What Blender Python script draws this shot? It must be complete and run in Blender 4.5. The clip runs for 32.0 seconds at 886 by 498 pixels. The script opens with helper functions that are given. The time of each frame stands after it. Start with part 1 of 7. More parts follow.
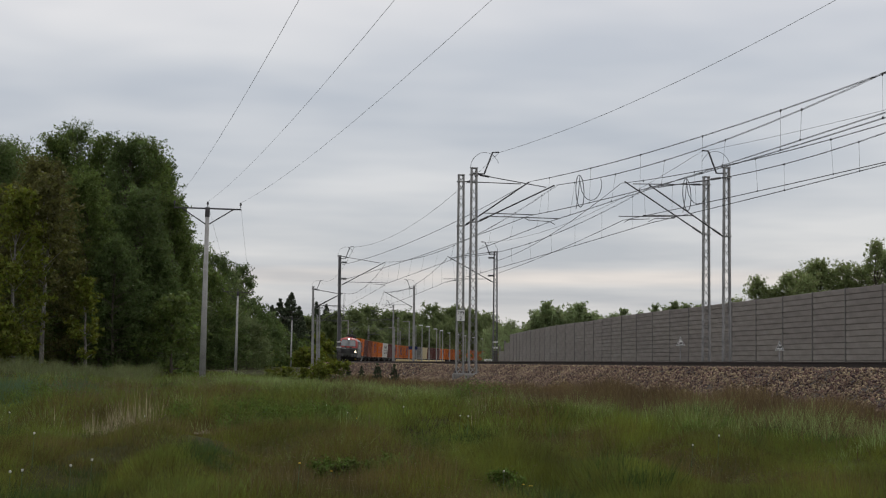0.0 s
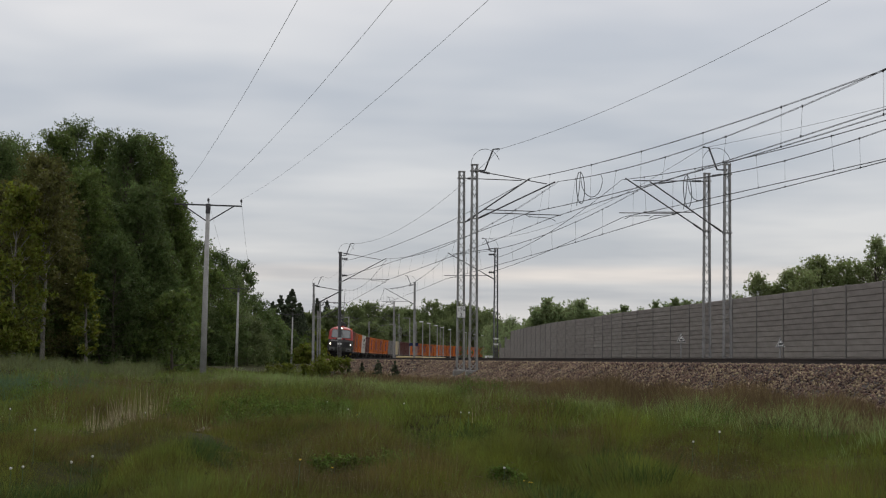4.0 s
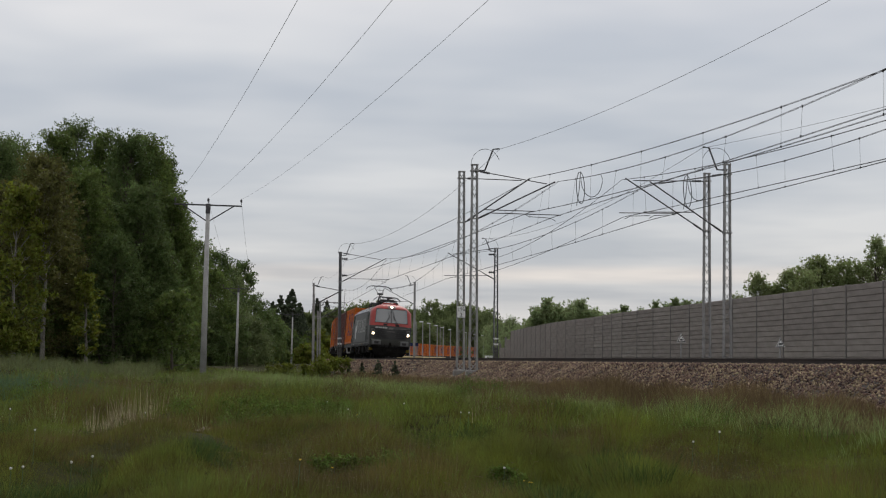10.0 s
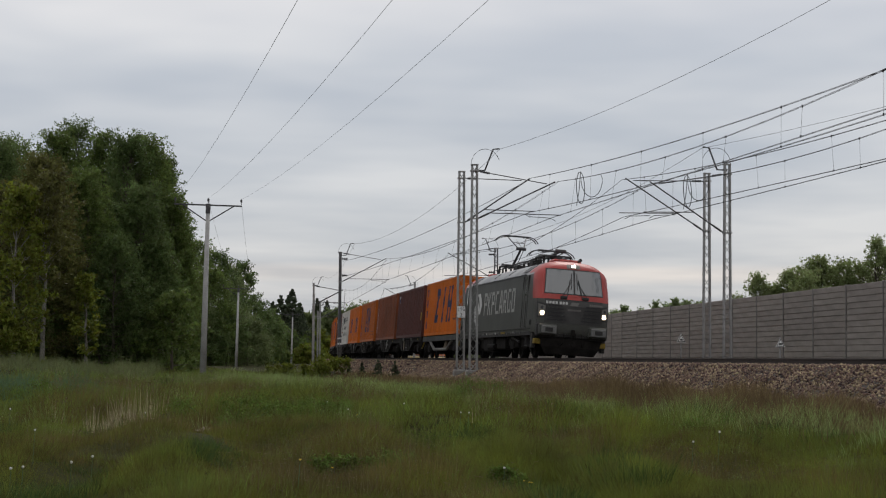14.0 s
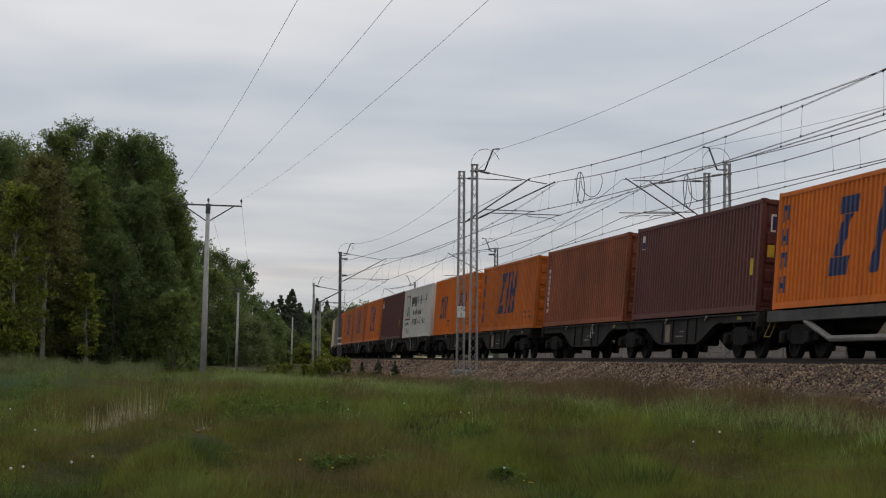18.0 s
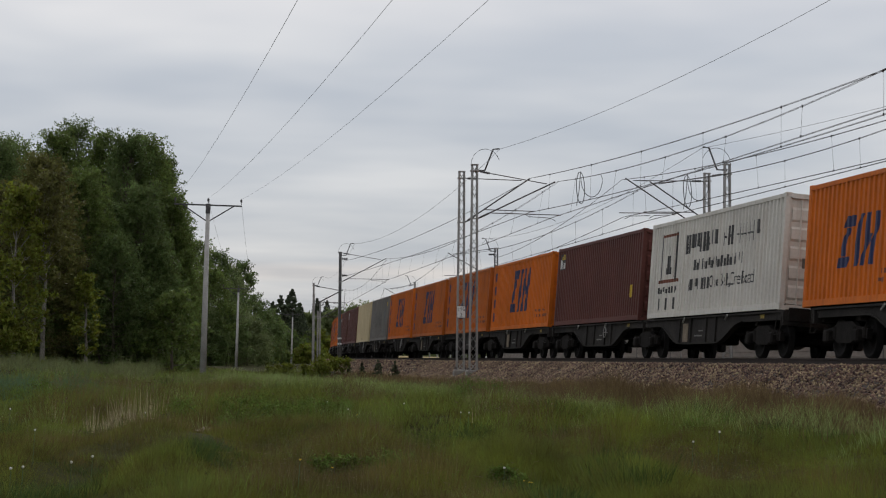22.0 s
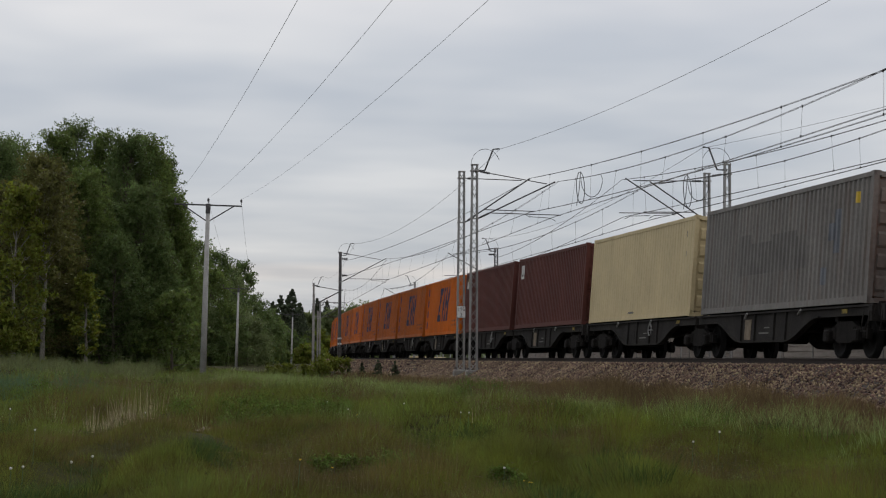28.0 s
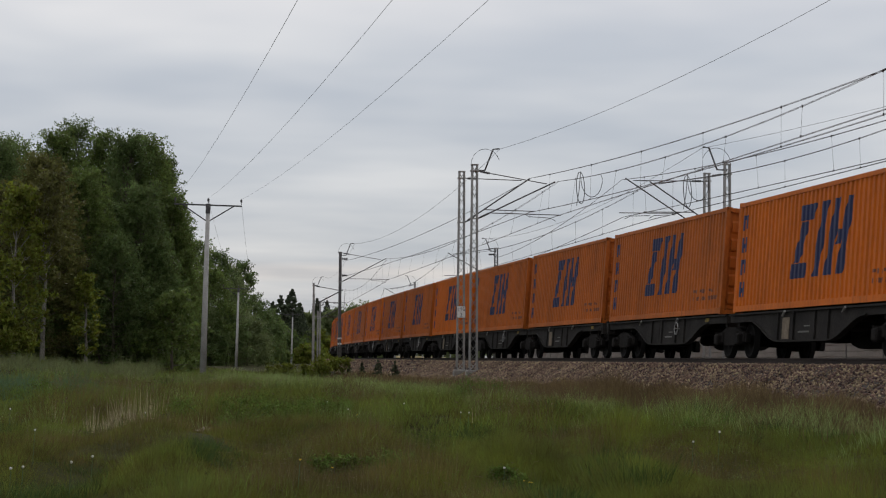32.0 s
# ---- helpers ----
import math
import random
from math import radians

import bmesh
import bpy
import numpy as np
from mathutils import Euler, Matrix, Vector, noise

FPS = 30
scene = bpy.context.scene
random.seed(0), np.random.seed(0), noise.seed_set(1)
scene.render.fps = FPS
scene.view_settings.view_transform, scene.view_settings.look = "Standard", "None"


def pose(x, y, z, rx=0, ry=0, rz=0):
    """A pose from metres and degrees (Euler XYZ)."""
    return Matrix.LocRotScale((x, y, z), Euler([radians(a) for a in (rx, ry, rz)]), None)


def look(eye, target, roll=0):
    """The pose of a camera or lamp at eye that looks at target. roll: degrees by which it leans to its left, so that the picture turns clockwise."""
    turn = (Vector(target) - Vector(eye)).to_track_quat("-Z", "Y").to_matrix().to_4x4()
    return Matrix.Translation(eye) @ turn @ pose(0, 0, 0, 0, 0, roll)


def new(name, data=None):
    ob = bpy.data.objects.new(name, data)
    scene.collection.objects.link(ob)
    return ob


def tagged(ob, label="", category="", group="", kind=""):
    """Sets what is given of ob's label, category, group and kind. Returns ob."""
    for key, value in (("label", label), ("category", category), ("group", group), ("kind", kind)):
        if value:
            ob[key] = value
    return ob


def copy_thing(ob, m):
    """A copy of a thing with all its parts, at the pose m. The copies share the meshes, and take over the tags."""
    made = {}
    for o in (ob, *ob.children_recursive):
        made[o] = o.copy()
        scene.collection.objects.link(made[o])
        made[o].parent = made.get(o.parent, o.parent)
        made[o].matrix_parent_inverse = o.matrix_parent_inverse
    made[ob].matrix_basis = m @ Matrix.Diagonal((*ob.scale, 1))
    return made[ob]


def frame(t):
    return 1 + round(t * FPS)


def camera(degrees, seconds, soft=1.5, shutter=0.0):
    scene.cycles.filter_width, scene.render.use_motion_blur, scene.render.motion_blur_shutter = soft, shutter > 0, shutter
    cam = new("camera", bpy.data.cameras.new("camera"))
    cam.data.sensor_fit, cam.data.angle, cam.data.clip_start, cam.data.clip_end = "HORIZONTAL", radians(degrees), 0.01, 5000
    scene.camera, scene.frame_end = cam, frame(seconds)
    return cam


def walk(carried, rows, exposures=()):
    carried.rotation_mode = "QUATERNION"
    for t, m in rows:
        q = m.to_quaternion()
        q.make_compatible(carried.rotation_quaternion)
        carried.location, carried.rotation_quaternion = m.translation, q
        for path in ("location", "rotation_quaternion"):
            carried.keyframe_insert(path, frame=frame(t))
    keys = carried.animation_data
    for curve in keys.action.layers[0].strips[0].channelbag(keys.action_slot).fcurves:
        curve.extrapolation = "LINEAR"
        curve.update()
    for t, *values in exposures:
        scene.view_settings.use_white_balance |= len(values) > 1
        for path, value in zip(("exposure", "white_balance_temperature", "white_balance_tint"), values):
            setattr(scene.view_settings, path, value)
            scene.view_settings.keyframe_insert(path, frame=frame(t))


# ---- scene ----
# ---------- camera: a tripod that settles during the first three seconds ----------
EYE_Z = 1.25
cam = camera(25.93, 32.0, soft=1.15)


def stand(tilt, turn=0.0, roll=0.5):
    return pose(0, 0, EYE_Z, 90 + tilt, 0, turn) @ pose(0, 0, 0, 0, 0, roll)


walk(cam, [
    (0.0, stand(3.409, 0.012)), (0.5, stand(3.407, 0.026)), (1.0, stand(3.418, 0.037)), (1.5, stand(3.417, 0.055)),
    (2.0, stand(3.402, 0.046)), (2.5, stand(3.350, 0.032)), (3.0, stand(3.308, 0.029)), (3.5, stand(3.308, 0.029)),
    (32.0, stand(3.308, 0.029)),
])

# ---------- light: an overcast evening sky ----------
world = bpy.data.worlds.new("overcast_sky")
scene.world = world
world.use_nodes = True
wt = world.node_tree
wt.nodes.clear()


def wnode(kind, **kw):
    n = wt.nodes.new(kind)
    for k, v in kw.items():
        n.inputs[k].default_value = v
    return n


w_out, w_bg = wnode("ShaderNodeOutputWorld"), wnode("ShaderNodeBackground", Strength=0.93)
wt.links.new(w_bg.outputs[0], w_out.inputs[0])
sky = wnode("ShaderNodeTexSky")
sky.sky_type, sky.sun_disc, sky.sun_elevation, sky.sun_rotation = "NISHITA", False, radians(45), radians(11)
w_co = wnode("ShaderNodeTexCoord")
w_sep = wnode("ShaderNodeSeparateXYZ")
wt.links.new(w_co.outputs["Generated"], w_sep.inputs[0])


def wmath(op, a, b=None):
    n = wt.nodes.new("ShaderNodeMath")
    n.operation = op
    for i, v in enumerate((a, b)):
        if v is None:
            continue
        if isinstance(v, (int, float)):
            n.inputs[i].default_value = v
        else:
            wt.links.new(v, n.inputs[i])
    return n.outputs[0]


w_z = wmath("ADD", wmath("MAXIMUM", w_sep.outputs[2], 0.0), 0.05)
w_cx, w_cy = wmath("DIVIDE", w_sep.outputs[0], w_z), wmath("DIVIDE", w_sep.outputs[1], w_z)
w_comb = wnode("ShaderNodeCombineXYZ")
wt.links.new(w_cx, w_comb.inputs[0])
wt.links.new(w_cy, w_comb.inputs[1])
w_map = wnode("ShaderNodeMapping")
w_map.inputs["Scale"].default_value = (0.62, 0.55, 1)
w_map.inputs["Rotation"].default_value = (0, 0, radians(-8))
wt.links.new(w_comb.outputs[0], w_map.inputs[0])
w_noise = wnode("ShaderNodeTexNoise", Scale=0.75, Detail=4.0, Roughness=0.5)
wt.links.new(w_map.outputs[0], w_noise.inputs["Vector"])
w_ramp = wnode("ShaderNodeValToRGB")
w_ramp.color_ramp.elements[0].position, w_ramp.color_ramp.elements[0].color = 0.40, (0.446, 0.472, 0.522, 1)
w_ramp.color_ramp.elements[1].position, w_ramp.color_ramp.elements[1].color = 0.62, (0.682, 0.675, 0.680, 1)
wt.links.new(w_noise.outputs[0], w_ramp.inputs[0])
# brighter towards the zenith, a warm gap low over the horizon
w_grad = wnode("ShaderNodeValToRGB")
ge = w_grad.color_ramp.elements
ge[0].position, ge[0].color = 0.0, (0.84, 0.86, 0.89, 1)
ge[1].position, ge[1].color = 1.0, (1.5, 1.47, 1.44, 1)
for pos, c in ((0.040, (0.90, 0.91, 0.93, 1)), (0.0450, (1.17, 1.065, 0.99, 1)), (0.051, (0.92, 0.93, 0.95, 1)), (0.11, (0.91, 0.93, 0.96, 1)), (0.155, (1.06, 1.06, 1.06, 1)), (0.2, (1.19, 1.16, 1.14, 1))):
    e = ge.new(pos)
    e.color = c
wt.links.new(w_sep.outputs[2], w_grad.inputs[0])
w_mul = wt.nodes.new("ShaderNodeMixRGB")
w_mul.blend_type, w_mul.inputs[0].default_value = "MULTIPLY", 1.0
wt.links.new(w_ramp.outputs[0], w_mul.inputs[1])
wt.links.new(w_grad.outputs[0], w_mul.inputs[2])
w_add = wt.nodes.new("ShaderNodeMixRGB")
w_add.blend_type, w_add.inputs[0].default_value = "ADD", 0.012
wt.links.new(w_mul.outputs[0], w_add.inputs[1])
wt.links.new(sky.outputs[0], w_add.inputs[2])
wt.links.new(w_add.outputs[0], w_bg.inputs[0])

sun = new("sun", bpy.data.lights.new("sun", "SUN"))
sun.data.energy, sun.data.angle, sun.data.color = 1.25, radians(20), (1.0, 0.95, 0.88)
sun.matrix_world = look((8, 40, 42), (0, 0, 0))
scene.view_settings.exposure = 0.0

# ---------- materials ----------


def mat(name, base, rough=0.7, metal=0.0, vary=0.25, scale=3.0, dark=None, fine=30.0, bump=0.2, spec=0.4, per_object=0.0, stretch=(1, 1, 1), island=0.0, through_light=0.0, streak=0.0, rust=(0.10, 0.045, 0.02)):
    """A surface with a coarse stain, a fine grain, and relief; coordinates are the object's own metres."""
    m = bpy.data.materials.new(name)
    m.use_nodes = True
    nt = m.node_tree
    nt.nodes.clear()
    N, Lk = nt.nodes.new, nt.links.new
    out, bs = N("ShaderNodeOutputMaterial"), N("ShaderNodeBsdfPrincipled")
    Lk(bs.outputs[0], out.inputs[0])
    bs.inputs["Roughness"].default_value, bs.inputs["Metallic"].default_value = rough, metal
    bs.inputs["Specular IOR Level"].default_value = spec
    co, mp = N("ShaderNodeTexCoord"), N("ShaderNodeMapping")
    mp.inputs["Scale"].default_value = stretch
    Lk(co.outputs["Object"], mp.inputs[0])
    n1, n2 = N("ShaderNodeTexNoise"), N("ShaderNodeTexNoise")
    n1.inputs["Scale"].default_value, n1.inputs["Detail"].default_value = scale, 4
    n2.inputs["Scale"].default_value, n2.inputs["Detail"].default_value = fine, 3
    for n in (n1, n2):
        Lk(mp.outputs[0], n.inputs["Vector"])
    r1 = N("ShaderNodeValToRGB")
    d = dark or tuple(c * (1 - vary) for c in base)
    l = tuple(min(1, c * (1 + vary * 0.5)) for c in base)
    r1.color_ramp.elements[0].position, r1.color_ramp.elements[0].color = 0.32, (*d, 1)
    r1.color_ramp.elements[1].position, r1.color_ramp.elements[1].color = 0.68, (*l, 1)
    Lk(n1.outputs[0], r1.inputs[0])
    mx = N("ShaderNodeMixRGB")
    mx.blend_type, mx.inputs[0].default_value = "OVERLAY", min(1, vary * 1.4)
    Lk(r1.outputs[0], mx.inputs[1])
    Lk(n2.outputs[0], mx.inputs[2])
    last = mx.outputs[0]
    if streak:
        m2, n3, r3, mx3 = N("ShaderNodeMapping"), N("ShaderNodeTexNoise"), N("ShaderNodeValToRGB"), N("ShaderNodeMixRGB")
        m2.inputs["Scale"].default_value = (5.0, 5.0, 0.35)
        Lk(co.outputs["Object"], m2.inputs[0])
        Lk(m2.outputs[0], n3.inputs["Vector"])
        n3.inputs["Scale"].default_value, n3.inputs["Detail"].default_value = 1.6, 5
        r3.color_ramp.elements[0].position, r3.color_ramp.elements[0].color = 0.5, (0, 0, 0, 1)
        r3.color_ramp.elements[1].position, r3.color_ramp.elements[1].color = 0.78, (streak, streak, streak, 1)
        Lk(n3.outputs[0], r3.inputs[0])
        Lk(r3.outputs[0], mx3.inputs[0])
        Lk(last, mx3.inputs[1])
        mx3.inputs[2].default_value = (*rust, 1)
        last = mx3.outputs[0]
    if per_object or island:
        if per_object:
            src = N("ShaderNodeObjectInfo").outputs["Random"]
        else:
            src = N("ShaderNodeNewGeometry").outputs["Random Per Island"]
        hs, mr = N("ShaderNodeHueSaturation"), N("ShaderNodeMapRange")
        a = per_object or island
        mr.inputs[3].default_value, mr.inputs[4].default_value = 1 - a, 1 + a
        Lk(src, mr.inputs[0])
        Lk(mr.outputs[0], hs.inputs["Value"])
        mh = N("ShaderNodeMapRange")
        mh.inputs[3].default_value, mh.inputs[4].default_value = 0.5 - a * 0.06, 0.5 + a * 0.06
        Lk(src, mh.inputs[0])
        Lk(mh.outputs[0], hs.inputs["Hue"])
        Lk(last, hs.inputs["Color"])
        last = hs.outputs[0]
    Lk(last, bs.inputs["Base Color"])
    if bump:
        bp = N("ShaderNodeBump")
        bp.inputs["Strength"].default_value, bp.inputs["Distance"].default_value = bump, 0.02
        Lk(n2.outputs[0], bp.inputs["Height"])
        Lk(bp.outputs[0], bs.inputs["Normal"])
    if through_light:
        tr, ms = N("ShaderNodeBsdfTranslucent"), N("ShaderNodeMixShader")
        ms.inputs[0].default_value = through_light
        Lk(last, tr.inputs[0])
        Lk(bs.outputs[0], ms.inputs[1])
        Lk(tr.outputs[0], ms.inputs[2])
        Lk(ms.outputs[0], out.inputs[0])
    return m


def glow(name, color, strength):
    m = bpy.data.materials.new(name)
    m.use_nodes = True
    bs = m.node_tree.nodes["Principled BSDF"]
    bs.inputs["Base Color"].default_value = (0.8, 0.8, 0.75, 1)
    bs.inputs["Emission Color"].default_value, bs.inputs["Emission Strength"].default_value = (*color, 1), strength
    return m


M_SOIL = mat("meadow_soil", (0.030, 0.031, 0.009), 0.95, vary=0.5, scale=0.25, fine=6, bump=0.6, spec=0.05)
M_GRASS = mat("grass_blade", (0.114, 0.127, 0.016), 0.6, vary=0.45, scale=1.0, stretch=(1, 0.25, 1), dark=(0.070, 0.060, 0.018), fine=1.4, bump=0, spec=0.25, island=0.5, through_light=0.3)
M_GRASS_FRESH = mat("fresh_grass_blade", (0.136, 0.178, 0.030), 0.55, vary=0.35, scale=0.3, fine=2, bump=0, spec=0.3, island=0.45, through_light=0.3)
M_GRASS_PALE = mat("pale_ridge_grass", (0.150, 0.172, 0.072), 0.6, vary=0.35, scale=0.3, fine=2, bump=0, spec=0.2, island=0.4, through_light=0.3)
M_GRASS_DRY = mat("dry_grass_stalk", (0.42, 0.36, 0.23), 0.8, vary=0.3, scale=0.5, fine=3, bump=0, island=0.3, through_light=0.2)
M_GRASS_RED = mat("brown_seed_grass", (0.142, 0.100, 0.046), 0.8, vary=0.35, scale=0.35, fine=3, bump=0, island=0.35, through_light=0.25)
M_TUSSOCK = mat("tussock_grass", (0.136, 0.168, 0.028), 0.55, vary=0.4, scale=1.3, stretch=(1, 0.25, 1), fine=2, bump=0, spec=0.25, island=0.35, through_light=0.3)
M_TUSSOCK_DARK = mat("dark_coarse_grass", (0.046, 0.080, 0.019), 0.6, vary=0.4, scale=1.3, fine=2, bump=0, spec=0.2, island=0.35, through_light=0.25)
M_TUSSOCK_BROWN = mat("olive_brown_flowering_grass", (0.130, 0.102, 0.034), 0.75, vary=0.4, scale=1.3, stretch=(1, 0.25, 1), fine=2, bump=0, spec=0.15, island=0.3, through_light=0.3)
M_STONE = mat("ballast_stone", (0.160, 0.104, 0.074), 0.9, vary=0.5, scale=1.1, dark=(0.080, 0.047, 0.034), fine=40, bump=0.4, island=0.9)
# near-black: the shade in the gaps between loose stones is put into this colour
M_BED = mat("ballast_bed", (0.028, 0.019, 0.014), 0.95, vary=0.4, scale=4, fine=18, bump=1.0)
M_RAIL = mat("rusty_rail", (0.030, 0.020, 0.016), 0.75, 0.3, vary=0.3, scale=2, fine=30)
M_RAIL_TOP = mat("worn_rail_head", (0.35, 0.33, 0.31), 0.3, 0.9, vary=0.15, scale=3)
M_SLEEPER = mat("concrete_sleeper", (0.27, 0.25, 0.22), 0.9, vary=0.3, scale=3)
M_GALV = mat("galvanised_steel", (0.30, 0.296, 0.288), 0.55, 0.35, vary=0.25, scale=2.0, fine=25, bump=0.1)
M_DARKSTEEL = mat("dark_steel", (0.085, 0.083, 0.085), 0.6, 0.4, vary=0.3, scale=4)
M_WIRE = mat("dark_copper_wire", (0.06, 0.058, 0.058), 0.6, 0.4, vary=0.2, scale=1, bump=0)
M_CONCRETE = mat("grey_concrete", (0.36, 0.355, 0.34), 0.9, vary=0.22, scale=1.2, fine=22, bump=0.3)
M_PANEL = mat("noise_wall_panel", (0.262, 0.232, 0.206), 0.85, vary=0.2, scale=0.8, fine=14, bump=0.3, per_object=0.07, stretch=(1, 1, 3))
M_POST = mat("noise_wall_post", (0.175, 0.163, 0.15), 0.8, vary=0.2, scale=1.5)
M_BARK = mat("tree_bark", (0.10, 0.085, 0.065), 0.95, vary=0.4, scale=3, fine=18, bump=0.7, stretch=(1, 1, 0.2))
M_BIRCH = mat("pale_birch_bark", (0.20, 0.19, 0.165), 0.9, vary=0.5, scale=5, dark=(0.10, 0.09, 0.08), fine=20, stretch=(1, 1, 0.5))
M_LEAF_A = mat("oak_leaves", (0.122, 0.168, 0.042), 0.6, vary=0.35, scale=0.5, fine=2, bump=0, spec=0.3, island=0.3, through_light=0.52)
M_LEAF_B = mat("alder_leaves", (0.104, 0.148, 0.046), 0.6, vary=0.35, scale=0.5, fine=2, bump=0, spec=0.3, island=0.3, through_light=0.52)
M_LEAF_C = mat("spring_leaves", (0.140, 0.160, 0.020), 0.6, vary=0.35, scale=0.5, fine=2, bump=0, spec=0.3, island=0.45, through_light=0.45)
M_LEAF_D = mat("conifer_needles", (0.066, 0.084, 0.046), 0.8, vary=0.35, scale=0.5, fine=2, bump=0, spec=0.2, island=0.35)
M_SIGN = mat("white_sign_plate", (0.75, 0.75, 0.73), 0.5, vary=0.08, scale=4)
M_BLACK = mat("black_paint", (0.02, 0.02, 0.02), 0.5, vary=0.2, scale=3, bump=0)
M_LEAF_E = mat("brownish_young_leaves", (0.120, 0.120, 0.034), 0.6, vary=0.35, scale=0.5, fine=2, bump=0, spec=0.3, island=0.3, through_light=0.52)
M_WEED = mat("broad_weed_leaves", (0.078, 0.135, 0.058), 0.55, vary=0.3, scale=0.6, fine=4, bump=0, island=0.3, through_light=0.2)
M_WEED_DARK = mat("dark_weed_leaves", (0.115, 0.165, 0.034), 0.75, vary=0.35, scale=3, fine=9, bump=0, spec=0.08, island=0.45, through_light=0.25)
M_SEED = mat("brown_seed_heads", (0.17, 0.135, 0.085), 0.9, vary=0.3, scale=0.4, fine=3, bump=0, island=0.3, through_light=0.3)
M_FLUFF = mat("white_seed_fluff", (0.62, 0.61, 0.57), 0.95, vary=0.15, scale=20, bump=0)
M_PETAL = mat("yellow_petals", (0.70, 0.48, 0.02), 0.7, vary=0.15, scale=20, bump=0)
M_SAND = mat("bare_sandy_soil", (0.17, 0.135, 0.10), 0.95, vary=0.25, scale=3, fine=30)
M_PLATFORM = mat("pale_yellow_platform_edge", (0.50, 0.40, 0.20), 0.85, vary=0.15, scale=1)
# trees behind the wall: haze and backlight put into a pale leaf colour
M_LEAF_G = mat("hazed_feathery_leaves", (0.25, 0.305, 0.145), 0.7, vary=0.2, scale=0.4, fine=2, bump=0, spec=0.2, island=0.4, through_light=0.65)
M_PALE_TUFT = mat("pale_tufted_grass", (0.225, 0.285, 0.100), 0.6, vary=0.3, scale=0.4, fine=2, bump=0, spec=0.2, island=0.4, through_light=0.3)
# paled base colour carries the haze and sky light behind these crowns
M_LEAF_H = mat("pale_backlit_leaves", (0.24, 0.285, 0.12), 0.7, vary=0.3, scale=0.4, fine=2, bump=0, spec=0.2, island=0.35, through_light=0.6)
# lightened leaf green: the haze of distance is put into the colour
M_LEAF_F = mat("distance_hazed_leaves", (0.165, 0.205, 0.085), 0.7, vary=0.25, scale=0.3, fine=2, bump=0, spec=0.2, island=0.22, through_light=0.55)

# ---------- building helpers ----------


def obj(name, bm, material, smooth=False):
    me = bpy.data.meshes.new(name)
    bm.to_mesh(me)
    bm.free()
    me.materials.append(material)
    if smooth:
        me.polygons.foreach_set("use_smooth", [True] * len(me.polygons))
    return new(name, me)


def part(name, bm, material, parent, label="", smooth=False):
    ob = obj(name, bm, material, smooth)
    ob.parent = parent
    if label:
        tagged(ob, label)
    return ob


def shared(name, mesh, parent, m, label=""):
    """Another part on a mesh that is already there."""
    ob = new(name, mesh)
    ob.parent = parent
    ob.matrix_local = m
    if label:
        tagged(ob, label)
    return ob


def thing(name, m, label, category, group="", kind=""):
    ob = new(name)
    ob.empty_display_size = 0.2
    ob.matrix_world = m
    return tagged(ob, label, category, group, kind)


def box(bm, x0, x1, y0, y1, z0, z1, bevel=0.0):
    vs = [bm.verts.new(p) for p in ((x0, y0, z0), (x1, y0, z0), (x1, y1, z0), (x0, y1, z0), (x0, y0, z1), (x1, y0, z1), (x1, y1, z1), (x0, y1, z1))]
    fs = [bm.faces.new([vs[i] for i in f]) for f in ((3, 2, 1, 0), (4, 5, 6, 7), (0, 1, 5, 4), (1, 2, 6, 5), (2, 3, 7, 6), (3, 0, 4, 7))]
    if bevel:
        es = list({e for f in fs for e in f.edges})
        bmesh.ops.bevel(bm, geom=es, offset=bevel, segments=1, affect="EDGES", profile=0.5)
    return bm


def boxed(x0, x1, y0, y1, z0, z1, bevel=0.0):
    return box(bmesh.new(), x0, x1, y0, y1, z0, z1, bevel)


def rod(bm, a, b, r0, r1=None, n=8, caps=True):
    """A round bar from a to b."""
    a, b = Vector(a), Vector(b)
    r1 = r0 if r1 is None else r1
    q = (b - a).to_track_quat("Z", "Y")
    rings = []
    for p, r in ((a, r0), (b, r1)):
        rings.append([bm.verts.new(p + q @ Vector((r * math.cos(2 * math.pi * i / n), r * math.sin(2 * math.pi * i / n), 0))) for i in range(n)])
    for i in range(n):
        bm.faces.new((rings[0][i], rings[0][(i + 1) % n], rings[1][(i + 1) % n], rings[1][i]))
    if caps:
        bm.faces.new(rings[0][::-1])
        bm.faces.new(rings[1])
    return bm


def tube(bm, pts, r, n=5):
    """A bent bar through points, in one piece."""
    pts = [Vector(p) for p in pts]
    closed = (pts[0] - pts[-1]).length < 1e-6
    if closed:
        pts = pts[:-1]
    rings = []
    m = len(pts)
    for i, p in enumerate(pts):
        a = pts[i - 1] if (i or closed) else p
        b = pts[(i + 1) % m] if (i < m - 1 or closed) else p
        d = (b - a)
        if d.length < 1e-6:
            d = Vector((0, 0, 1))
        q = d.to_track_quat("Z", "Y")
        if rings and q.dot(last) < 0:
            q = -q
        last = q
        rings.append([bm.verts.new(p + q @ Vector((r * math.cos(2 * math.pi * k / n), r * math.sin(2 * math.pi * k / n), 0))) for k in range(n)])
    for i in range(m if closed else m - 1):
        A, B = rings[i], rings[(i + 1) % m]
        for k in range(n):
            bm.faces.new((A[k], A[(k + 1) % n], B[(k + 1) % n], B[k]))
    if not closed:
        bm.faces.new(rings[0][::-1])
        bm.faces.new(rings[-1])
    return bm


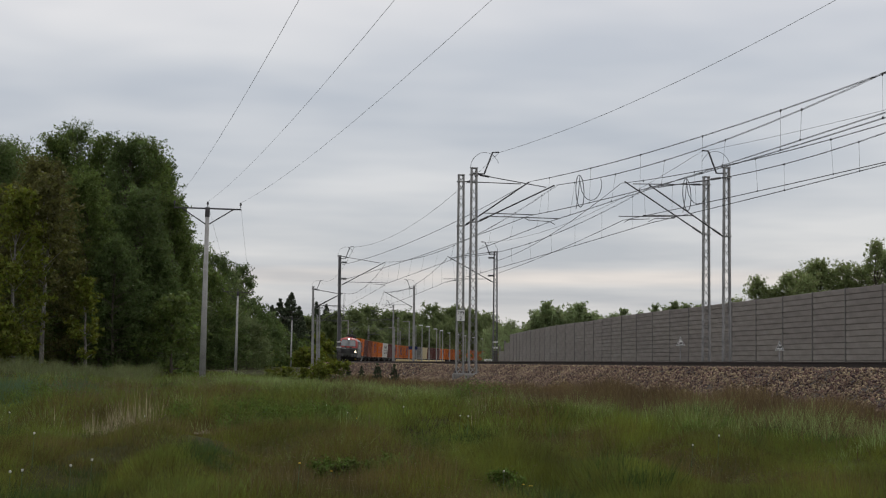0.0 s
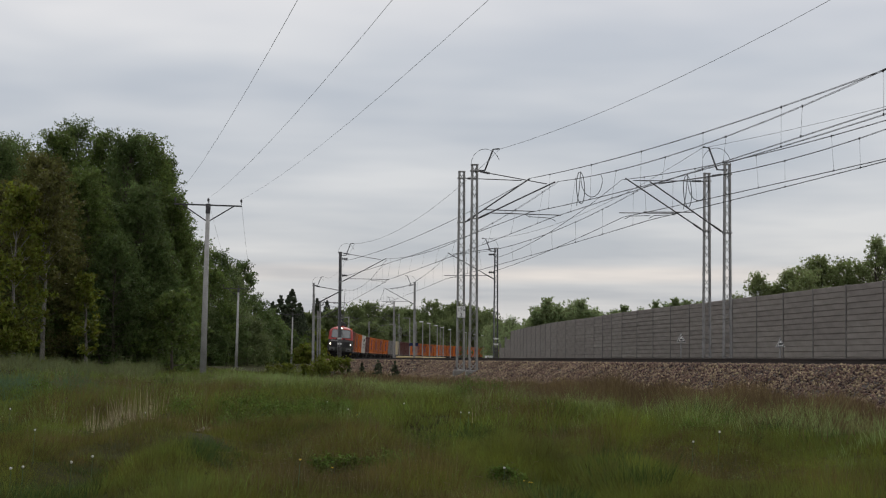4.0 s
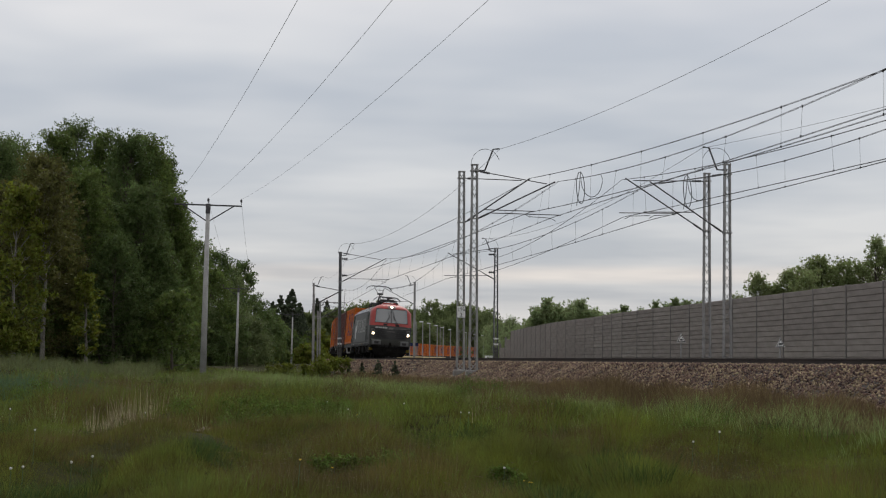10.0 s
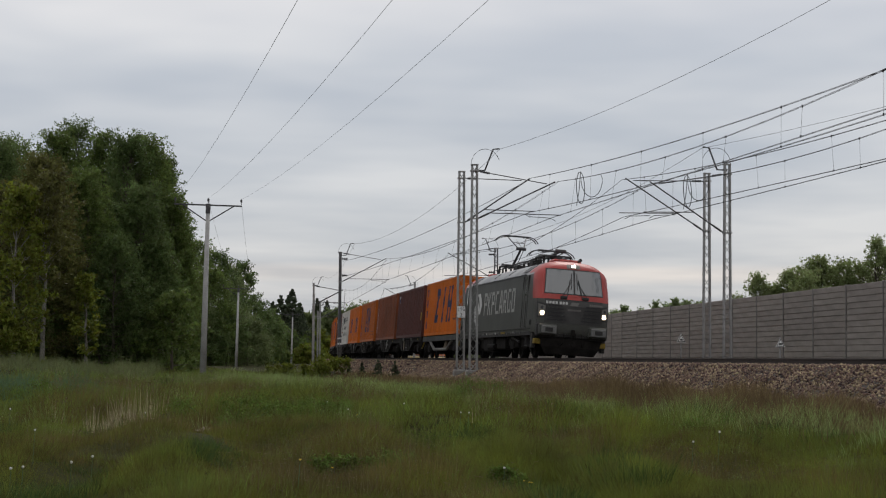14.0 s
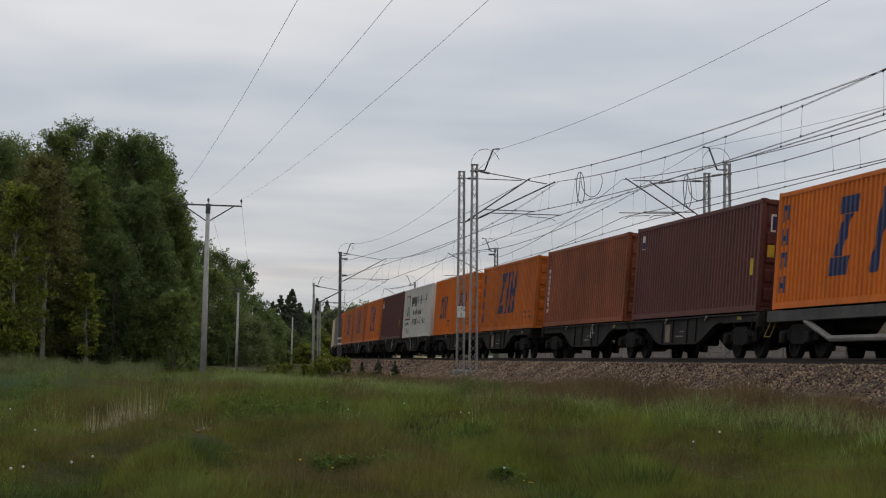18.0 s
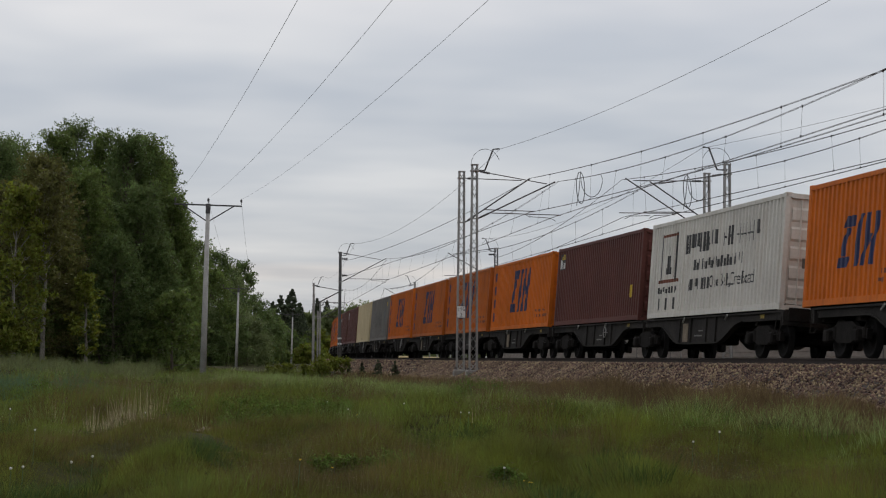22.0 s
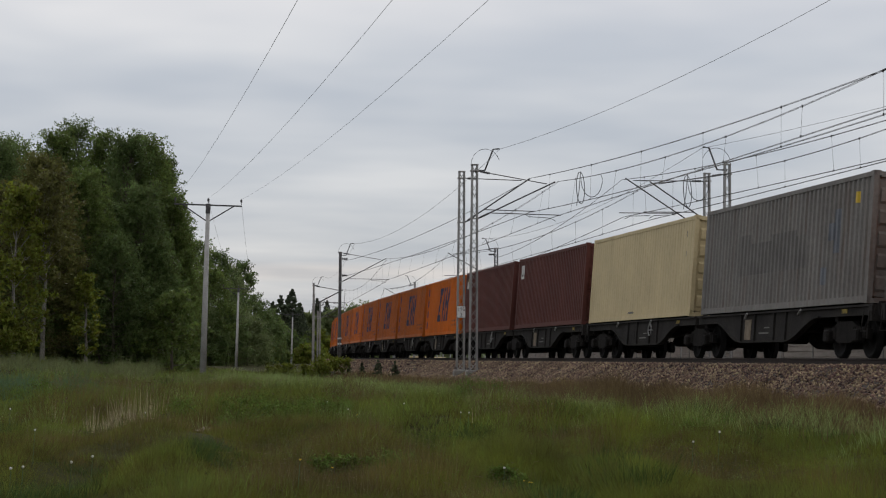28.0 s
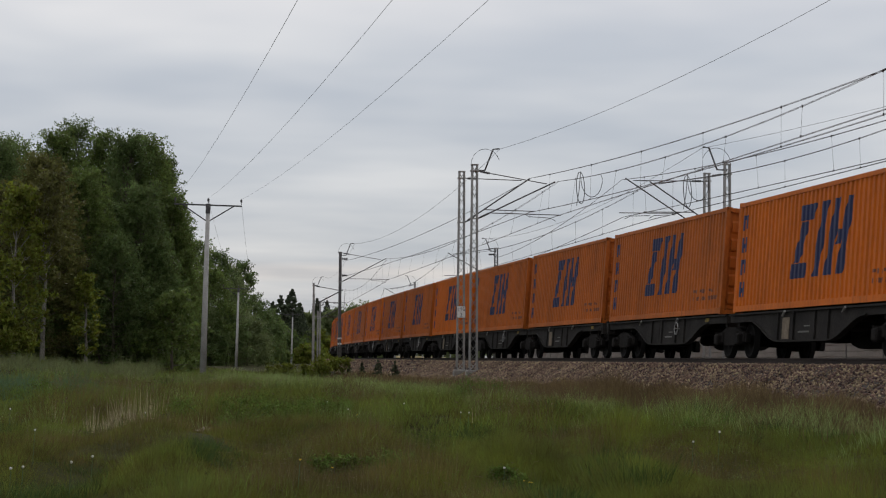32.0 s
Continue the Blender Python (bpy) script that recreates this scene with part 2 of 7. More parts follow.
def prism(bm, poly, axis, lo, hi):
    """A flat outline pushed through from lo to hi along an axis: x gives (y, z) outlines, y gives (x, z), z gives (x, y)."""
    def at(u, v, w):
        return {"x": (w, u, v), "y": (u, w, v), "z": (u, v, w)}[axis]
    A = [bm.verts.new(at(u, v, lo)) for u, v in poly]
    B = [bm.verts.new(at(u, v, hi)) for u, v in poly]
    n = len(poly)
    faces = [bm.faces.new(A[::-1]), bm.faces.new(B)]
    for i in range(n):
        faces.append(bm.faces.new((A[i], A[(i + 1) % n], B[(i + 1) % n], B[i])))
    bmesh.ops.recalc_face_normals(bm, faces=faces)
    return bm


def loft(bm, rings, cap=True):
    """A skin over rings of equal length."""
    R = [[bm.verts.new(p) for p in ring] for ring in rings]
    n = len(R[0])
    for a, b in zip(R, R[1:]):
        for i in range(n):
            bm.faces.new((a[i], a[(i + 1) % n], b[(i + 1) % n], b[i]))
    if cap:
        bm.faces.new(R[0][::-1])
        bm.faces.new(R[-1])
    bmesh.ops.recalc_face_normals(bm, faces=bm.faces)
    return bm


def raw(name, verts, faces, material, materials=None):
    """A large mesh from arrays: faces is an (n, k) array of corners."""
    me = bpy.data.meshes.new(name)
    faces = np.asarray(faces, dtype=np.int32)
    me.vertices.add(len(verts))
    me.vertices.foreach_set("co", np.asarray(verts, dtype=np.float32).ravel())
    k = faces.shape[1]
    me.loops.add(faces.size)
    me.loops.foreach_set("vertex_index", faces.ravel())
    me.polygons.add(len(faces))
    me.polygons.foreach_set("loop_start", np.arange(0, faces.size, k, dtype=np.int32))
    me.polygons.foreach_set("loop_total", np.full(len(faces), k, dtype=np.int32))
    me.materials.append(material)
    me.update(calc_edges=True)
    me.validate()
    return me


# ---------- the railway's line ----------
# s runs along the near track, away from the camera; the curve bends round to the right.
KNOTS = [0, 50, 100, 160, 230, 320, 430, 560, 760]
BENDS = [0.00010849, 0.00057242, 0.00074292, 0.00066775, 0.00064029, 0.00063094, 0.00062167, 0.00061239, 0.00060311]
RAIL_Z = EYE_Z + 0.12
CANT = radians(4.0)
FAR_TRACK = 4.05
PS = np.arange(-320.0, 1000.0, 1.0)
_k = np.interp(PS, KNOTS, BENDS) * (PS > -10)
_h = np.concatenate([[0], np.cumsum((_k[1:] + _k[:-1]) / 2)])
PH = _h - np.interp(0, PS, _h) - 0.160283
_x = np.concatenate([[0], np.cumsum((np.sin(PH[1:]) + np.sin(PH[:-1])) / 2)])
_y = np.concatenate([[0], np.cumsum((np.cos(PH[1:]) + np.cos(PH[:-1])) / 2)])
PX = _x - np.interp(0, PS, _x) + 7.9778
PY = _y - np.interp(0, PS, _y) + 55.3074


def line_at(s, lat=0.0):
    """Plan position and heading at s, lat metres to the right of the near track's axis."""
    h = float(np.interp(s, PS, PH))
    return float(np.interp(s, PS, PX)) + lat * math.cos(h), float(np.interp(s, PS, PY)) - lat * math.sin(h), h


def train_pose(s):
    x, y, h = line_at(s)
    return pose(x, y, RAIL_Z - 0.75 * math.sin(CANT), -math.degrees(CANT), 0, math.degrees(math.atan2(-math.cos(h), -math.sin(h))))


def s_of_y(y):
    return float(np.interp(y, PY, PS))


def lateral(x, y):
    """How far a point lies to the right of the near track's axis."""
    return (x - np.interp(y, PY, PX)) * np.cos(np.interp(y, PY, PH))


# ---------- ground ----------
_tr = random.Random(77)
TUSSOCKS = [(_tr.uniform(0.7, 3.2) * _tr.choice((-1, 1)), _tr.uniform(0.25, 0.9), _tr.uniform(0, 6.28), _tr.uniform(0.024, 0.046)) for _ in range(12)]


def ground_z(x, y):
    """Height of the meadow and of the railway's base."""
    x, y = np.asarray(x, float), np.asarray(y, float)
    lat = lateral(x, y)
    z = 0.06 * np.sin(x * 0.55 + 0.7) * np.sin(y * 0.23) + 0.05 * np.sin(x * 1.3 + y * 0.6) + 0.04 * np.sin(x * 0.31 - y * 0.47 + 1.0) + 0.09 * np.sin(x * 0.5 + y * 0.33 + 0.5) * np.sin(x * 0.23 - y * 0.14) * (y > 22)
    z = z * np.clip((y + 10) / 20, 0.2, 1)
    z = z + 0.26 * np.clip((y - 25) / 60, 0, 1) * np.clip((-lat - 6) / 6, 0, 1)      # meadow rises gently
    z = z + 0.34 * np.clip((-x - 14.2) / 1.6, 0, 1) * np.clip((y - 84) / 6, 0, 1) * np.clip((150 - y) / 40, 0, 1)
    z = z + 0.06 * np.exp(-((x + 1.8) / 2.4) ** 2 - ((y - 62) / 9.0) ** 2) + 0.10 * np.exp(-((x + 1.0) / 1.3) ** 2 - ((y - 37) / 5.0) ** 2)
    # tussocky relief of the rough meadow
    for kx, ky, ph, a in TUSSOCKS:
        z = z + a * np.sin(x * kx + y * ky + ph) * np.clip((y - 8) / 8, 0, 1) * np.clip((66 - y) / 30, 0.2, 1)
    bed = np.clip((lat + 7.5) / 3.0, 0, 1) * np.clip((16 - lat) / 3, 0, 1)
    return z * (1 - bed) + bed * 0.40


def grid_lines():
    xs = np.concatenate([np.arange(-2500, -300, 200), np.arange(-300, -60, 20), np.arange(-60, -16, 2.0), np.arange(-16, 12, 0.35), np.arange(12, 40, 2.0), np.arange(40, 200, 16), np.arange(200, 2600, 200)])
    ys = np.concatenate([np.arange(-600, -40, 80), np.arange(-40, 10, 5), np.arange(10, 110, 0.8), np.arange(110, 300, 6), np.arange(300, 900, 40), np.arange(900, 4200, 300)])
    return xs, ys


gx, gy = grid_lines()
GX, GY = np.meshgrid(gx, gy)
gv = np.stack([GX.ravel(), GY.ravel(), ground_z(GX, GY).ravel()], 1)
ni, nj = len(gx), len(gy)
gi = (np.arange(nj - 1)[:, None] * ni + np.arange(ni - 1)[None, :]).ravel()
ground = tagged(new("ground", raw("ground", gv, np.stack([gi, gi + 1, gi + ni + 1, gi + ni], 1), M_SOIL)), "grassy meadow soil reaching the horizon", "ground", kind="structure")
ground.data.polygons.foreach_set("use_smooth", [True] * len(ground.data.polygons))

# ballast bed for both tracks
BALLAST = [(-4.7, 0.25), (-4.1, 0.42), (-3.4, 0.60), (-2.9, 0.86), (-2.3, RAIL_Z - 0.19), (-1.5, RAIL_Z - 0.16), (0, RAIL_Z - 0.24), (1.6, RAIL_Z - 0.30), (2.6, RAIL_Z - 0.24), (4.05, RAIL_Z - 0.24),
           (6.2, RAIL_Z - 0.34), (7.2, 0.85), (8.6, 0.3)]
BS = np.concatenate([np.arange(-310, -60, 12.0), np.arange(-60, 120, 1.5), np.arange(120, 900, 6)])
bed_v = []
for s in BS:
    for lat, z in BALLAST:
        x, y, _ = line_at(s, lat)
        bed_v.append((x, y, z + 0.03 * noise.noise((x * 0.8, y * 0.8, lat))))
nb = len(BALLAST)
bi = (np.arange(len(BS) - 1)[:, None] * nb + np.arange(nb - 1)[None, :]).ravel()
ballast = tagged(new("ballast_bed", raw("ballast_bed", bed_v, np.stack([bi, bi + nb, bi + nb + 1, bi + 1], 1)[:, ::-1], M_BED)), "crushed stone railway embankment, coloured dark for the shade between its stones", "ballast", kind="structure")

# loose stones on the near shoulder
rng = np.random.default_rng(3)
ICO = bmesh.new()
bmesh.ops.create_icosphere(ICO, subdivisions=1, radius=1.0)
ico_v = np.array([v.co[:] for v in ICO.verts])
ico_f = np.array([[v.index for v in f.verts] for f in ICO.faces])
ICO.free()
OCT_V = np.array([(1, 0, 0), (-1, 0, 0), (0, 1, 0), (0, -1, 0), (0, 0, 1), (0, 0, -1)], float)
OCT_F = np.array([(0, 2, 4), (2, 1, 4), (1, 3, 4), (3, 0, 4), (2, 0, 5), (1, 2, 5), (3, 1, 5), (0, 3, 5)])


def scatter_stones(n, s0, s1, lat0, lat1, size, seed):
    r = np.random.default_rng(seed)
    s = r.uniform(s0, s1, n)
    lat = r.uniform(lat0, lat1, n)
    h = np.interp(s, PS, PH)
    x, y = np.interp(s, PS, PX) + lat * np.cos(h), np.interp(s, PS, PY) - lat * np.sin(h)
    z = np.interp(lat, [b[0] for b in BALLAST], [b[1] for b in BALLAST])
    sz = r.uniform(0.6, 1.25, n)[:, None, None] * size * r.uniform(0.6, 1.2, (n, 1, 3))
    v = OCT_V[None] * r.uniform(0.75, 1.25, (n, 6, 1)) + r.normal(0, 0.18, (n, 6, 3))
    a = r.uniform(0, 6.28, n)
    v = v * sz
    c, d = np.cos(a)[:, None], np.sin(a)[:, None]
    vx, vy = v[..., 0] * c - v[..., 1] * d, v[..., 0] * d + v[..., 1] * c
    tilt = r.uniform(-0.7, 0.7, n)[:, None]
    vz = v[..., 2] * np.cos(tilt) + vx * np.sin(tilt)
    vx = vx * np.cos(tilt) - v[..., 2] * np.sin(tilt)
    P = np.stack([vx + x[:, None], vy + y[:, None], vz + z[:, None] + 0.01], -1).reshape(-1, 3)
    F = (OCT_F[None] + (np.arange(n) * 6)[:, None, None]).reshape(-1, 3)
    return P, F


P1, F1 = scatter_stones(50000, -25, 40, -4.4, -1.7, 0.036, 11)
P2, F2 = scatter_stones(16000, 40, 150, -4.4, -1.6, 0.055, 12)
stones = tagged(new("ballast_stones", raw("ballast_stones", np.concatenate([P1, P2]), np.concatenate([F1, F2 + len(P1)]), M_STONE)), "loose reddish-grey crushed stones of the track bed", "ballast", kind="stuff")

# rails
RAIL_SECTION = [(-0.075, -0.172), (0.075, -0.172), (0.075, -0.16), (0.012, -0.14), (0.012, -0.045), (0.036, -0.035), (0.036, -0.004), (0.03, 0.0), (-0.03, 0.0), (-0.036, -0.004), (-0.036, -0.035), (-0.012, -0.045), (-0.012, -0.14), (-0.075, -0.16)]
RSS = np.concatenate([np.arange(-310, -80, 20.0), np.arange(-80, 200, 4.0), np.arange(200, 900, 10.0)])


def make_rail(track_lat, side):
    drop = 0.0 if side < 0 else 1.5 * math.sin(CANT)
    rings = []
    for s in RSS:
        x, y, h = line_at(s, track_lat + side * 0.7535)
        ca, sa = math.cos(CANT), math.sin(CANT)
        ring = []
        for u, w in RAIL_SECTION:
            uu, ww = u * ca + w * sa, -u * sa + w * ca
            ring.append((x + uu * math.cos(h), y - uu * math.sin(h), RAIL_Z - drop + ww))
        rings.append(ring)
    r = obj("rail", loft(bmesh.new(), rings), M_RAIL)
    r.data.materials.append(M_RAIL_TOP)
    n = len(RAIL_SECTION)
    for p in r.data.polygons:
        if p.index % n in (6, 7, 8) and p.index < n * (len(RSS) - 1):
            p.material_index = 1 if p.index % n == 7 else 0
    return tagged(r, "rusty steel rail with a worn bright head", "rail", "rails of the two tracks", "structure")


for tl in (0.0, FAR_TRACK):
    for sd in (-1, 1):
        make_rail(tl, sd)

# sleepers, half sunk in the ballast
sl_bm = prism(bmesh.new(), [(-0.13, -0.2), (0.13, -0.2), (0.1, 0.0), (-0.1, 0.0)], "y", -1.25, 1.25)
sl_mesh = bpy.data.meshes.new("sleeper")
sl_bm.to_mesh(sl_mesh)
sl_bm.free()
sl_mesh.materials.append(M_SLEEPER)
track_bed = thing("track_sleepers", Matrix.Identity(4), "concrete sleepers bedded in the crushed stone", "sleepers", kind="structure")
for i in range(150):
    s = -24 + i * 0.6
    for tl in (0.0, FAR_TRACK):
        x, y, h = line_at(s, tl)
        shared("sleeper", sl_mesh, track_bed, pose(x, y, RAIL_Z - 0.75 * math.sin(CANT) - 0.185, -math.degrees(CANT), 0, math.degrees(math.atan2(-math.cos(h), -math.sin(h)))))

# ---------- noise wall ----------
WALL_PTS = [(24.0, 22.0), (17.0, 74.0), (14.55, 98.0), (11.6, 125.0), (10.8, 141.0), (9.25, 158.0), (8.1, 184.6), (7.5, 206.0), (6.3, 218.0)]
WALL_TOP = EYE_Z + 3.2


def wall_run():
    """Posts at even steps along the wall's line."""
    d = [0.0]
    for a, b in zip(WALL_PTS, WALL_PTS[1:]):
        d.append(d[-1] + math.dist(a, b))
    out = []
    k = 1.65
    while k <= d[-1]:
        out.append((float(np.interp(k, d, [p[0] for p in WALL_PTS])), float(np.interp(k, d, [p[1] for p in WALL_PTS]))))
        k += 4.62
    return out


wp = wall_run()
noise_wall = thing("noise_wall", Matrix.Identity(4), "grey-brown noise barrier of ribbed panels between posts", "noise wall", kind="structure")
PANELS = 6
ph = (WALL_TOP - 0.05) / PANELS
pbm = boxed(-2.25, 2.25, -0.05, 0.05, 0.0, ph - 0.001)
for k in range(3):
    z0 = k * ph / 3
    for sy in (-1, 1):
        prism(pbm, [(sy * 0.05, z0 + 0.008), (sy * 0.09, z0 + 0.018), (sy * 0.09, z0 + ph / 3 - 0.018), (sy * 0.05, z0 + ph / 3 - 0.008)], "x", -2.235, 2.235)
panel_mesh = bpy.data.meshes.new("panel")
pbm.to_mesh(panel_mesh)
pbm.free()
panel_mesh.materials.append(M_PANEL)
post_meshes = []
for top in (WALL_TOP + 0.02, WALL_TOP - ph + 0.1):
    post_bm = boxed(-0.05, 0.05, -0.118, 0.118, -0.2, top, 0.01)
    pm = bpy.data.meshes.new("post")
    post_bm.to_mesh(pm)
    post_bm.free()
    pm.materials.append(M_POST)
    post_meshes.append(pm)
for i, (a, b) in enumerate(zip(wp, wp[1:])):
    ang = math.degrees(math.atan2(b[1] - a[1], b[0] - a[0]))
    low = max(0, i - (len(wp) - 4))
    shared("post", post_meshes[low > 0], noise_wall, pose(a[0], a[1], 0.008 * math.sin(i * 1.7), 0, 0, ang))
    for j in range(PANELS - low):
        shared("panel", panel_mesh, noise_wall, pose((a[0] + b[0]) / 2, (a[1] + b[1]) / 2, 0.05 + j * ph + 0.008 * math.sin(i * 1.7) - (0.15 * low), 0, 0, ang))
shared("post", post_meshes[1], noise_wall, pose(wp[-1][0], wp[-1][1], -0.6, 0, 0, ang))

# ---------- overhead line masts ----------
MAST_TOP = EYE_Z + 7.93


def make_mast(x, y, h, side, base_z=0.84, horn=True, top=MAST_TOP, lattice=True, reach=3.1, zm=7.16, zc=5.62, lift=0.0, weights=False, stay_up=0.42, steel=None):
    """side: +1 the track lies to the mast's +x (across the line), -1 to its -x. The mast's own y runs along the line."""
    m = thing("catenary_mast", pose(x, y, base_z, 0, 0, -math.degrees(h)), "galvanised lattice mast of the overhead line on a concrete footing" if lattice else "solid grey steel mast of the overhead line with tension weights", "mast", "overhead line masts")
    H = top - base_z
    w0, w1, d = 0.30, 0.20, 0.17
    if lattice:
        for sx in (-1, 1):
            a0, a1, t = sx * w0 / 2, sx * w1 / 2, 0.034
            part("leg", loft(bmesh.new(), [[(a - t, -d / 2, z), (a + t, -d / 2, z), (a + t, d / 2, z), (a - t, d / 2, z)] for z, a in ((0, a0), (H, a1))]), steel or M_GALV, m)
        n = int(H / 0.36)
        for sy in (-1, 1):
            pts = [((1 if (i % 2 == 0) == (sy > 0) else -1) * (w0 + (w1 - w0) * i / n) / 2, sy * d / 2, H * i / n) for i in range(n + 1)]
            part("lacing", tube(bmesh.new(), pts, 0.021, 4), steel or M_GALV, m)
    else:
        part("column", loft(bmesh.new(), [[(-a, -0.11, z), (a, -0.11, z), (a, 0.11, z), (-a, 0.11, z)] for z, a in ((0, 0.12), (H, 0.10))]), steel or M_GALV, m)
    part("footing", boxed(-0.28, 0.28, -0.26, 0.26, -0.9, 0.0, 0.03), M_OLD_CONCRETE, m, "grey concrete footing")
    part("base_plate", boxed(-0.24, 0.24, -0.22, 0.22, 0.0, 0.03), M_GALV, m)
    part("cap", boxed(-0.14, 0.14, -0.11, 0.11, H, H + 0.05), M_GALV, m)
    for bx in (-0.2, 0.2):
        for by in (-0.18, 0.18):
            part("anchor_bolt", rod(bmesh.new(), (bx, by, 0.03), (bx, by, 0.12), 0.022, n=6), M_DARKSTEEL, m)
    s = side
    rz = RAIL_Z - base_z
    zc, zm = zc + rz, zm + rz
    tip = s * reach
    tube_a, tube_b = Vector((s * 0.14, 0, zc + 0.02)), Vector((tip, 0, zm + 0.05))
    stay_a, stay_b = Vector((s * 0.12, 0, zm + stay_up)), Vector((tip - s * 0.35, 0, zm - 0.04))
    part("bracket_tube", rod(bmesh.new(), tube_a, tube_b, 0.029), M_DARKSTEEL, m, "inclined dark steel cantilever tube")
    part("top_stay", rod(bmesh.new(), stay_a, stay_b, 0.02), M_DARKSTEEL, m)
    zr = rz + 5.88 + lift
    f = (zr - tube_a.z) / (tube_b.z - tube_a.z)
    part("registration_tube", rod(bmesh.new(), (tube_a.x + (tube_b.x - tube_a.x) * f, 0, zr), (tip + s * 0.25, 0, zr - 0.03), 0.019), M_DARKSTEEL, m)
    arm = bmesh.new()
    tube(arm, [(tip - s * 1.05, 0, zr), (tip - s * 1.05, 0, zr - 0.12), (tip - s * 0.2, 0, zr - 0.16), (tip + s * 0.02, 0, zr - 0.28)], 0.015, 5)
    part("registration_arm", arm, M_DARKSTEEL, m)
    for a, b in ((tube_a, tube_b), (stay_a, stay_b)):
        dv = (b - a).normalized()
        pts = [a + dv * (0.12 + k * 0.035) for k in range(12)]
        ins = bmesh.new()
        rings = []
        q = dv.to_track_quat("Z", "Y")
        for k, p in enumerate(pts):
            r = 0.052 if k % 2 else 0.034
            rings.append([p + q @ Vector((r * math.cos(i * math.pi / 4), r * math.sin(i * math.pi / 4), 0)) for i in range(8)])
        part("insulator", loft(ins, rings), M_DARKSTEEL, m, "ribbed brown insulator")
    for z in (zc + 0.02, zm + stay_up):
        part("clamp", boxed(-0.17, 0.17, -0.12, 0.12, z - 0.025, z + 0.025), M_GALV, m)
    if horn:
        part("earth_wire_bracket", tube(bmesh.new(), [(0, 0, H - 0.2), (side * 0.42, 0, H - 0.2), (side * 0.76, 0, H + 0.68), (side * 1.02, 0, H + 0.70)], 0.036, 6), M_DARKSTEEL, m, "cranked bracket for the earth wire")
        loop = [(side * (0.45 + 0.6 * math.cos(a)), 0, H + 0.02 + 0.66 * math.sin(a)) for a in np.linspace(0.35, math.pi, 10)]
        part("jumper_wire", tube(bmesh.new(), loop, 0.009, 4), M_WIRE, m)
    if weights:
        stack = part("weight_stack", rod(bmesh.new(), (0, -0.27, 0.1), (0, -0.27, 1.7), 0.02, n=6), M_GALV, m, "stack of grey tension weights on a rod")
        for k in range(12):
            part("weight", boxed(-0.15, 0.15, -0.39, -0.16, 0.14 + k * 0.1, 0.225 + k * 0.1, 0.012), M_BOGIE_DARK, stack)
        part("guide_rod", rod(bmesh.new(), (0.1, -0.28, 1.7), (0.06, -0.2, zm), 0.012, n=5), M_WIRE, m)
        part("guide_rod", rod(bmesh.new(), (-0.15, -0.28, 0.2), (-0.1, -0.2, zc), 0.015, n=5), M_GALV, m)
        for z in (1.5, 1.9):
            part("marker_plate", boxed(-0.17, 0.17, -0.20, -0.17, z, z + 0.12), M_SIGN, m, "small white marker plate")
        for z in (zm - 0.02, zc + 0.5):
            bm = bmesh.new()
            rings = [[(side * (0.13 + k * 0.045), (0.10 if k % 3 == 1 else 0.045) * math.cos(i * math.pi / 4), z + (0.10 if k % 3 == 1 else 0.045) * math.sin(i * math.pi / 4)) for i in range(8)] for k in range(10)]
            part("strain_insulator", loft(bm, rings), M_DARKSTEEL, m, "ribbed strain insulator of an anchored wire")
    return m


M_OLD_CONCRETE = mat("weathered_concrete", (0.22, 0.21, 0.195), 0.95, vary=0.35, scale=2.5, fine=25, bump=0.4)
M_MAST_DARK = mat("weathered_grey_steel", (0.115, 0.115, 0.12), 0.7, 0.1, vary=0.3, scale=2)
M_BOGIE_DARK = mat("dark_iron_weights", (0.085, 0.080, 0.075), 0.85, vary=0.3, scale=4)


def heading(y):
    return line_at(s_of_y(y))[2]


mast_a = make_mast(1.22, 78.0, heading(78), 1, reach=3.35)
mast_b = make_mast(0.72, 80.3, heading(80), 1, horn=False, reach=2.9, zm=7.5, zc=5.62, lift=0.32, stay_up=0.0, top=MAST_TOP - 0.06)
mast_c = make_mast(11.35, 77.0, heading(77), -1, reach=3.2, zm=7.02, zc=5.05)
mast_d = make_mast(10.97, 80.2, heading(80), -1, horn=False, reach=3.5, zm=7.45, zc=5.35, lift=0.2, stay_up=0.0, top=MAST_TOP - 0.06)
mast_e = make_mast(-7.70, 142.9, heading(143), 1, lattice=False, weights=True, steel=M_MAST_DARK, reach=3.4, zm=7.36)
mast_f = make_mast(3.70, 136.0, heading(136), -1, lattice=True, weights=True, steel=M_MAST_DARK, reach=3.45, zm=7.40)
SUPPORT_S = [s_of_y(202.0) + 68 * i for i in range(8)]
for i, s in enumerate(SUPPORT_S):
    x, y, h = line_at(s, -3.15)
    make_mast(x, y, h, 1, lattice=i > 1)
    x, y, h = line_at(s - 5, FAR_TRACK + 3.1)
    make_mast(x, y, h, -1, lattice=i > 1)
for y, side, dx in ((203.5, 1, -3.1), (274.0, 1, -3.6)):
    x, yy, h = line_at(s_of_y(y), dx)
    make_mast(x, yy, h, side, top=MAST_TOP - 1.2, horn=False, lattice=False)

# kilometre plate
plate = part("kilometre_plate", boxed(-0.17, 0.17, -0.145, -0.12, 2.19, 2.66), M_SIGN, mast_b, "white kilometre plate with black figures")
part("plate_edge", boxed(-0.185, 0.185, -0.135, -0.118, 2.175, 2.675), M_BLACK, plate)


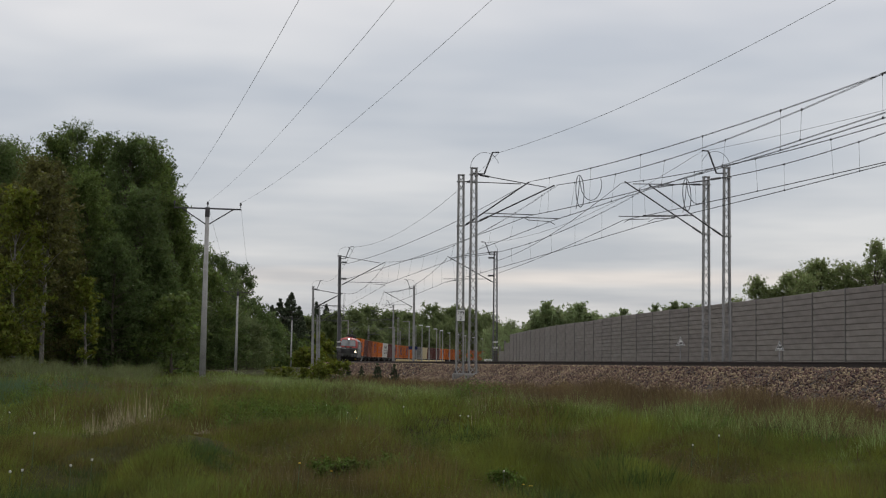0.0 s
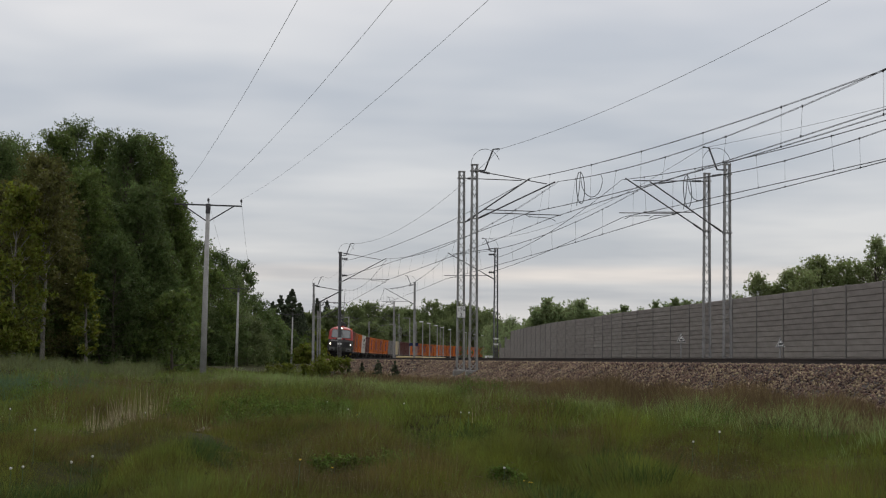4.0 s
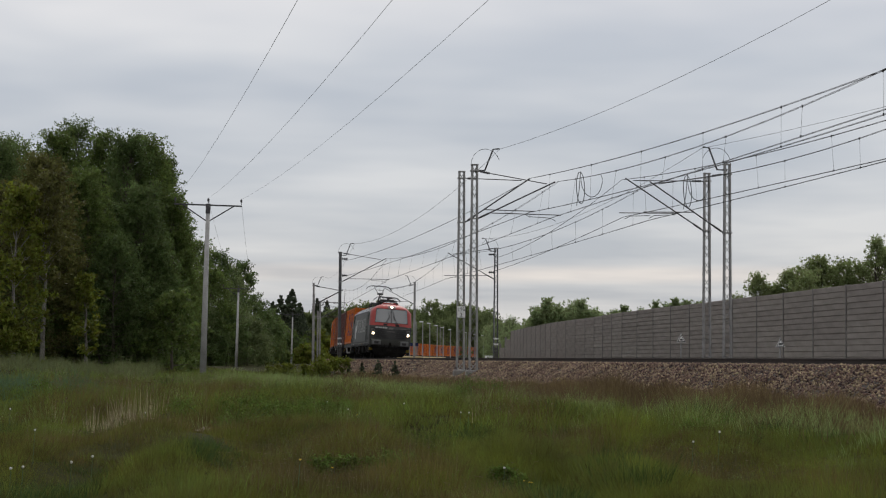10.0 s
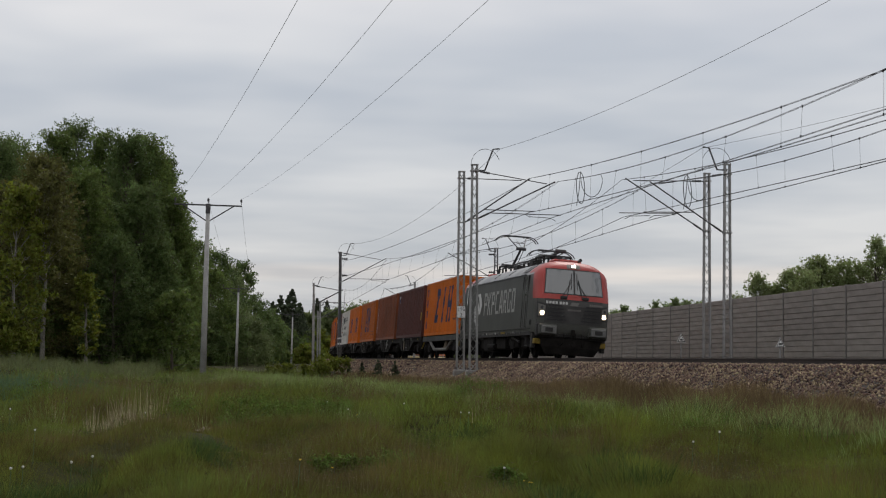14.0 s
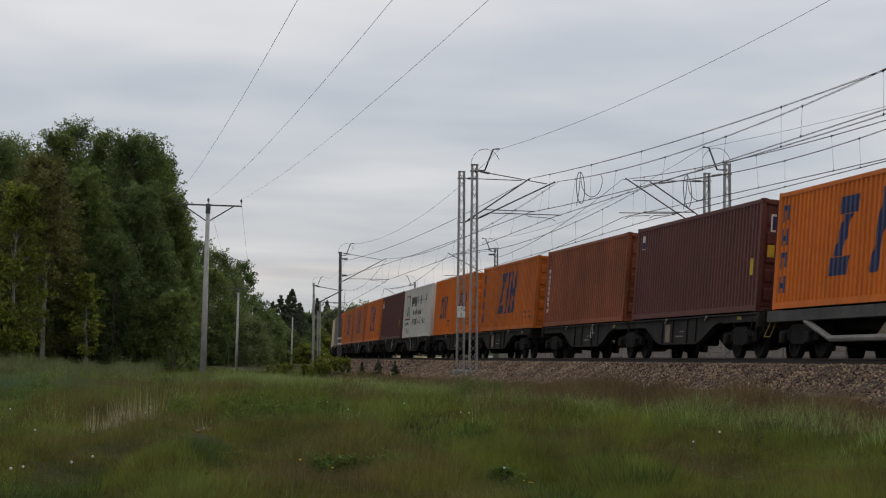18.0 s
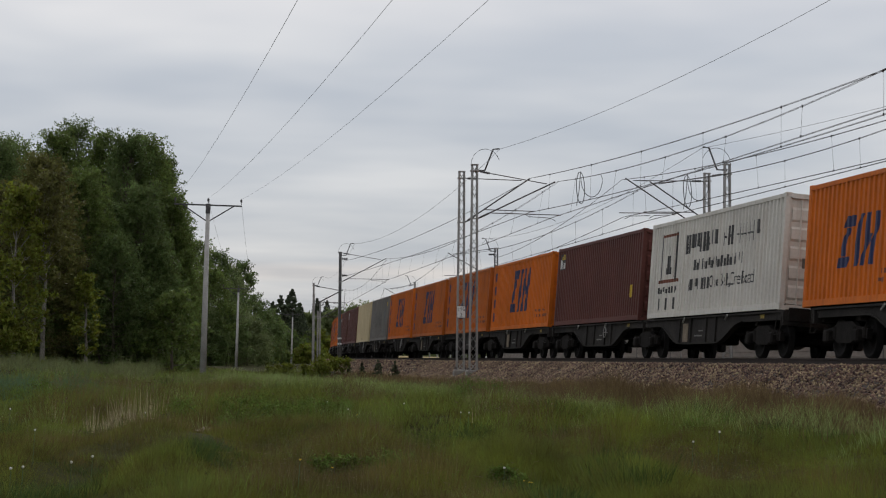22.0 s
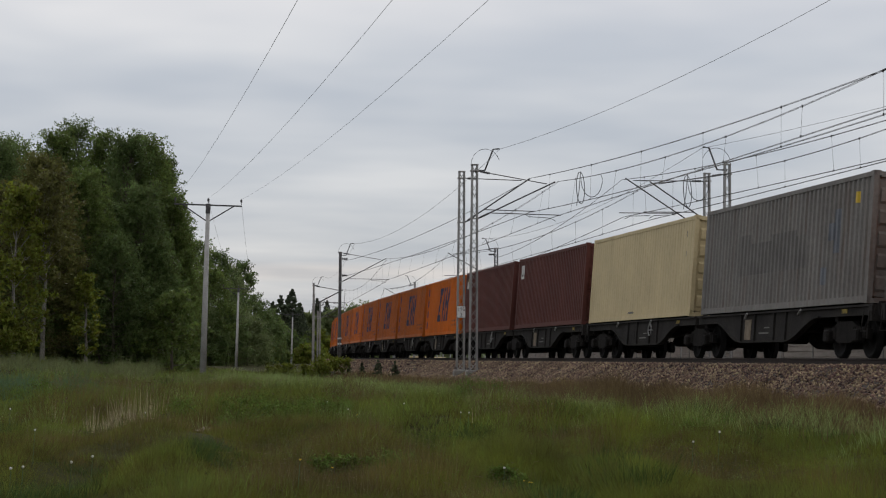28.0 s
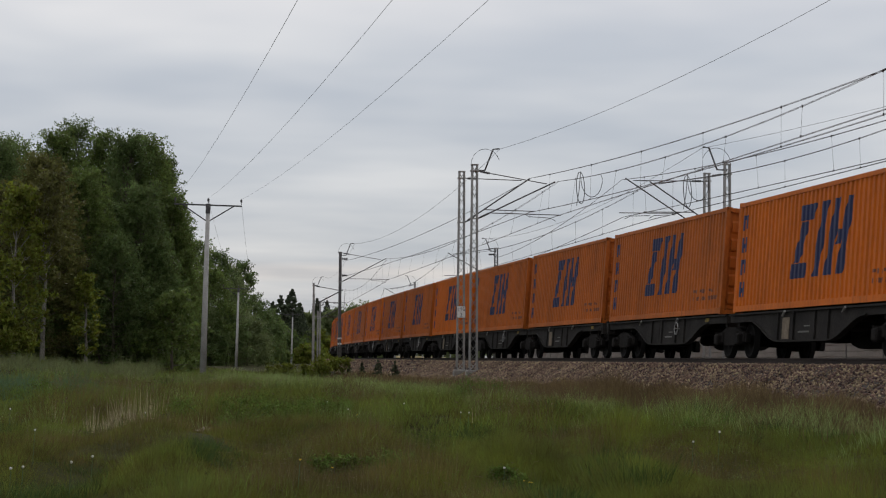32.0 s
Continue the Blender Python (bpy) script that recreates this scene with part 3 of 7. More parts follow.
def figures(text, size, parent, m, material):
    c = bpy.data.curves.new("figures", "FONT")
    c.body, c.size, c.align_x, c.extrude = text, size, "CENTER", 0.002
    tmp = bpy.data.objects.new("figures", c)
    me = bpy.data.meshes.new_from_object(tmp)
    bpy.data.objects.remove(tmp)
    me.materials.append(material)
    return shared("figures", me, parent, m)


figures("195", 0.21, plate, pose(0, -0.149, 2.465, 90, 0, 0), M_BLACK)
figures("2", 0.22, plate, pose(0, -0.149, 2.235, 90, 0, 0), M_BLACK)

# ---------- overhead wires ----------


def span(name, a, b, sag, r=0.011, parent=None, n=18):
    """A wire that hangs between two points; returns the points along it."""
    a, b = Vector(a), Vector(b)
    pts = []
    for i in range(n + 1):
        f = i / n
        p = a.lerp(b, f)
        p.z -= sag * 4 * f * (1 - f)
        pts.append(p)
    part(name, tube(bmesh.new(), pts, r, 4), M_WIRE, parent)
    return pts


def on_line(pts, f):
    k = f * (len(pts) - 1)
    i = min(int(k), len(pts) - 2)
    return pts[i].lerp(pts[i + 1], k - i)


def catenary(label, mess, contact, drops, twin=True):
    """mess and contact: (a, b, sag)."""
    w = thing("overhead_line", Matrix.Identity(4), label, "overhead wire", "overhead wires")
    mp = span("messenger_wire", *mess, 0.0075, w)
    cp = span("contact_wire", *contact, 0.0070, w)
    if twin:
        off = Vector((0.06, 0.01, 0.0))
        span("messenger_wire", Vector(mess[0]) + off, Vector(mess[1]) + off, mess[2], 0.0075, w)
        span("contact_wire", Vector(contact[0]) + off, Vector(contact[1]) + off, contact[2], 0.0070, w)
    for k in range(drops):
        f = (k + 0.5) / drops
        a, b = on_line(mp, f), on_line(cp, f)
        d = part("dropper", rod(bmesh.new(), a, b, 0.0038, n=4), M_WIRE, w)
        part("clip", rod(bmesh.new(), a + Vector((0, 0, 0.02)), a - Vector((0, 0, 0.05)), 0.022, n=5), M_WIRE, d)
        part("clip", rod(bmesh.new(), b + Vector((0, 0, 0.03)), b - Vector((0, 0, 0.03)), 0.020, n=5), M_WIRE, d)
    return w


def over(y, lat, z):
    x, yy, _ = line_at(s_of_y(y), lat)
    return (x, yy, EYE_Z + z)


NEAR_L, FAR_L = "contact and messenger wires over the near track", "contact and messenger wires over the far track"
# spans that reach towards the camera
catenary(NEAR_L, ((4.60, 78.0, EYE_Z + 7.30), over(20, -0.02, 8.18), 1.15), ((4.40, 78.0, EYE_Z + 5.84), over(20, 0.1, 5.76), 0.0), 9)
catenary(NEAR_L, ((3.66, 80.3, EYE_Z + 7.66), over(20, 0.25, 7.02), 0.62), ((3.60, 80.3, EYE_Z + 6.22), over(20, 0.3, 6.01), 0.45), 9)
catenary(FAR_L, ((8.28, 77.0, EYE_Z + 7.17), over(20, 4.0, 9.42), 1.64), ((8.25, 77.0, EYE_Z + 5.70), over(20, 4.1, 5.88), 0.14), 9)
catenary(FAR_L, ((7.42, 80.2, EYE_Z + 7.60), over(20, 4.3, 7.89), 0.98), ((7.5, 80.2, EYE_Z + 6.05), over(20, 4.35, 5.55), 0.12), 9)
# spans that reach away to the anchor masts
catenary(NEAR_L, ((4.60, 78.0, EYE_Z + 7.30), (-4.30, 142.5, EYE_Z + 7.48), 0.80), ((4.40, 78.0, EYE_Z + 5.84), (-4.5, 142.6, EYE_Z + 5.80), 0.05), 10)
catenary(FAR_L, ((8.28, 77.0, EYE_Z + 7.17), (0.25, 136.0, EYE_Z + 7.52), 0.80), ((8.25, 77.0, EYE_Z + 5.70), (0.4, 136.0, EYE_Z + 5.80), 0.05), 10)
anch = thing("anchor_wires", Matrix.Identity(4), "thin anchored wires running to the tension masts", "overhead wire", "overhead wires")
span("anchor_wire", (3.66, 80.3, EYE_Z + 7.66), (-7.5, 142.8, EYE_Z + 7.27), 0.45, 0.014, anch)
span("anchor_wire", (3.60, 80.3, EYE_Z + 6.22), (-7.5, 142.8, EYE_Z + 6.13), 0.15, 0.014, anch)
span("anchor_wire", (7.42, 80.2, EYE_Z + 7.60), (3.5, 136.0, EYE_Z + 7.2), 0.45, 0.014, anch)
span("anchor_wire", (7.5, 80.2, EYE_Z + 6.05), (3.5, 136.0, EYE_Z + 6.3), 0.15, 0.014, anch)
# further spans
prev_n, prev_f = (-4.30, 142.5), (0.25, 136.0)
for i, s in enumerate(SUPPORT_S[:5]):
    x, y, _ = line_at(s, 0.1)
    u, v, _ = line_at(s - 5, FAR_TRACK)
    catenary(NEAR_L, ((*prev_n, EYE_Z + 7.4), (x, y, EYE_Z + 7.3), 0.8), ((*prev_n, EYE_Z + 5.8), (x, y, EYE_Z + 5.8), 0.05), 9, i < 2)
    catenary(FAR_L, ((*prev_f, EYE_Z + 7.45), (u, v, EYE_Z + 7.3), 0.8), ((*prev_f, EYE_Z + 5.8), (u, v, EYE_Z + 5.8), 0.05), 9, i < 2)
    prev_n, prev_f = (x, y), (u, v)
# earth wires
earth = thing("earth_wires", Matrix.Identity(4), "thin earth wires strung along the mast tops", "overhead wire", "overhead wires")
span("earth_wire", (2.24, 78.0, EYE_Z + 8.60), (16.6, 12.0, EYE_Z + 11.6), 1.335, 0.007, earth)
span("earth_wire", (2.24, 78.0, EYE_Z + 8.60), (-6.65, 142.9, EYE_Z + 8.60), 0.9, 0.008, earth)
span("earth_wire", (10.33, 77.0, EYE_Z + 8.60), (20.2, 22.0, EYE_Z + 7.92), 0.515, 0.0065, earth)
span("earth_wire", (10.33, 77.0, EYE_Z + 8.60), (2.68, 136.0, EYE_Z + 8.60), 0.9, 0.008, earth)
xa, ya, _ = line_at(SUPPORT_S[0], -2.1)
span("earth_wire", (-6.65, 142.9, EYE_Z + 8.60), (xa, ya, EYE_Z + 8.6), 0.9, 0.008, earth)
# hanging jumper coils
for x, y, z, lab in ((5.18, 73.0, 7.22, ""), (9.25, 73.0, 7.12, "")):
    j = thing("jumper_coil", pose(x, y, EYE_Z + z, 0, 0, 10), "looped jumper cable hanging between the wires", "cable", "jumper coils")
    part("loop", tube(bmesh.new(), [(0.02 * math.sin(a) * 8, 0.1 * math.cos(a), -0.62 + 0.62 * math.cos(a)) for a in np.linspace(0, 2 * math.pi, 17)], 0.016, 5), M_WIRE, j)
    part("loop", tube(bmesh.new(), [(0.45 + 0.42 * math.cos(a), 0.05, -0.28 + 0.68 * math.sin(a) * (1 if math.sin(a) < 0 else 0.5)) for a in np.linspace(0.5, -math.pi - 0.2, 12)], 0.014, 5), M_WIRE, j)
    part("tail", tube(bmesh.new(), [(0, 0, 0), (-0.05, 0.02, -0.7), (-0.14, 0.05, -1.3)], 0.014, 5), M_WIRE, j)

# ---------- medium-voltage pole line ----------


def make_pole(x, y, base, height, ang, arm=1.75, lean=0.9):
    m = thing("utility_pole", pose(x, y, base, 0, lean, ang), "grey concrete power line pole with a steel crossarm", "utility pole", "power line poles")
    part("shaft", rod(bmesh.new(), (0, 0, -1.0), (0, 0, height), 0.185, 0.10, 12), M_CONCRETE, m, "tapered grey concrete shaft", True)
    part("crossarm", boxed(-arm, arm, -0.05, 0.05, height + 0.0, height + 0.075, 0.01), M_DARKSTEEL, m)
    for s in (-1, 1):
        part("brace", rod(bmesh.new(), (s * 0.06, 0, height - 0.80), (s * (arm - 0.4), 0, height + 0.03), 0.035, n=6), M_DARKSTEEL, m)
    part("collar", rod(bmesh.new(), (0, 0, height - 0.40), (0, 0, height + 0.1), 0.125, n=10), M_DARKSTEEL, m)
    for k in (-1, 0, 1):
        x0 = k * (arm - 0.04)
        part("pin", rod(bmesh.new(), (x0, 0, height + 0.12), (x0, 0, height + 0.26), 0.02, n=6), M_DARKSTEEL, m)
        prof = [(0.24, 0.045), (0.27, 0.07), (0.30, 0.045), (0.33, 0.06), (0.36, 0.04), (0.40, 0.03)]
        part("insulator", loft(bmesh.new(), [[(x0 + r * math.cos(i * math.pi / 4), r * math.sin(i * math.pi / 4), height + z) for i in range(8)] for z, r in prof]), M_DARKSTEEL, m, "brown pin insulator")
    return m


POLES = [(8.92, -24.0), (-12.45, 100.0), (-23.6, 220.0), (-27.3, 347.0)]
pole_tops = []
for i, (x, y) in enumerate(POLES):
    ang = (32, 8, 8, 2)[i]
    base = float(ground_z(x, y))
    hgt = EYE_Z + (7.93 if i else 6.5) - base
    make_pole(x, y, base, hgt, ang)
    dx = math.sin(radians(0.9)) * hgt
    pole_tops.append([(x + k * 1.71 * math.cos(radians(ang)) + dx, y + k * 1.71 * math.sin(radians(ang)), base + hgt + 0.38 - k * 0.03) for k in (-1, 0, 1)])
for a, b in zip(pole_tops, pole_tops[1:]):
    for k in range(3):
        pts = []
        for i in range(17):
            f = i / 16
            p = Vector(a[k]).lerp(Vector(b[k]), f)
            p.z -= 1.134 * 4 * f * (1 - f)
            pts.append(p)
        tagged(obj("power_line_wire", tube(bmesh.new(), pts, 0.0052, 4), M_WIRE), "bare overhead power line conductor between poles", "wire", "power line wires")

# ---------- trees ----------


def leaf_cloud(n, centres, radii, size, seed, squash=0.8, crowd=2.0):
    """Small leaf clumps (bent quads) round many centres."""
    r = np.random.default_rng(seed)
    wt2 = np.asarray(radii) ** crowd
    idx = r.choice(len(centres), n, p=wt2 / wt2.sum())
    c, rad = np.asarray(centres)[idx], np.asarray(radii)[idx]
    d = r.normal(0, 1, (n, 3))
    d /= np.linalg.norm(d, axis=1, keepdims=True)
    d *= np.abs(r.normal(0.55, 0.32, n))[:, None]
    d[:, 2] *= squash
    p = c + d * rad[:, None]
    a = r.normal(0, 1, (n, 3))
    a /= np.linalg.norm(a, axis=1, keepdims=True)
    b = np.cross(a, r.normal(0, 1, (n, 3)))
    b /= np.linalg.norm(b, axis=1, keepdims=True) + 1e-9
    sz = size * r.uniform(0.6, 1.4, n)[:, None]
    a, b = a * sz, b * sz * 0.6
    v = np.stack([p - a * 1.1, p + a * 0.7 + b * 1.1, p + a * 0.7 - b * 1.1], 1).reshape(-1, 3)
    f = np.arange(n * 3).reshape(-1, 3)
    return v, f


def make_tree(x, y, height, width, seed, leaves=2600, material=None, trunk=None, size=0.22, low=0.12, kind="deciduous", label="", clumps=60, lean=0.0):
    r = random.Random(seed)
    base = float(ground_z(x, y)) - 0.1
    name = ("conifer_tree" if height > 2 else "pine_seedling") if kind == "conifer" else "tree"
    t = thing(name, pose(x, y, base, 0, 0, r.uniform(0, 360)), label or "tall leafy deciduous tree at the edge of the wood", "tree", "trees")
    bm = bmesh.new()
    tr = max(0.1, height * 0.013) if height > 2 else height * 0.03
    pts = [Vector((r.uniform(-1, 1) * 0.02 * height * k / 6 + lean * k / 6, r.uniform(-1, 1) * 0.02 * height * k / 6, height * 0.9 * k / 6)) for k in range(7)]
    for k in range(6):
        rod(bm, pts[k], pts[k + 1], tr * (1 - k / 7), tr * (1 - (k + 1) / 7), 7)
    centres, radii = [], []
    if kind == "conifer":
        levels = int(height / 0.28) if height > 3 else 14
        for k in range(levels):
            f = (k + r.uniform(-0.4, 0.4)) / levels
            f = min(0.99, max(0, f))
            z = height * (low + (1 - low) * f)
            rad = width / 2 * (1 - f) * r.uniform(0.6, 1.1) + 0.004 * height
            for j in range(5):
                a = j * 0.9 + k * 2.1 + r.uniform(-0.3, 0.3)
                rr = rad * r.uniform(0.35, 1.0)
                centres.append((math.cos(a) * rr, math.sin(a) * rr, z - rr * 0.35))
                radii.append(0.008 * height + rad * 0.20)
                if j % 3 == 0:
                    rod(bm, (0, 0, z), (math.cos(a) * rr, math.sin(a) * rr, z - rr * 0.3), 0.003 * height, 0.001 * height, 4)
        squash = 0.6
    else:
        for k in range(clumps):
            f = r.random() ** 0.85
            z = height * (low + (0.97 - low) * f)
            prof = math.sin(math.pi * min(1, (0.12 + 0.88 * f) ** 0.8)) ** 0.55 if f < 0.96 else 0.25
            rad = width / 2 * max(0.18, prof)
            a = r.uniform(0, 2 * math.pi)
            rr = rad * r.uniform(0.25, 1.0) ** 0.6
            c = Vector((math.cos(a) * rr + lean * f, math.sin(a) * rr, z))
            centres.append(tuple(c))
            radii.append(width * r.uniform(0.05, 0.115) + 0.16)
            out = Vector((math.cos(a), math.sin(a), r.uniform(0.1, 1.3))).normalized() * radii[-1] * r.uniform(0.9, 1.5)
            centres.append(tuple(c + out))
            radii.append(radii[-1] * r.uniform(0.35, 0.55))
            if k % 3 == 0:
                o = pts[min(5, int(f * 5))]
                q = Vector((o.x, o.y, z * 0.82))
                rod(bm, q, q.lerp(c, 0.85), tr * 0.3 * (1 - f * 0.5), tr * 0.08, 5)
        for j in range(14):
            k = 0.83 + 0.155 * j / 13
            o = r.choice((-1, 1)) * width * r.uniform(0.02, 0.36) * (1 - 0.7 * j / 13)
            for e in range(3):
                centres.append((o + lean + r.uniform(-0.1, 0.1), r.uniform(-0.1, 0.1) * width, height * k - e * 0.32))
                radii.append(0.12 + 0.012 * width + 0.09 * e)
        squash = 0.95
    part("trunk", bm, trunk or M_BARK, t, "bark-covered trunk with limbs")
    v, f = leaf_cloud(leaves, centres, radii, size, seed + 7, squash, 0.8 if kind == "conifer" else 2.0)
    crown = new("crown", raw("crown", v, f, material or M_LEAF_A))
    crown.parent = t
    return t



# ---------- the freight train ----------
# Own axes: x towards the front, y to its left, z up from the rail heads.
M_ORANGE = mat("orange_container_paint", (0.554, 0.134, 0.010), 0.6, spec=0.18, streak=0.35, vary=0.16, scale=0.7, fine=12, bump=0.08, per_object=0.0, stretch=(1, 1, 0.5))
M_ORANGE_OLD = mat("weathered_orange_container_paint", (0.430, 0.112, 0.016), 0.6, spec=0.18, streak=0.5, vary=0.22, scale=0.6, fine=12, bump=0.08, stretch=(1, 1, 0.5))
M_REDBROWN = mat("red_brown_container_paint", (0.229, 0.066, 0.028), 0.6, spec=0.18, streak=0.6, vary=0.35, scale=0.45, fine=12, bump=0.08)
M_MAROON = mat("maroon_container_paint", (0.104, 0.036, 0.030), 0.6, spec=0.18, streak=0.3, vary=0.2, scale=0.7, fine=12, bump=0.08)
M_WHITE = mat("white_container_paint", (0.581, 0.563, 0.515), 0.6, spec=0.18, streak=0.3, rust=(0.3, 0.2, 0.12), vary=0.12, scale=0.7, fine=12, bump=0.08)
M_GREY = mat("grey_container_paint", (0.185, 0.176, 0.163), 0.6, spec=0.18, streak=0.4, vary=0.2, scale=0.7, fine=12, bump=0.08)
M_CREAM = mat("cream_container_paint", (0.546, 0.449, 0.264), 0.6, spec=0.18, streak=0.3, rust=(0.3, 0.2, 0.1), vary=0.12, scale=0.7, fine=12, bump=0.08)
M_LOGO_BLUE = mat("dark_blue_lettering_paint", (0.016, 0.024, 0.085), 0.6, vary=0.2, scale=2, bump=0)
M_LOGO_DIM = mat("faded_brown_marking", (0.17, 0.055, 0.03), 0.6, vary=0.2, scale=2, bump=0)
M_LOGO_BLACK = mat("black_marking", (0.05, 0.05, 0.05), 0.6, vary=0.2, scale=2, bump=0)
M_LOGO_WHITE = mat("white_marking", (0.6, 0.6, 0.58), 0.6, vary=0.15, scale=2, bump=0)
M_LOGO_GREY = mat("faded_grey_marking", (0.125, 0.118, 0.108), 0.6, vary=0.2, scale=2, bump=0)
M_YELLOW = mat("yellow_marking", (0.55, 0.38, 0.03), 0.6, vary=0.2, scale=3, bump=0)
M_WAGON = mat("grimy_wagon_steel", (0.0235, 0.021, 0.019), 0.88, 0.0, vary=0.45, scale=1.5, fine=16, bump=0.2, spec=0.2)
M_BOGIE = mat("bogie_grime", (0.0145, 0.0128, 0.0115), 0.95, 0.0, vary=0.4, scale=3, fine=20, bump=0.3, spec=0.15)
M_TYRE = mat("worn_wheel_steel", (0.010, 0.009, 0.0085), 0.9, 0.0, vary=0.3, scale=5, spec=0.2)
CL, CW, CH, DECK = 12.192, 2.438, 2.896, 1.155


def ribs(length, pitch=0.278, depth=0.042):
    """Break points of a trapezoid-ribbed sheet: (along, depth in from the face)."""
    n = round(length / pitch)
    p = length / n
    out = [(0, 0)]
    for i in range(n):
        a = i * p
        out += [(a + p * 0.19, 0), (a + p * 0.31, depth), (a + p * 0.69, depth), (a + p * 0.81, 0)]
    out.append((length, 0))
    return out


def sheet(bm, pts, to3d, z0, z1):
    prev = None
    for a, d in pts:
        cur = (bm.verts.new(to3d(a, d, z0)), bm.verts.new(to3d(a, d, z1)))
        if prev:
            bm.faces.new((prev[0], cur[0], cur[1], prev[1]))
        prev = cur
    return bm


def clip_x(poly, lo, hi):
    for keep, lim in ((1, lo), (-1, hi)):
        out = []
        for (x0, z0), (x1, z1) in zip(poly, poly[1:] + poly[:1]):
            i0, i1 = keep * (x0 - lim) >= 0, keep * (x1 - lim) >= 0
            if i0:
                out.append((x0, z0))
            if i0 != i1:
                f = (lim - x0) / (x1 - x0)
                out.append((lim, z0 + f * (z1 - z0)))
        poly = out
        if len(poly) < 3:
            return []
    return poly


def painted(polys, pts, length, face_y, lift=0.004):
    """Paint that lies on a ribbed side sheet; polys are convex outlines (x from the rear end, z over the floor)."""
    bm = bmesh.new()
    sgn = -1 if face_y < 0 else 1
    for poly in polys:
        for (a0, d0), (a1, d1) in zip(pts, pts[1:]):
            if a1 - a0 < 1e-6:
                continue
            q = clip_x(poly, a0, a1)
            if len(q) >= 3:
                vs = []
                for x, z in q:
                    d = d0 + (d1 - d0) * (x - a0) / (a1 - a0)
                    vs.append(bm.verts.new((x - length / 2, face_y - sgn * d + sgn * lift, DECK + z)))
                bm.faces.new(vs)
    return bm


def rect(x0, x1, z0, z1, slant=0.0):
    return [(x0, z0), (x1, z0), (x1 + slant, z1), (x0 + slant, z1)]


BIG_MARK = [rect(4.22, 5.20, 0.72, 1.08, 0.08), [(4.36, 1.10), (4.84, 1.10), (5.38, 2.06), (4.90, 2.06)], rect(4.72, 5.70, 2.08, 2.46, 0.09),
            rect(5.72, 6.14, 0.72, 2.46, 0.48), rect(6.48, 6.90, 0.72, 2.46, 0.48), rect(7.26, 7.68, 0.72, 2.46, 0.48), rect(7.12, 7.42, 1.40, 1.74, 0.10)]

FIRST_MARK = [rect(3.70, 4.85, 0.68, 1.10, 0.08), [(3.92, 1.115), (4.44, 1.115), (4.98, 2.045), (4.46, 2.045)], rect(4.20, 5.32, 2.06, 2.46, 0.09),
              rect(6.15, 6.58, 0.66, 2.48, 0.58), rect(7.85, 8.30, 0.66, 2.48, 0.50), rect(8.72, 9.16, 0.66, 2.48, 0.52), rect(8.50, 8.90, 1.40, 1.75, 0.10)]


def small_rows(x0, x1, z0, rows, h=0.11, gap=0.2, seed=1, thin=0.08, thick=0.14):
    r = random.Random(seed)
    out = []
    for k in range(rows):
        x = x0
        while x < x1:
            w = r.uniform(thin, thick)
            lo, hi = r.choice(((0, 1), (0, 1), (0.0, 0.7), (0.3, 1)))
            out.append(rect(x, x + w, z0 + k * gap + h * lo, z0 + k * gap + h * hi))
            x += w + r.uniform(0.4, 1.3) * (thin + thick) / 2
    return out


def words(text, x0, x1, z0, z1):
    """Printed words as flat outlines that fill a box."""
    c = bpy.data.curves.new("words", "FONT")
    c.body = text
    tmp = bpy.data.objects.new("words", c)
    me = bpy.data.meshes.new_from_object(tmp)
    bpy.data.objects.remove(tmp)
    me.calc_loop_triangles()
    P = np.array([v.co[:2] for v in me.vertices])
    lo, hi = P.min(0), P.max(0)
    P = (P - lo) / (hi - lo) * (x1 - x0, z1 - z0) + (x0, z0)
    return [[tuple(P[i]) for i in t.vertices] for t in me.loop_triangles]


def column_marks(x, z0, n, w=0.3, h=0.34, step=0.56):
    out = []
    for k in range(n):
        z = z0 + k * step
        out += [rect(x, x + w * 0.30, z, z + h), rect(x + w * 0.70, x + w, z + h * 0.1 * (k % 2), z + h), rect(x + w * 0.30, x + w * 0.70, z + h * (0.3 + 0.4 * (k % 2)), z + h * (0.6 + 0.4 * (k % 2)))]
    return out


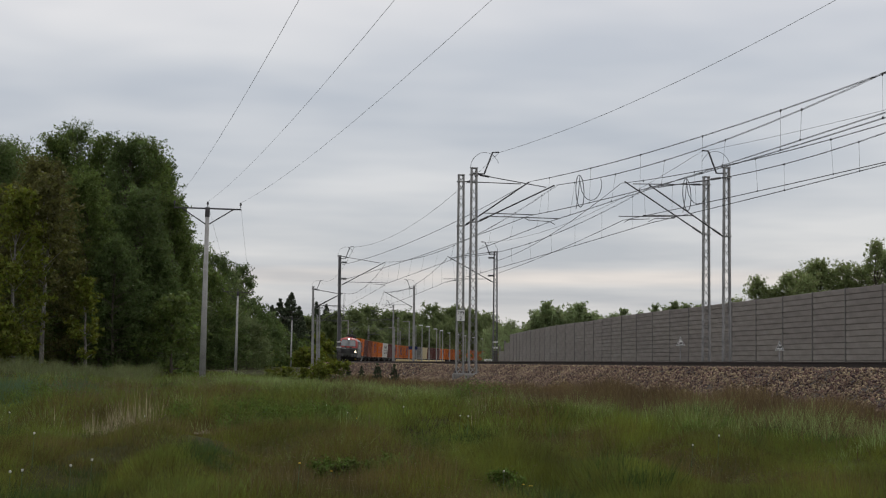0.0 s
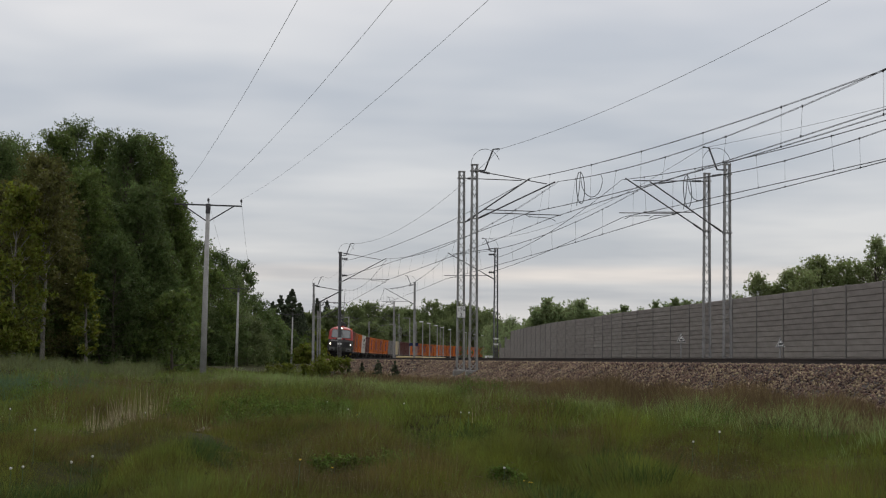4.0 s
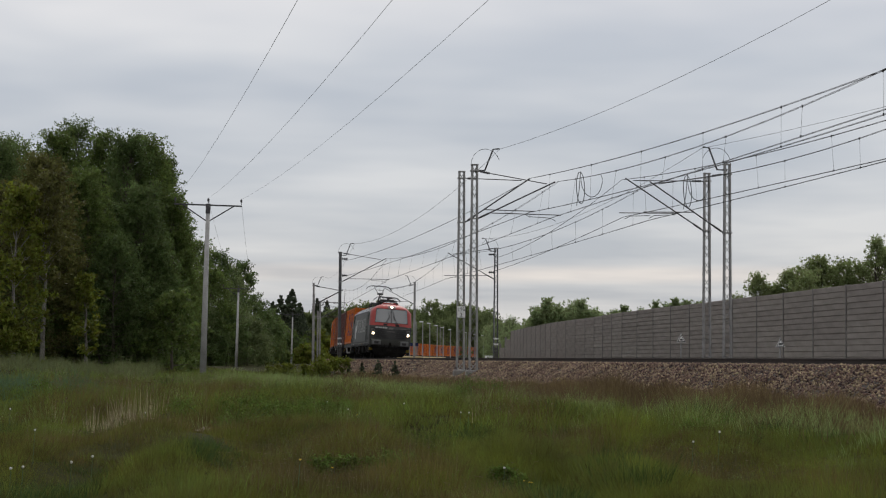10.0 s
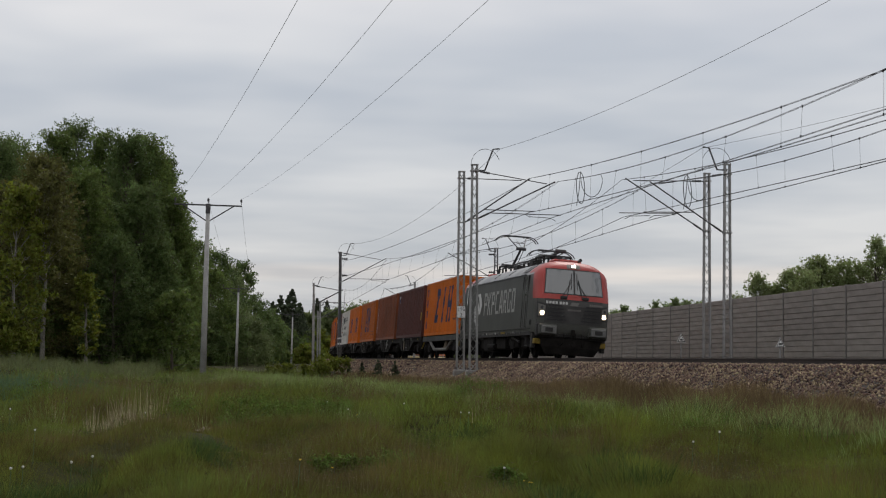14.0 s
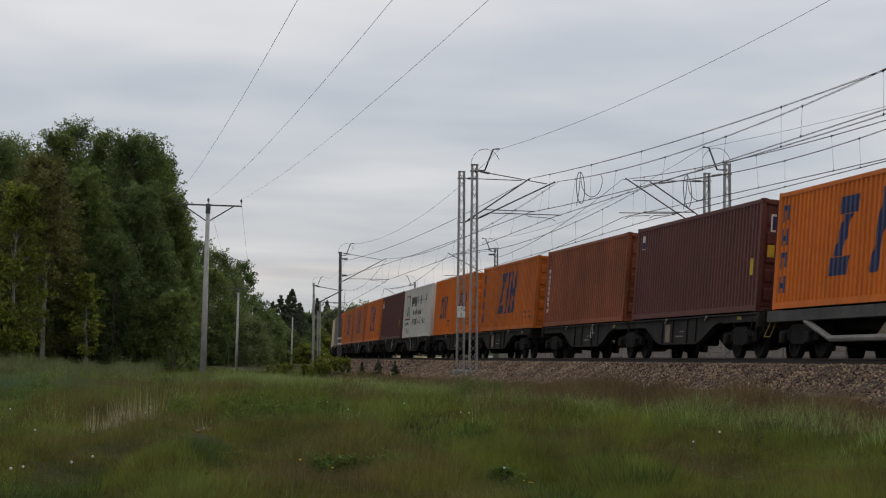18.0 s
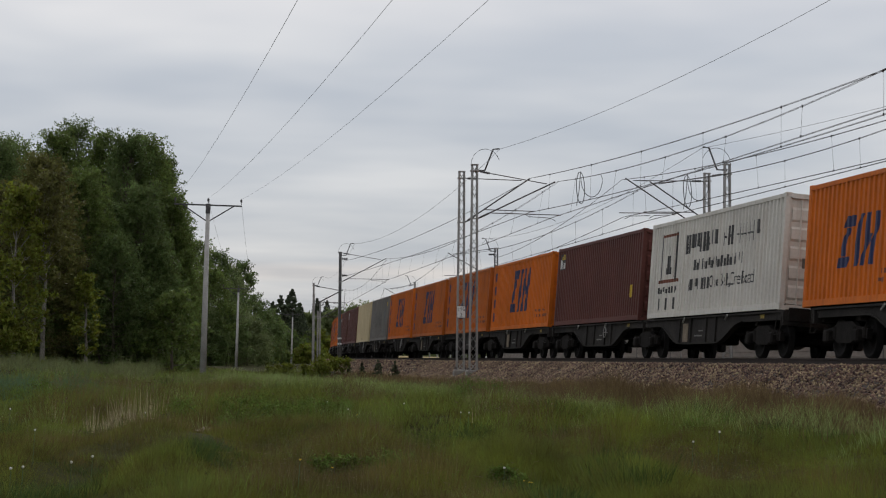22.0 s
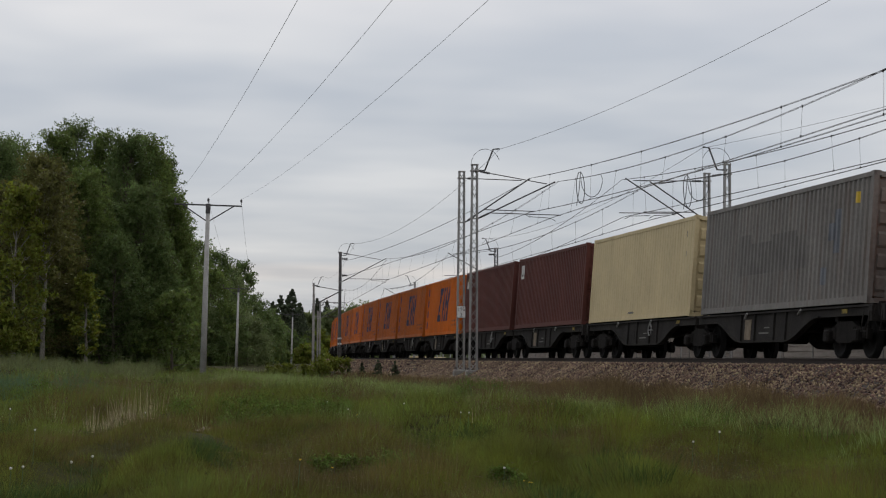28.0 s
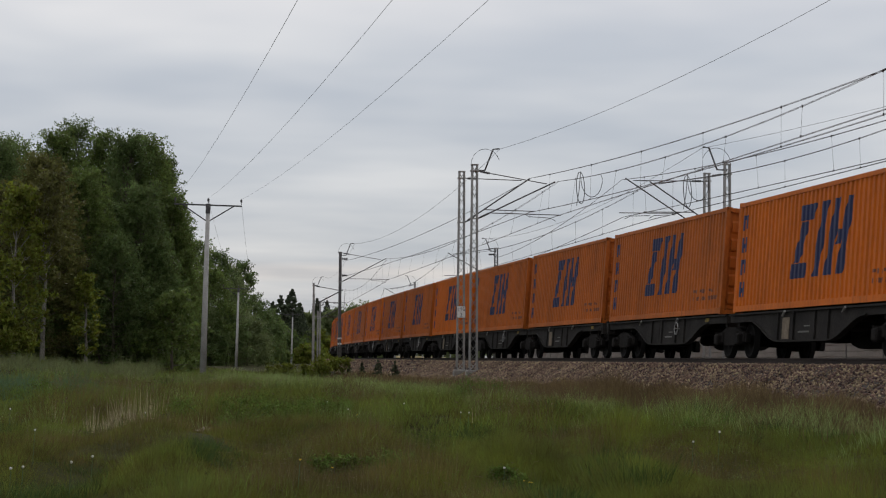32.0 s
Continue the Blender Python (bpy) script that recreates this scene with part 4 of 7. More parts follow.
def make_container(paint, label, marks, length=CL, height=CH, depth=0.042):
    """marks: (outlines, material, name) painted on both long sides."""
    c = thing("shipping_container", Matrix.Identity(4), label, "container", "containers on the train")
    hl, hw = length / 2, CW / 2
    pts = ribs(length - 0.3, 0.278, depth)
    off = 0.15
    for sgn in (-1, 1):
        sbm = sheet(bmesh.new(), pts, lambda a, d, z: (a + off - hl, sgn * (hw - 0.012 - d), z), DECK + 0.15, DECK + height - 0.10)
        part("side_panel", sbm, paint, c)
        part("top_rail", boxed(-hl, hl, sgn * hw - (0.06 if sgn > 0 else 0), sgn * hw + (0 if sgn > 0 else 0.06), DECK + height - 0.12, DECK + height - 0.02), paint, c)
        part("bottom_rail", boxed(-hl, hl, sgn * hw - (0.06 if sgn > 0 else 0), sgn * hw + (0 if sgn > 0 else 0.06), DECK + 0.02, DECK + 0.17), paint, c)
        shifted = [(a + off, d + 0.012) for a, d in pts]
        for outl, m, nm in marks:
            size = {"big_mark": 1, "strap": 1, "column_mark": 3}.get(nm, len(outl))
            for i in range(0, len(outl), size):
                mk = part(nm, painted(outl[i:i + size], shifted, length, sgn * hw), m, c)
                if size > 12:
                    tagged(mk, kind="stuff")
    eb = ribs(CW - 0.3, 0.27, 0.045)
    part("end_wall", sheet(bmesh.new(), eb, lambda a, d, z: (-hl + 0.03 + d, a + 0.15 - hw, z), DECK + 0.15, DECK + height - 0.1), paint, c)
    for k, (a, b) in enumerate(((-hw + 0.12, -0.01), (0.01, hw - 0.12))):
        dbm = boxed(hl - 0.10, hl - 0.07, a, b, DECK + 0.16, DECK + height - 0.12)
        for j in range(5):
            z = DECK + 0.26 + j * (height - 0.5) / 5
            prism(dbm, [(hl - 0.07, z), (hl - 0.035, z + 0.06), (hl - 0.035, z + 0.30), (hl - 0.07, z + 0.36)], "y", a + 0.08, b - 0.08)
        d = part("door", dbm, paint, c)
        for yy in (a + 0.3, b - 0.3):
            part("locking_bar", rod(bmesh.new(), (hl - 0.015, yy, DECK + 0.1), (hl - 0.015, yy, DECK + height - 0.1), 0.018, n=6), paint, d)
        part("notice", boxed(hl - 0.034, hl - 0.031, a + 0.4, a + 0.7, DECK + 1.05, DECK + 1.3), M_LOGO_GREY, d)
    part("roof", sheet(bmesh.new(), ribs(length - 0.1, 0.3, 0.02), lambda a, d, z: (a + 0.05 - hl, z, DECK + height - 0.03 - d), -hw + 0.05, hw - 0.05), paint, c)
    part("floor", boxed(-hl + 0.02, hl - 0.02, -hw + 0.07, hw - 0.07, DECK + 0.02, DECK + 0.14), M_WAGON, c)
    for sx in (-1, 1):
        for sy in (-1, 1):
            x0, y0 = sx * hl, sy * hw
            xa, xb = sorted((x0, x0 - sx * 0.16))
            ya, yb = sorted((y0, y0 - sy * 0.12))
            part("corner_post", boxed(xa, xb, ya, yb, DECK + 0.118, DECK + height - 0.118), paint, c)
            for z in (DECK, DECK + height - 0.118):
                part("corner_casting", boxed(min(x0, x0 - sx * 0.178), max(x0, x0 - sx * 0.178), min(y0, y0 - sy * 0.162) - 0.003, max(y0, y0 - sy * 0.162) + 0.003, z, z + 0.118, 0.008), paint, c)
        for z in (DECK + 0.02, DECK + height - 0.14):
            part("end_rail", boxed(min(sx * hl, sx * (hl - 0.09)), max(sx * hl, sx * (hl - 0.09)), -hw + 0.16, hw - 0.16, z, z + 0.12), paint, c)
    return c


def wheel_mesh(r):
    bm = bmesh.new()
    prof = [(-0.07, r * 0.2), (-0.03, r * 0.22), (-0.02, r * 0.78), (-0.065, r * 0.84), (-0.065, r), (0.05, r - 0.003), (0.065, r + 0.028), (0.07, r * 0.84), (0.02, r * 0.78), (0.03, r * 0.22), (0.07, r * 0.2)]
    n = 24
    rings = [[(rad * math.cos(2 * math.pi * i / n), y, rad * math.sin(2 * math.pi * i / n)) for i in range(n)] for y, rad in prof]
    loft(bm, rings)
    return bm


def make_bogie(parent, x, wheelbase=1.8, r=0.46):
    b = part("bogie", boxed(x - 0.25, x + 0.25, -0.95, 0.95, 0.52, 0.82, 0.03), M_BOGIE, parent, "dark grimy two-axle bogie")
    for sy in (-1, 1):
        y0, y1 = sorted((sy * 0.95, sy * 1.07))
        part("side_frame", prism(bmesh.new(), [(x - 1.35, 0.40), (x - 1.35, 0.62), (x - 0.75, 0.68), (x - 0.4, 0.80), (x + 0.4, 0.80), (x + 0.75, 0.68), (x + 1.35, 0.62), (x + 1.35, 0.40), (x + 0.7, 0.44), (x + 0.4, 0.32), (x - 0.4, 0.32), (x - 0.7, 0.44)], "y", y0, y1), M_BOGIE, b)
        for sx in (-1, 1):
            part("axle_box", boxed(x + sx * wheelbase / 2 - 0.15, x + sx * wheelbase / 2 + 0.15, *sorted((sy * 0.98, sy * 1.2)), 0.33, 0.62, 0.04), M_BOGIE, b)
        for sx in (-1, 1):
            for k in (-0.3, 0.3):
                part("spring", rod(bmesh.new(), (x + sx * wheelbase / 2 + k, sy * 1.03, 0.42), (x + sx * wheelbase / 2 + k, sy * 1.03, 0.68), 0.085, n=8), M_BOGIE, b)
    for sx in (-1, 1):
        ax = part("wheelset", rod(bmesh.new(), (x + sx * wheelbase / 2, -1.0, r), (x + sx * wheelbase / 2, 1.0, r), 0.08, n=10), M_BOGIE, parent)
        for sy in (-1, 1):
            wbm = wheel_mesh(r)
            bmesh.ops.translate(wbm, verts=wbm.verts, vec=(0, -0.7535, 0))
            if sy > 0:
                bmesh.ops.scale(wbm, verts=wbm.verts, vec=(1, -1, 1))
                bmesh.ops.reverse_faces(wbm, faces=wbm.faces)
            bmesh.ops.translate(wbm, verts=wbm.verts, vec=(x + sx * wheelbase / 2, 0, r))
            part("wheel", wbm, M_TYRE, ax, "", True)
    return b


def arch(x0, x1, z0, z1, n=6):
    """An S-curve between two heights."""
    return [(x0 + (x1 - x0) * i / n, z0 + (z1 - z0) * (0.5 - 0.5 * math.cos(math.pi * i / n))) for i in range(n + 1)]


def unit_frame(w, c, solo=False):
    """One half of the wagon: two fish-bellied side beams, cross beams and fittings, centred at c."""
    b = c - (0.85 if c > 0 else -0.85)
    low = 0.37
    out = [(c - 6.45, 1.13), (c - 6.45, 0.91), (b - 4.0, 0.91)] + arch(b - 4.0, b - 1.7, 0.91, low, 8) + arch(b + 1.7, b + 4.0, low, 0.91, 8) + [(c + 6.45, 0.91), (c + 6.45, 1.13)]
    for sy in (-1, 1):
        part("side_beam", prism(bmesh.new(), out, "y", *sorted((sy * 1.02, sy * 1.14))), M_WAGON, w, "fish-bellied grimy steel side beam")
        part("top_flange", boxed(c - 6.45, c + 6.45, *sorted((sy * 1.14, sy * 1.20)), 1.09, 1.135), M_WAGON, w)
        edge = [(x, z) for x, z in out[2:-2]]
        rim = loft(bmesh.new(), [[(x, y, z + k) for y, k in ((sy * 1.14, 0.0), (sy * 1.19, 0.0), (sy * 1.19, 0.03), (sy * 1.14, 0.03))] for x, z in edge])
        part("lower_flange", rim, M_WAGON, w)
        for x in (-1.72, -0.62, 0.85, 1.72):
            part("stiffener", boxed(b + x - 0.03, b + x + 0.03, *sorted((sy * 1.141, sy * 1.19)), low + 0.04, 1.09), M_WAGON, w)
        plate = part("data_panel", boxed(b - 0.5, b + 0.75, *sorted((sy * 1.142, sy * 1.15)), 0.50, 1.02), M_WAGON, w, "dark data panel with worn white print")
        part("print", boxed(b - 0.3, b + 0.45, *sorted((sy * 1.152, sy * 1.155)), 0.58, 0.62), M_LOGO_GREY, plate)
        part("print", boxed(b + 0.1, b + 0.5, *sorted((sy * 1.152, sy * 1.155)), 0.72, 0.75), M_LOGO_GREY, plate)
        part("paper_holder", boxed(b - 1.45, b - 0.95, *sorted((sy * 1.142, sy * 1.152)), 0.44, 0.96), M_RUSTPLATE if c > 0 else M_WAGON, w, "faded tan label plate" if c > 0 else "grimy dark label plate")
        for x in (-2.2, 1.8):
            lv = bmesh.new()
            rod(lv, (c + x, sy * 1.2, 1.0), (c + x + 0.22, sy * 1.22, 1.11), 0.03, n=6)
            part("lever", lv, M_GALV, w)
        part("hazard_mark", boxed(c + 4.5, c + 4.85, *sorted((sy * 1.142, sy * 1.147)), 0.97, 1.07), M_HAZARD, w, "faded yellow warning mark")
    if c < 0:
        for sy in (-1, 1):
            hw = tube(bmesh.new(), [(c + 2.0 + 0.17 * math.cos(a), sy * 1.24, 0.82 + 0.17 * math.sin(a)) for a in np.linspace(0, 2 * math.pi, 15)], 0.018, 5)
            rod(hw, (c + 1.83, sy * 1.24, 0.82), (c + 2.17, sy * 1.24, 0.82), 0.012, n=4)
            rod(hw, (c + 2.0, sy * 1.10, 0.82), (c + 2.0, sy * 1.25, 0.82), 0.02, n=5)
            part("brake_handwheel", hw, M_GALV, w, "pale grey hand brake wheel")
    part("centre_sill", boxed(c - 6.4, c + 6.4, -0.3, 0.3, 0.72, 1.08), M_WAGON, w)
    for x in (-6.1, -3.9, -2.2, 0, 2.2, 3.9, 6.1):
        part("cross_beam", boxed(c + x - 0.1, c + x + 0.1, -1.02, 1.02, 0.82, 1.10), M_WAGON, w)
    for x in (-5.9, 5.9):
        for sy in (-1, 1):
            part("container_pin", boxed(c + x - 0.1, c + x + 0.1, *sorted((sy * 1.0, sy * 1.18)), 1.10, 1.152), M_WAGON, w)
    part("brake_valve", boxed(c - 1.9, c - 0.9, -0.55, 0.1, 0.42, 0.72, 0.04), M_BOGIE, w)
    part("air_tank", rod(bmesh.new(), (c + 0.2, 0.2, 0.6), (c + 1.4, 0.2, 0.6), 0.17, n=10), M_BOGIE, w)


def buffers(t, x, s, z=1.03):
    """A pair of buffers and a hook at a vehicle's end."""
    for sy in (-1, 1):
        bm = bmesh.new()
        rod(bm, (x - s * 0.55, sy * 0.875, z), (x - s * 0.06, sy * 0.875, z), 0.11, n=12)
        box(bm, *sorted((x - s * 0.06, x)), sy * 0.875 - 0.27, sy * 0.875 + 0.27, z - 0.17, z + 0.17, 0.02)
        part("buffer", bm, M_BOGIE, t, "dark oval-plated buffer")
    part("coupling_hook", boxed(*sorted((x - s * 0.5, x - s * 0.05)), -0.06, 0.06, z - 0.2, z + 0.08, 0.02), M_BOGIE, t)


M_LOGO_FADED_BLUE = mat("faded_blue_marking", (0.13, 0.142, 0.160), 0.6, vary=0.25, scale=2, bump=0)
M_LOGO_PALE = mat("pale_grey_marking", (0.40, 0.40, 0.38), 0.6, vary=0.2, scale=2, bump=0)
M_WAGON_GREY = mat("dusty_grey_wagon_paint", (0.058, 0.056, 0.052), 0.85, vary=0.4, scale=1.2, fine=14, bump=0.2)
M_TRUSS = mat("dusty_light_grey_paint", (0.19, 0.18, 0.165), 0.8, vary=0.3, scale=2)
M_HAZARD = mat("grimy_yellow_mark", (0.32, 0.23, 0.03), 0.8, vary=0.5, scale=9, dark=(0.03, 0.028, 0.024))
M_YELLOW_DULL = mat("dull_yellow_step_paint", (0.22, 0.15, 0.02), 0.75, vary=0.4, scale=6)
M_RUSTPLATE = mat("brown_label_plate", (0.17, 0.135, 0.095), 0.85, vary=0.35, scale=4)


def make_pair_wagon():
    w = thing("container_wagon", Matrix.Identity(4), "dark grimy articulated flat wagon carrying two containers", "railway wagon", "wagons of the train")
    for c in (6.62, -6.62):
        unit_frame(w, c)
    for x in (11.2, 0.0, -11.2):
        make_bogie(w, x)
    for s in (-1, 1):
        part("headstock", boxed(*sorted((s * 13.05, s * 12.85)), -1.2, 1.2, 0.78, 1.12), M_WAGON, w)
        buffers(w, s * 13.30, s)
        hd = bmesh.new()
        tube(hd, [(s * 12.95, -1.2, 1.0), (s * 12.95, -1.25, 0.55), (s * 12.6, -1.25, 0.55), (s * 12.6, -1.2, 1.0)], 0.015, 5)
        part("hand_rail", hd, M_WAGON, w)
    return w


def make_short_wagon():
    w = thing("truss_flat_wagon", Matrix.Identity(4), "grey flat wagon with a trussed underframe carrying one container", "railway wagon", "wagons of the train")
    for sy in (-1, 1):
        part("side_beam", boxed(-6.5, 6.5, *sorted((sy * 1.0, sy * 1.2)), 0.86, 1.13, 0.01), M_WAGON_GREY, w)
        tr = bmesh.new()
        for a, b in (((-3.9, 0.86), (-2.2, 0.42)), ((-2.2, 0.42), (2.2, 0.42)), ((2.2, 0.42), (3.9, 0.86))):
            rod(tr, (a[0], sy * 1.12, a[1]), (b[0], sy * 1.12, b[1]), 0.075, n=8)
        part("truss_rod", tr, M_TRUSS, w, "light grey trussing bar")
        part("lashing_plate", prism(bmesh.new(), [(0.2, 0.46), (1.2, 0.46), (1.5, 0.86), (0.9, 0.86)], "y", *sorted((sy * 0.98, sy * 1.02))), M_RUSTPLATE, w)
    part("deck", boxed(-6.5, 6.5, -1.0, 1.0, 0.98, 1.13), M_WAGON, w)
    part("centre_sill", boxed(-6.5, 6.5, -0.3, 0.3, 0.7, 0.98), M_WAGON, w)
    for x in (-5.9, 5.9):
        for sy in (-1, 1):
            part("container_pin", boxed(x - 0.1, x + 0.1, *sorted((sy * 1.0, sy * 1.18)), 1.13, 1.152), M_YELLOW_DULL, w)
    for x in (-4.5, 4.5):
        make_bogie(w, x)
    for s in (-1, 1):
        buffers(w, s * 6.95, s)
        hd = bmesh.new()
        tube(hd, [(s * 6.5, -1.1, 0.86), (s * 6.55, -1.22, 0.5), (s * 6.1, -1.22, 0.5), (s * 6.1, -1.1, 0.86)], 0.02, 5)
        part("step", hd, M_YELLOW_DULL, w, "yellow shunter's step")
    return w


# locomotive
M_LOCO = mat("dark_grey_locomotive_paint", (0.056, 0.059, 0.052), 0.5, vary=0.25, scale=0.8, dark=(0.042, 0.042, 0.035), streak=0.35, rust=(0.05, 0.042, 0.03), fine=14, bump=0.04)
M_LOCO_LOW = mat("grimy_dark_underframe", (0.026, 0.0245, 0.023), 0.75, vary=0.35, scale=2, fine=14, bump=0.1)
# body grey made darker: the shading of the front face painted in
M_NOSE = mat("shaded_nose_paint", (0.040, 0.038, 0.036), 0.55, vary=0.35, scale=1.5, bump=0.05)
M_RED = mat("red_cab_paint", (0.36, 0.046, 0.038), 0.45, vary=0.16, scale=1, bump=0.03)
M_ROOF = mat("light_grey_roof_paint", (0.27, 0.275, 0.28), 0.6, vary=0.3, scale=1, bump=0.05)
M_BUFFER_PALE = mat("dusty_grey_buffer_paint", (0.13, 0.13, 0.125), 0.7, vary=0.35, scale=3, bump=0.1)
M_GLASS = bpy.data.materials.new("cab_glass")
M_GLASS.use_nodes = True
_g = M_GLASS.node_tree.nodes["Principled BSDF"]
_g.inputs["Base Color"].default_value, _g.inputs["Roughness"].default_value, _g.inputs["IOR"].default_value, _g.inputs["Specular IOR Level"].default_value = (0.055, 0.066, 0.072, 1), 0.06, 1.7, 1.0
M_DARK_GLASS = mat("dark_lens_glass", (0.03, 0.03, 0.032), 0.15, vary=0.1, scale=4, bump=0, spec=0.8)
M_LAMP = glow("headlight_lamp", (1.0, 0.78, 0.50), 9.0)
M_LAMP_TOP = glow("top_light_lamp", (1.0, 0.90, 0.72), 9.0)

FRONT = [(0.62, 9.12), (1.15, 9.24), (2.05, 9.24), (2.30, 9.17), (3.50, 8.66), (3.68, 8.48), (3.78, 8.25), (3.84, 7.9)]
NOSE_DEPTH = 0.78


def nose_x(z):
    return float(np.interp(z, [f[0] for f in FRONT], [f[1] for f in FRONT]))


def half_width(z):
    return float(np.interp(z, [0.6, 0.95, 1.1, 2.5, 3.26, 3.42, 3.56, 3.68, 3.78, 3.84], [1.40, 1.47, 1.49, 1.49, 1.44, 1.34, 1.19, 1.02, 0.82, 0.55]))


def front_x(y, z):
    """The cab's rounded front: how far it stands forward at a place across and up."""
    k = min(1.0, abs(y) / half_width(z))
    return nose_x(z) - NOSE_DEPTH * (1 - (1 - k ** 3.3) ** (1 / 3.3))


def make_loco():
    L = thing("electric_locomotive", Matrix.Identity(4), "dark grey electric freight locomotive with red cab ends, headlights lit", "locomotive")
    zs = [0.95, 1.05, 1.2, 1.5, 1.8, 2.05, 2.28, 2.5, 2.75, 3.0, 3.26, 3.34, 3.42, 3.56, 3.68, 3.78, 3.84]
    ks = [-1, -0.992, -0.97, -0.93, -0.87, -0.78, -0.66, -0.5, -0.25, 0, 0.25, 0.5, 0.66, 0.78, 0.87, 0.93, 0.97, 0.992, 1]
    rings = []
    for z in zs:
        hw = half_width(z)
        end = [(front_x(k * hw, z), k * hw, z) for k in ks]
        ring = [(x, -hw, z) for x in (-6.9, -6.4, 0.0, 6.4, 6.9)] + end + [(x, hw, z) for x in (6.9, 6.4, 0.0, -6.4, -6.9)] + [(-a, -b, c) for a, b, c in end]
        rings.append(ring)
    hull = part("body", loft(bmesh.new(), rings), M_LOCO, L, "", True)
    hull.data.materials.append(M_RED)
    hull.data.materials.append(M_ROOF)
    for p in hull.data.polygons:
        c = p.center
        edge = abs(c.x) - (nose_x(c.z) - NOSE_DEPTH)
        if (c.z > 2.28 and edge > 0.12) or (c.z > 3.3 and abs(c.x) > 6.9):
            p.material_index = 1
        elif c.z > 3.27:
            p.material_index = 2
    hull.data.set_sharp_from_angle(angle=radians(28))

    for s in (1, -1):
        def face(name, corners, m, lift, label="", parent=None, nu=9, nv=4):
            """A thin panel on the rounded front between four corners (across, up): low left, low right, top right, top left."""
            (a0, b0), (a1, b1), (a2, b2), (a3, b3) = corners
            bm = bmesh.new()
            A, B = [], []
            for j in range(nv + 1):
                v = j / nv
                for i in range(nu + 1):
                    u = i / nu
                    y = (a0 * (1 - u) + a1 * u) * (1 - v) + (a3 * (1 - u) + a2 * u) * v
                    z = (b0 * (1 - u) + b1 * u) * (1 - v) + (b3 * (1 - u) + b2 * u) * v
                    A.append(bm.verts.new((s * (front_x(y, z) + lift), y, z)))
                    B.append(bm.verts.new((s * (front_x(y, z) - 0.04), y, z)))
            w = nu + 1
            for j in range(nv):
                for i in range(nu):
                    q = j * w + i
                    bm.faces.new((A[q], A[q + 1], A[q + w + 1], A[q + w]))
            rim = [i for i in range(w)] + [j * w + nu for j in range(1, nv + 1)] + [nv * w + i for i in range(nu - 1, -1, -1)] + [j * w for j in range(nv - 1, 0, -1)]
            for p, q in zip(rim, rim[1:] + rim[:1]):
                bm.faces.new((A[p], A[q], B[q], B[p]))
            bmesh.ops.recalc_face_normals(bm, faces=bm.faces)
            return part(name, bm, m, parent or L, label)

        def bar(y0, z0, y1, z1, r, lift, n=6):
            return tube(bmesh.new(), [(s * (front_x(y0 + (y1 - y0) * f, z0 + (z1 - z0) * f) + lift), y0 + (y1 - y0) * f, z0 + (z1 - z0) * f) for f in (0, 0.25, 0.5, 0.75, 1)], r, n)

        face("cab_front_frame", [(-1.24, 2.42), (1.24, 2.42), (1.15, 3.56), (-1.15, 3.56)], M_RED, 0.014, "red surround of the windscreen")
        screen = face("windscreen_seal", [(-1.17, 2.49), (1.17, 2.49), (1.09, 3.50), (-1.09, 3.50)], M_BLACK, 0.022, "black rubber windscreen seal")
        for y0, y1, t0, t1 in ((-1.135, -0.035, -1.055, -0.035), (0.035, 1.135, 0.035, 1.055)):
            face("windscreen_pane", [(y0, 2.53), (y1, 2.53), (t1, 3.46), (t0, 3.46)], M_GLASS, 0.030, "grey reflecting windscreen pane", screen)
        for sy in (-1, 1):
            wp = part("wiper", bar(sy * 0.30, 2.40, sy * 0.16, 3.10, 0.016, 0.07), M_BLACK, L, "black windscreen wiper")
            part("wiper_blade", bar(sy * 0.12, 2.72, sy * 0.10, 3.34, 0.012, 0.055), M_BLACK, wp)
            part("wiper_arm", bar(sy * 0.52, 2.36, sy * 0.14, 2.98, 0.013, 0.07), M_BLACK, wp)
            part("wiper_motor", boxed(*sorted((s * 9.10, s * 9.22)), *sorted((sy * 0.30, sy * 0.56)), 2.31, 2.43, 0.02), M_BLACK, wp)
        face("nose_panel", [(-1.40, 1.36), (1.40, 1.36), (1.41, 2.27), (-1.41, 2.27)], M_NOSE, 0.014, "dark grey nose panel, its shading put into the paint")
        face("panel_joint", [(-1.41, 2.262), (1.41, 2.262), (1.41, 2.292), (-1.41, 2.292)], M_BLACK, 0.018)
        for z in (1.46, 1.60, 1.74, 1.88, 2.01):
            inner = 0.30 + (z - 1.46) * 0.30
            for sy in (-1, 1):
                q = [(sy * inner, z), (sy * 1.02, z), (sy * 1.02, z + 0.055), (sy * inner, z + 0.055)]
                face("grille_slot", q if sy > 0 else [q[1], q[0], q[3], q[2]], M_BLACK, 0.020, "", None, 5, 1)
                q = [(sy * inner, z + 0.057), (sy * 1.02, z + 0.057), (sy * 1.02, z + 0.085), (sy * inner, z + 0.085)]
                face("grille_bar", q if sy > 0 else [q[1], q[0], q[3], q[2]], M_NOSE, 0.050, "", None, 5, 1)
        for k in range(7):
            y0 = -1.10 + k * 0.118 + (0.04 if k > 3 else 0)
            face("number_mark", [(y0, 2.10), (y0 + 0.082, 2.10), (y0 + 0.082, 2.20), (y0, 2.20)], M_LOGO_PALE, 0.019, "", None, 2, 1)
            y1 = 0.60 + k * 0.08
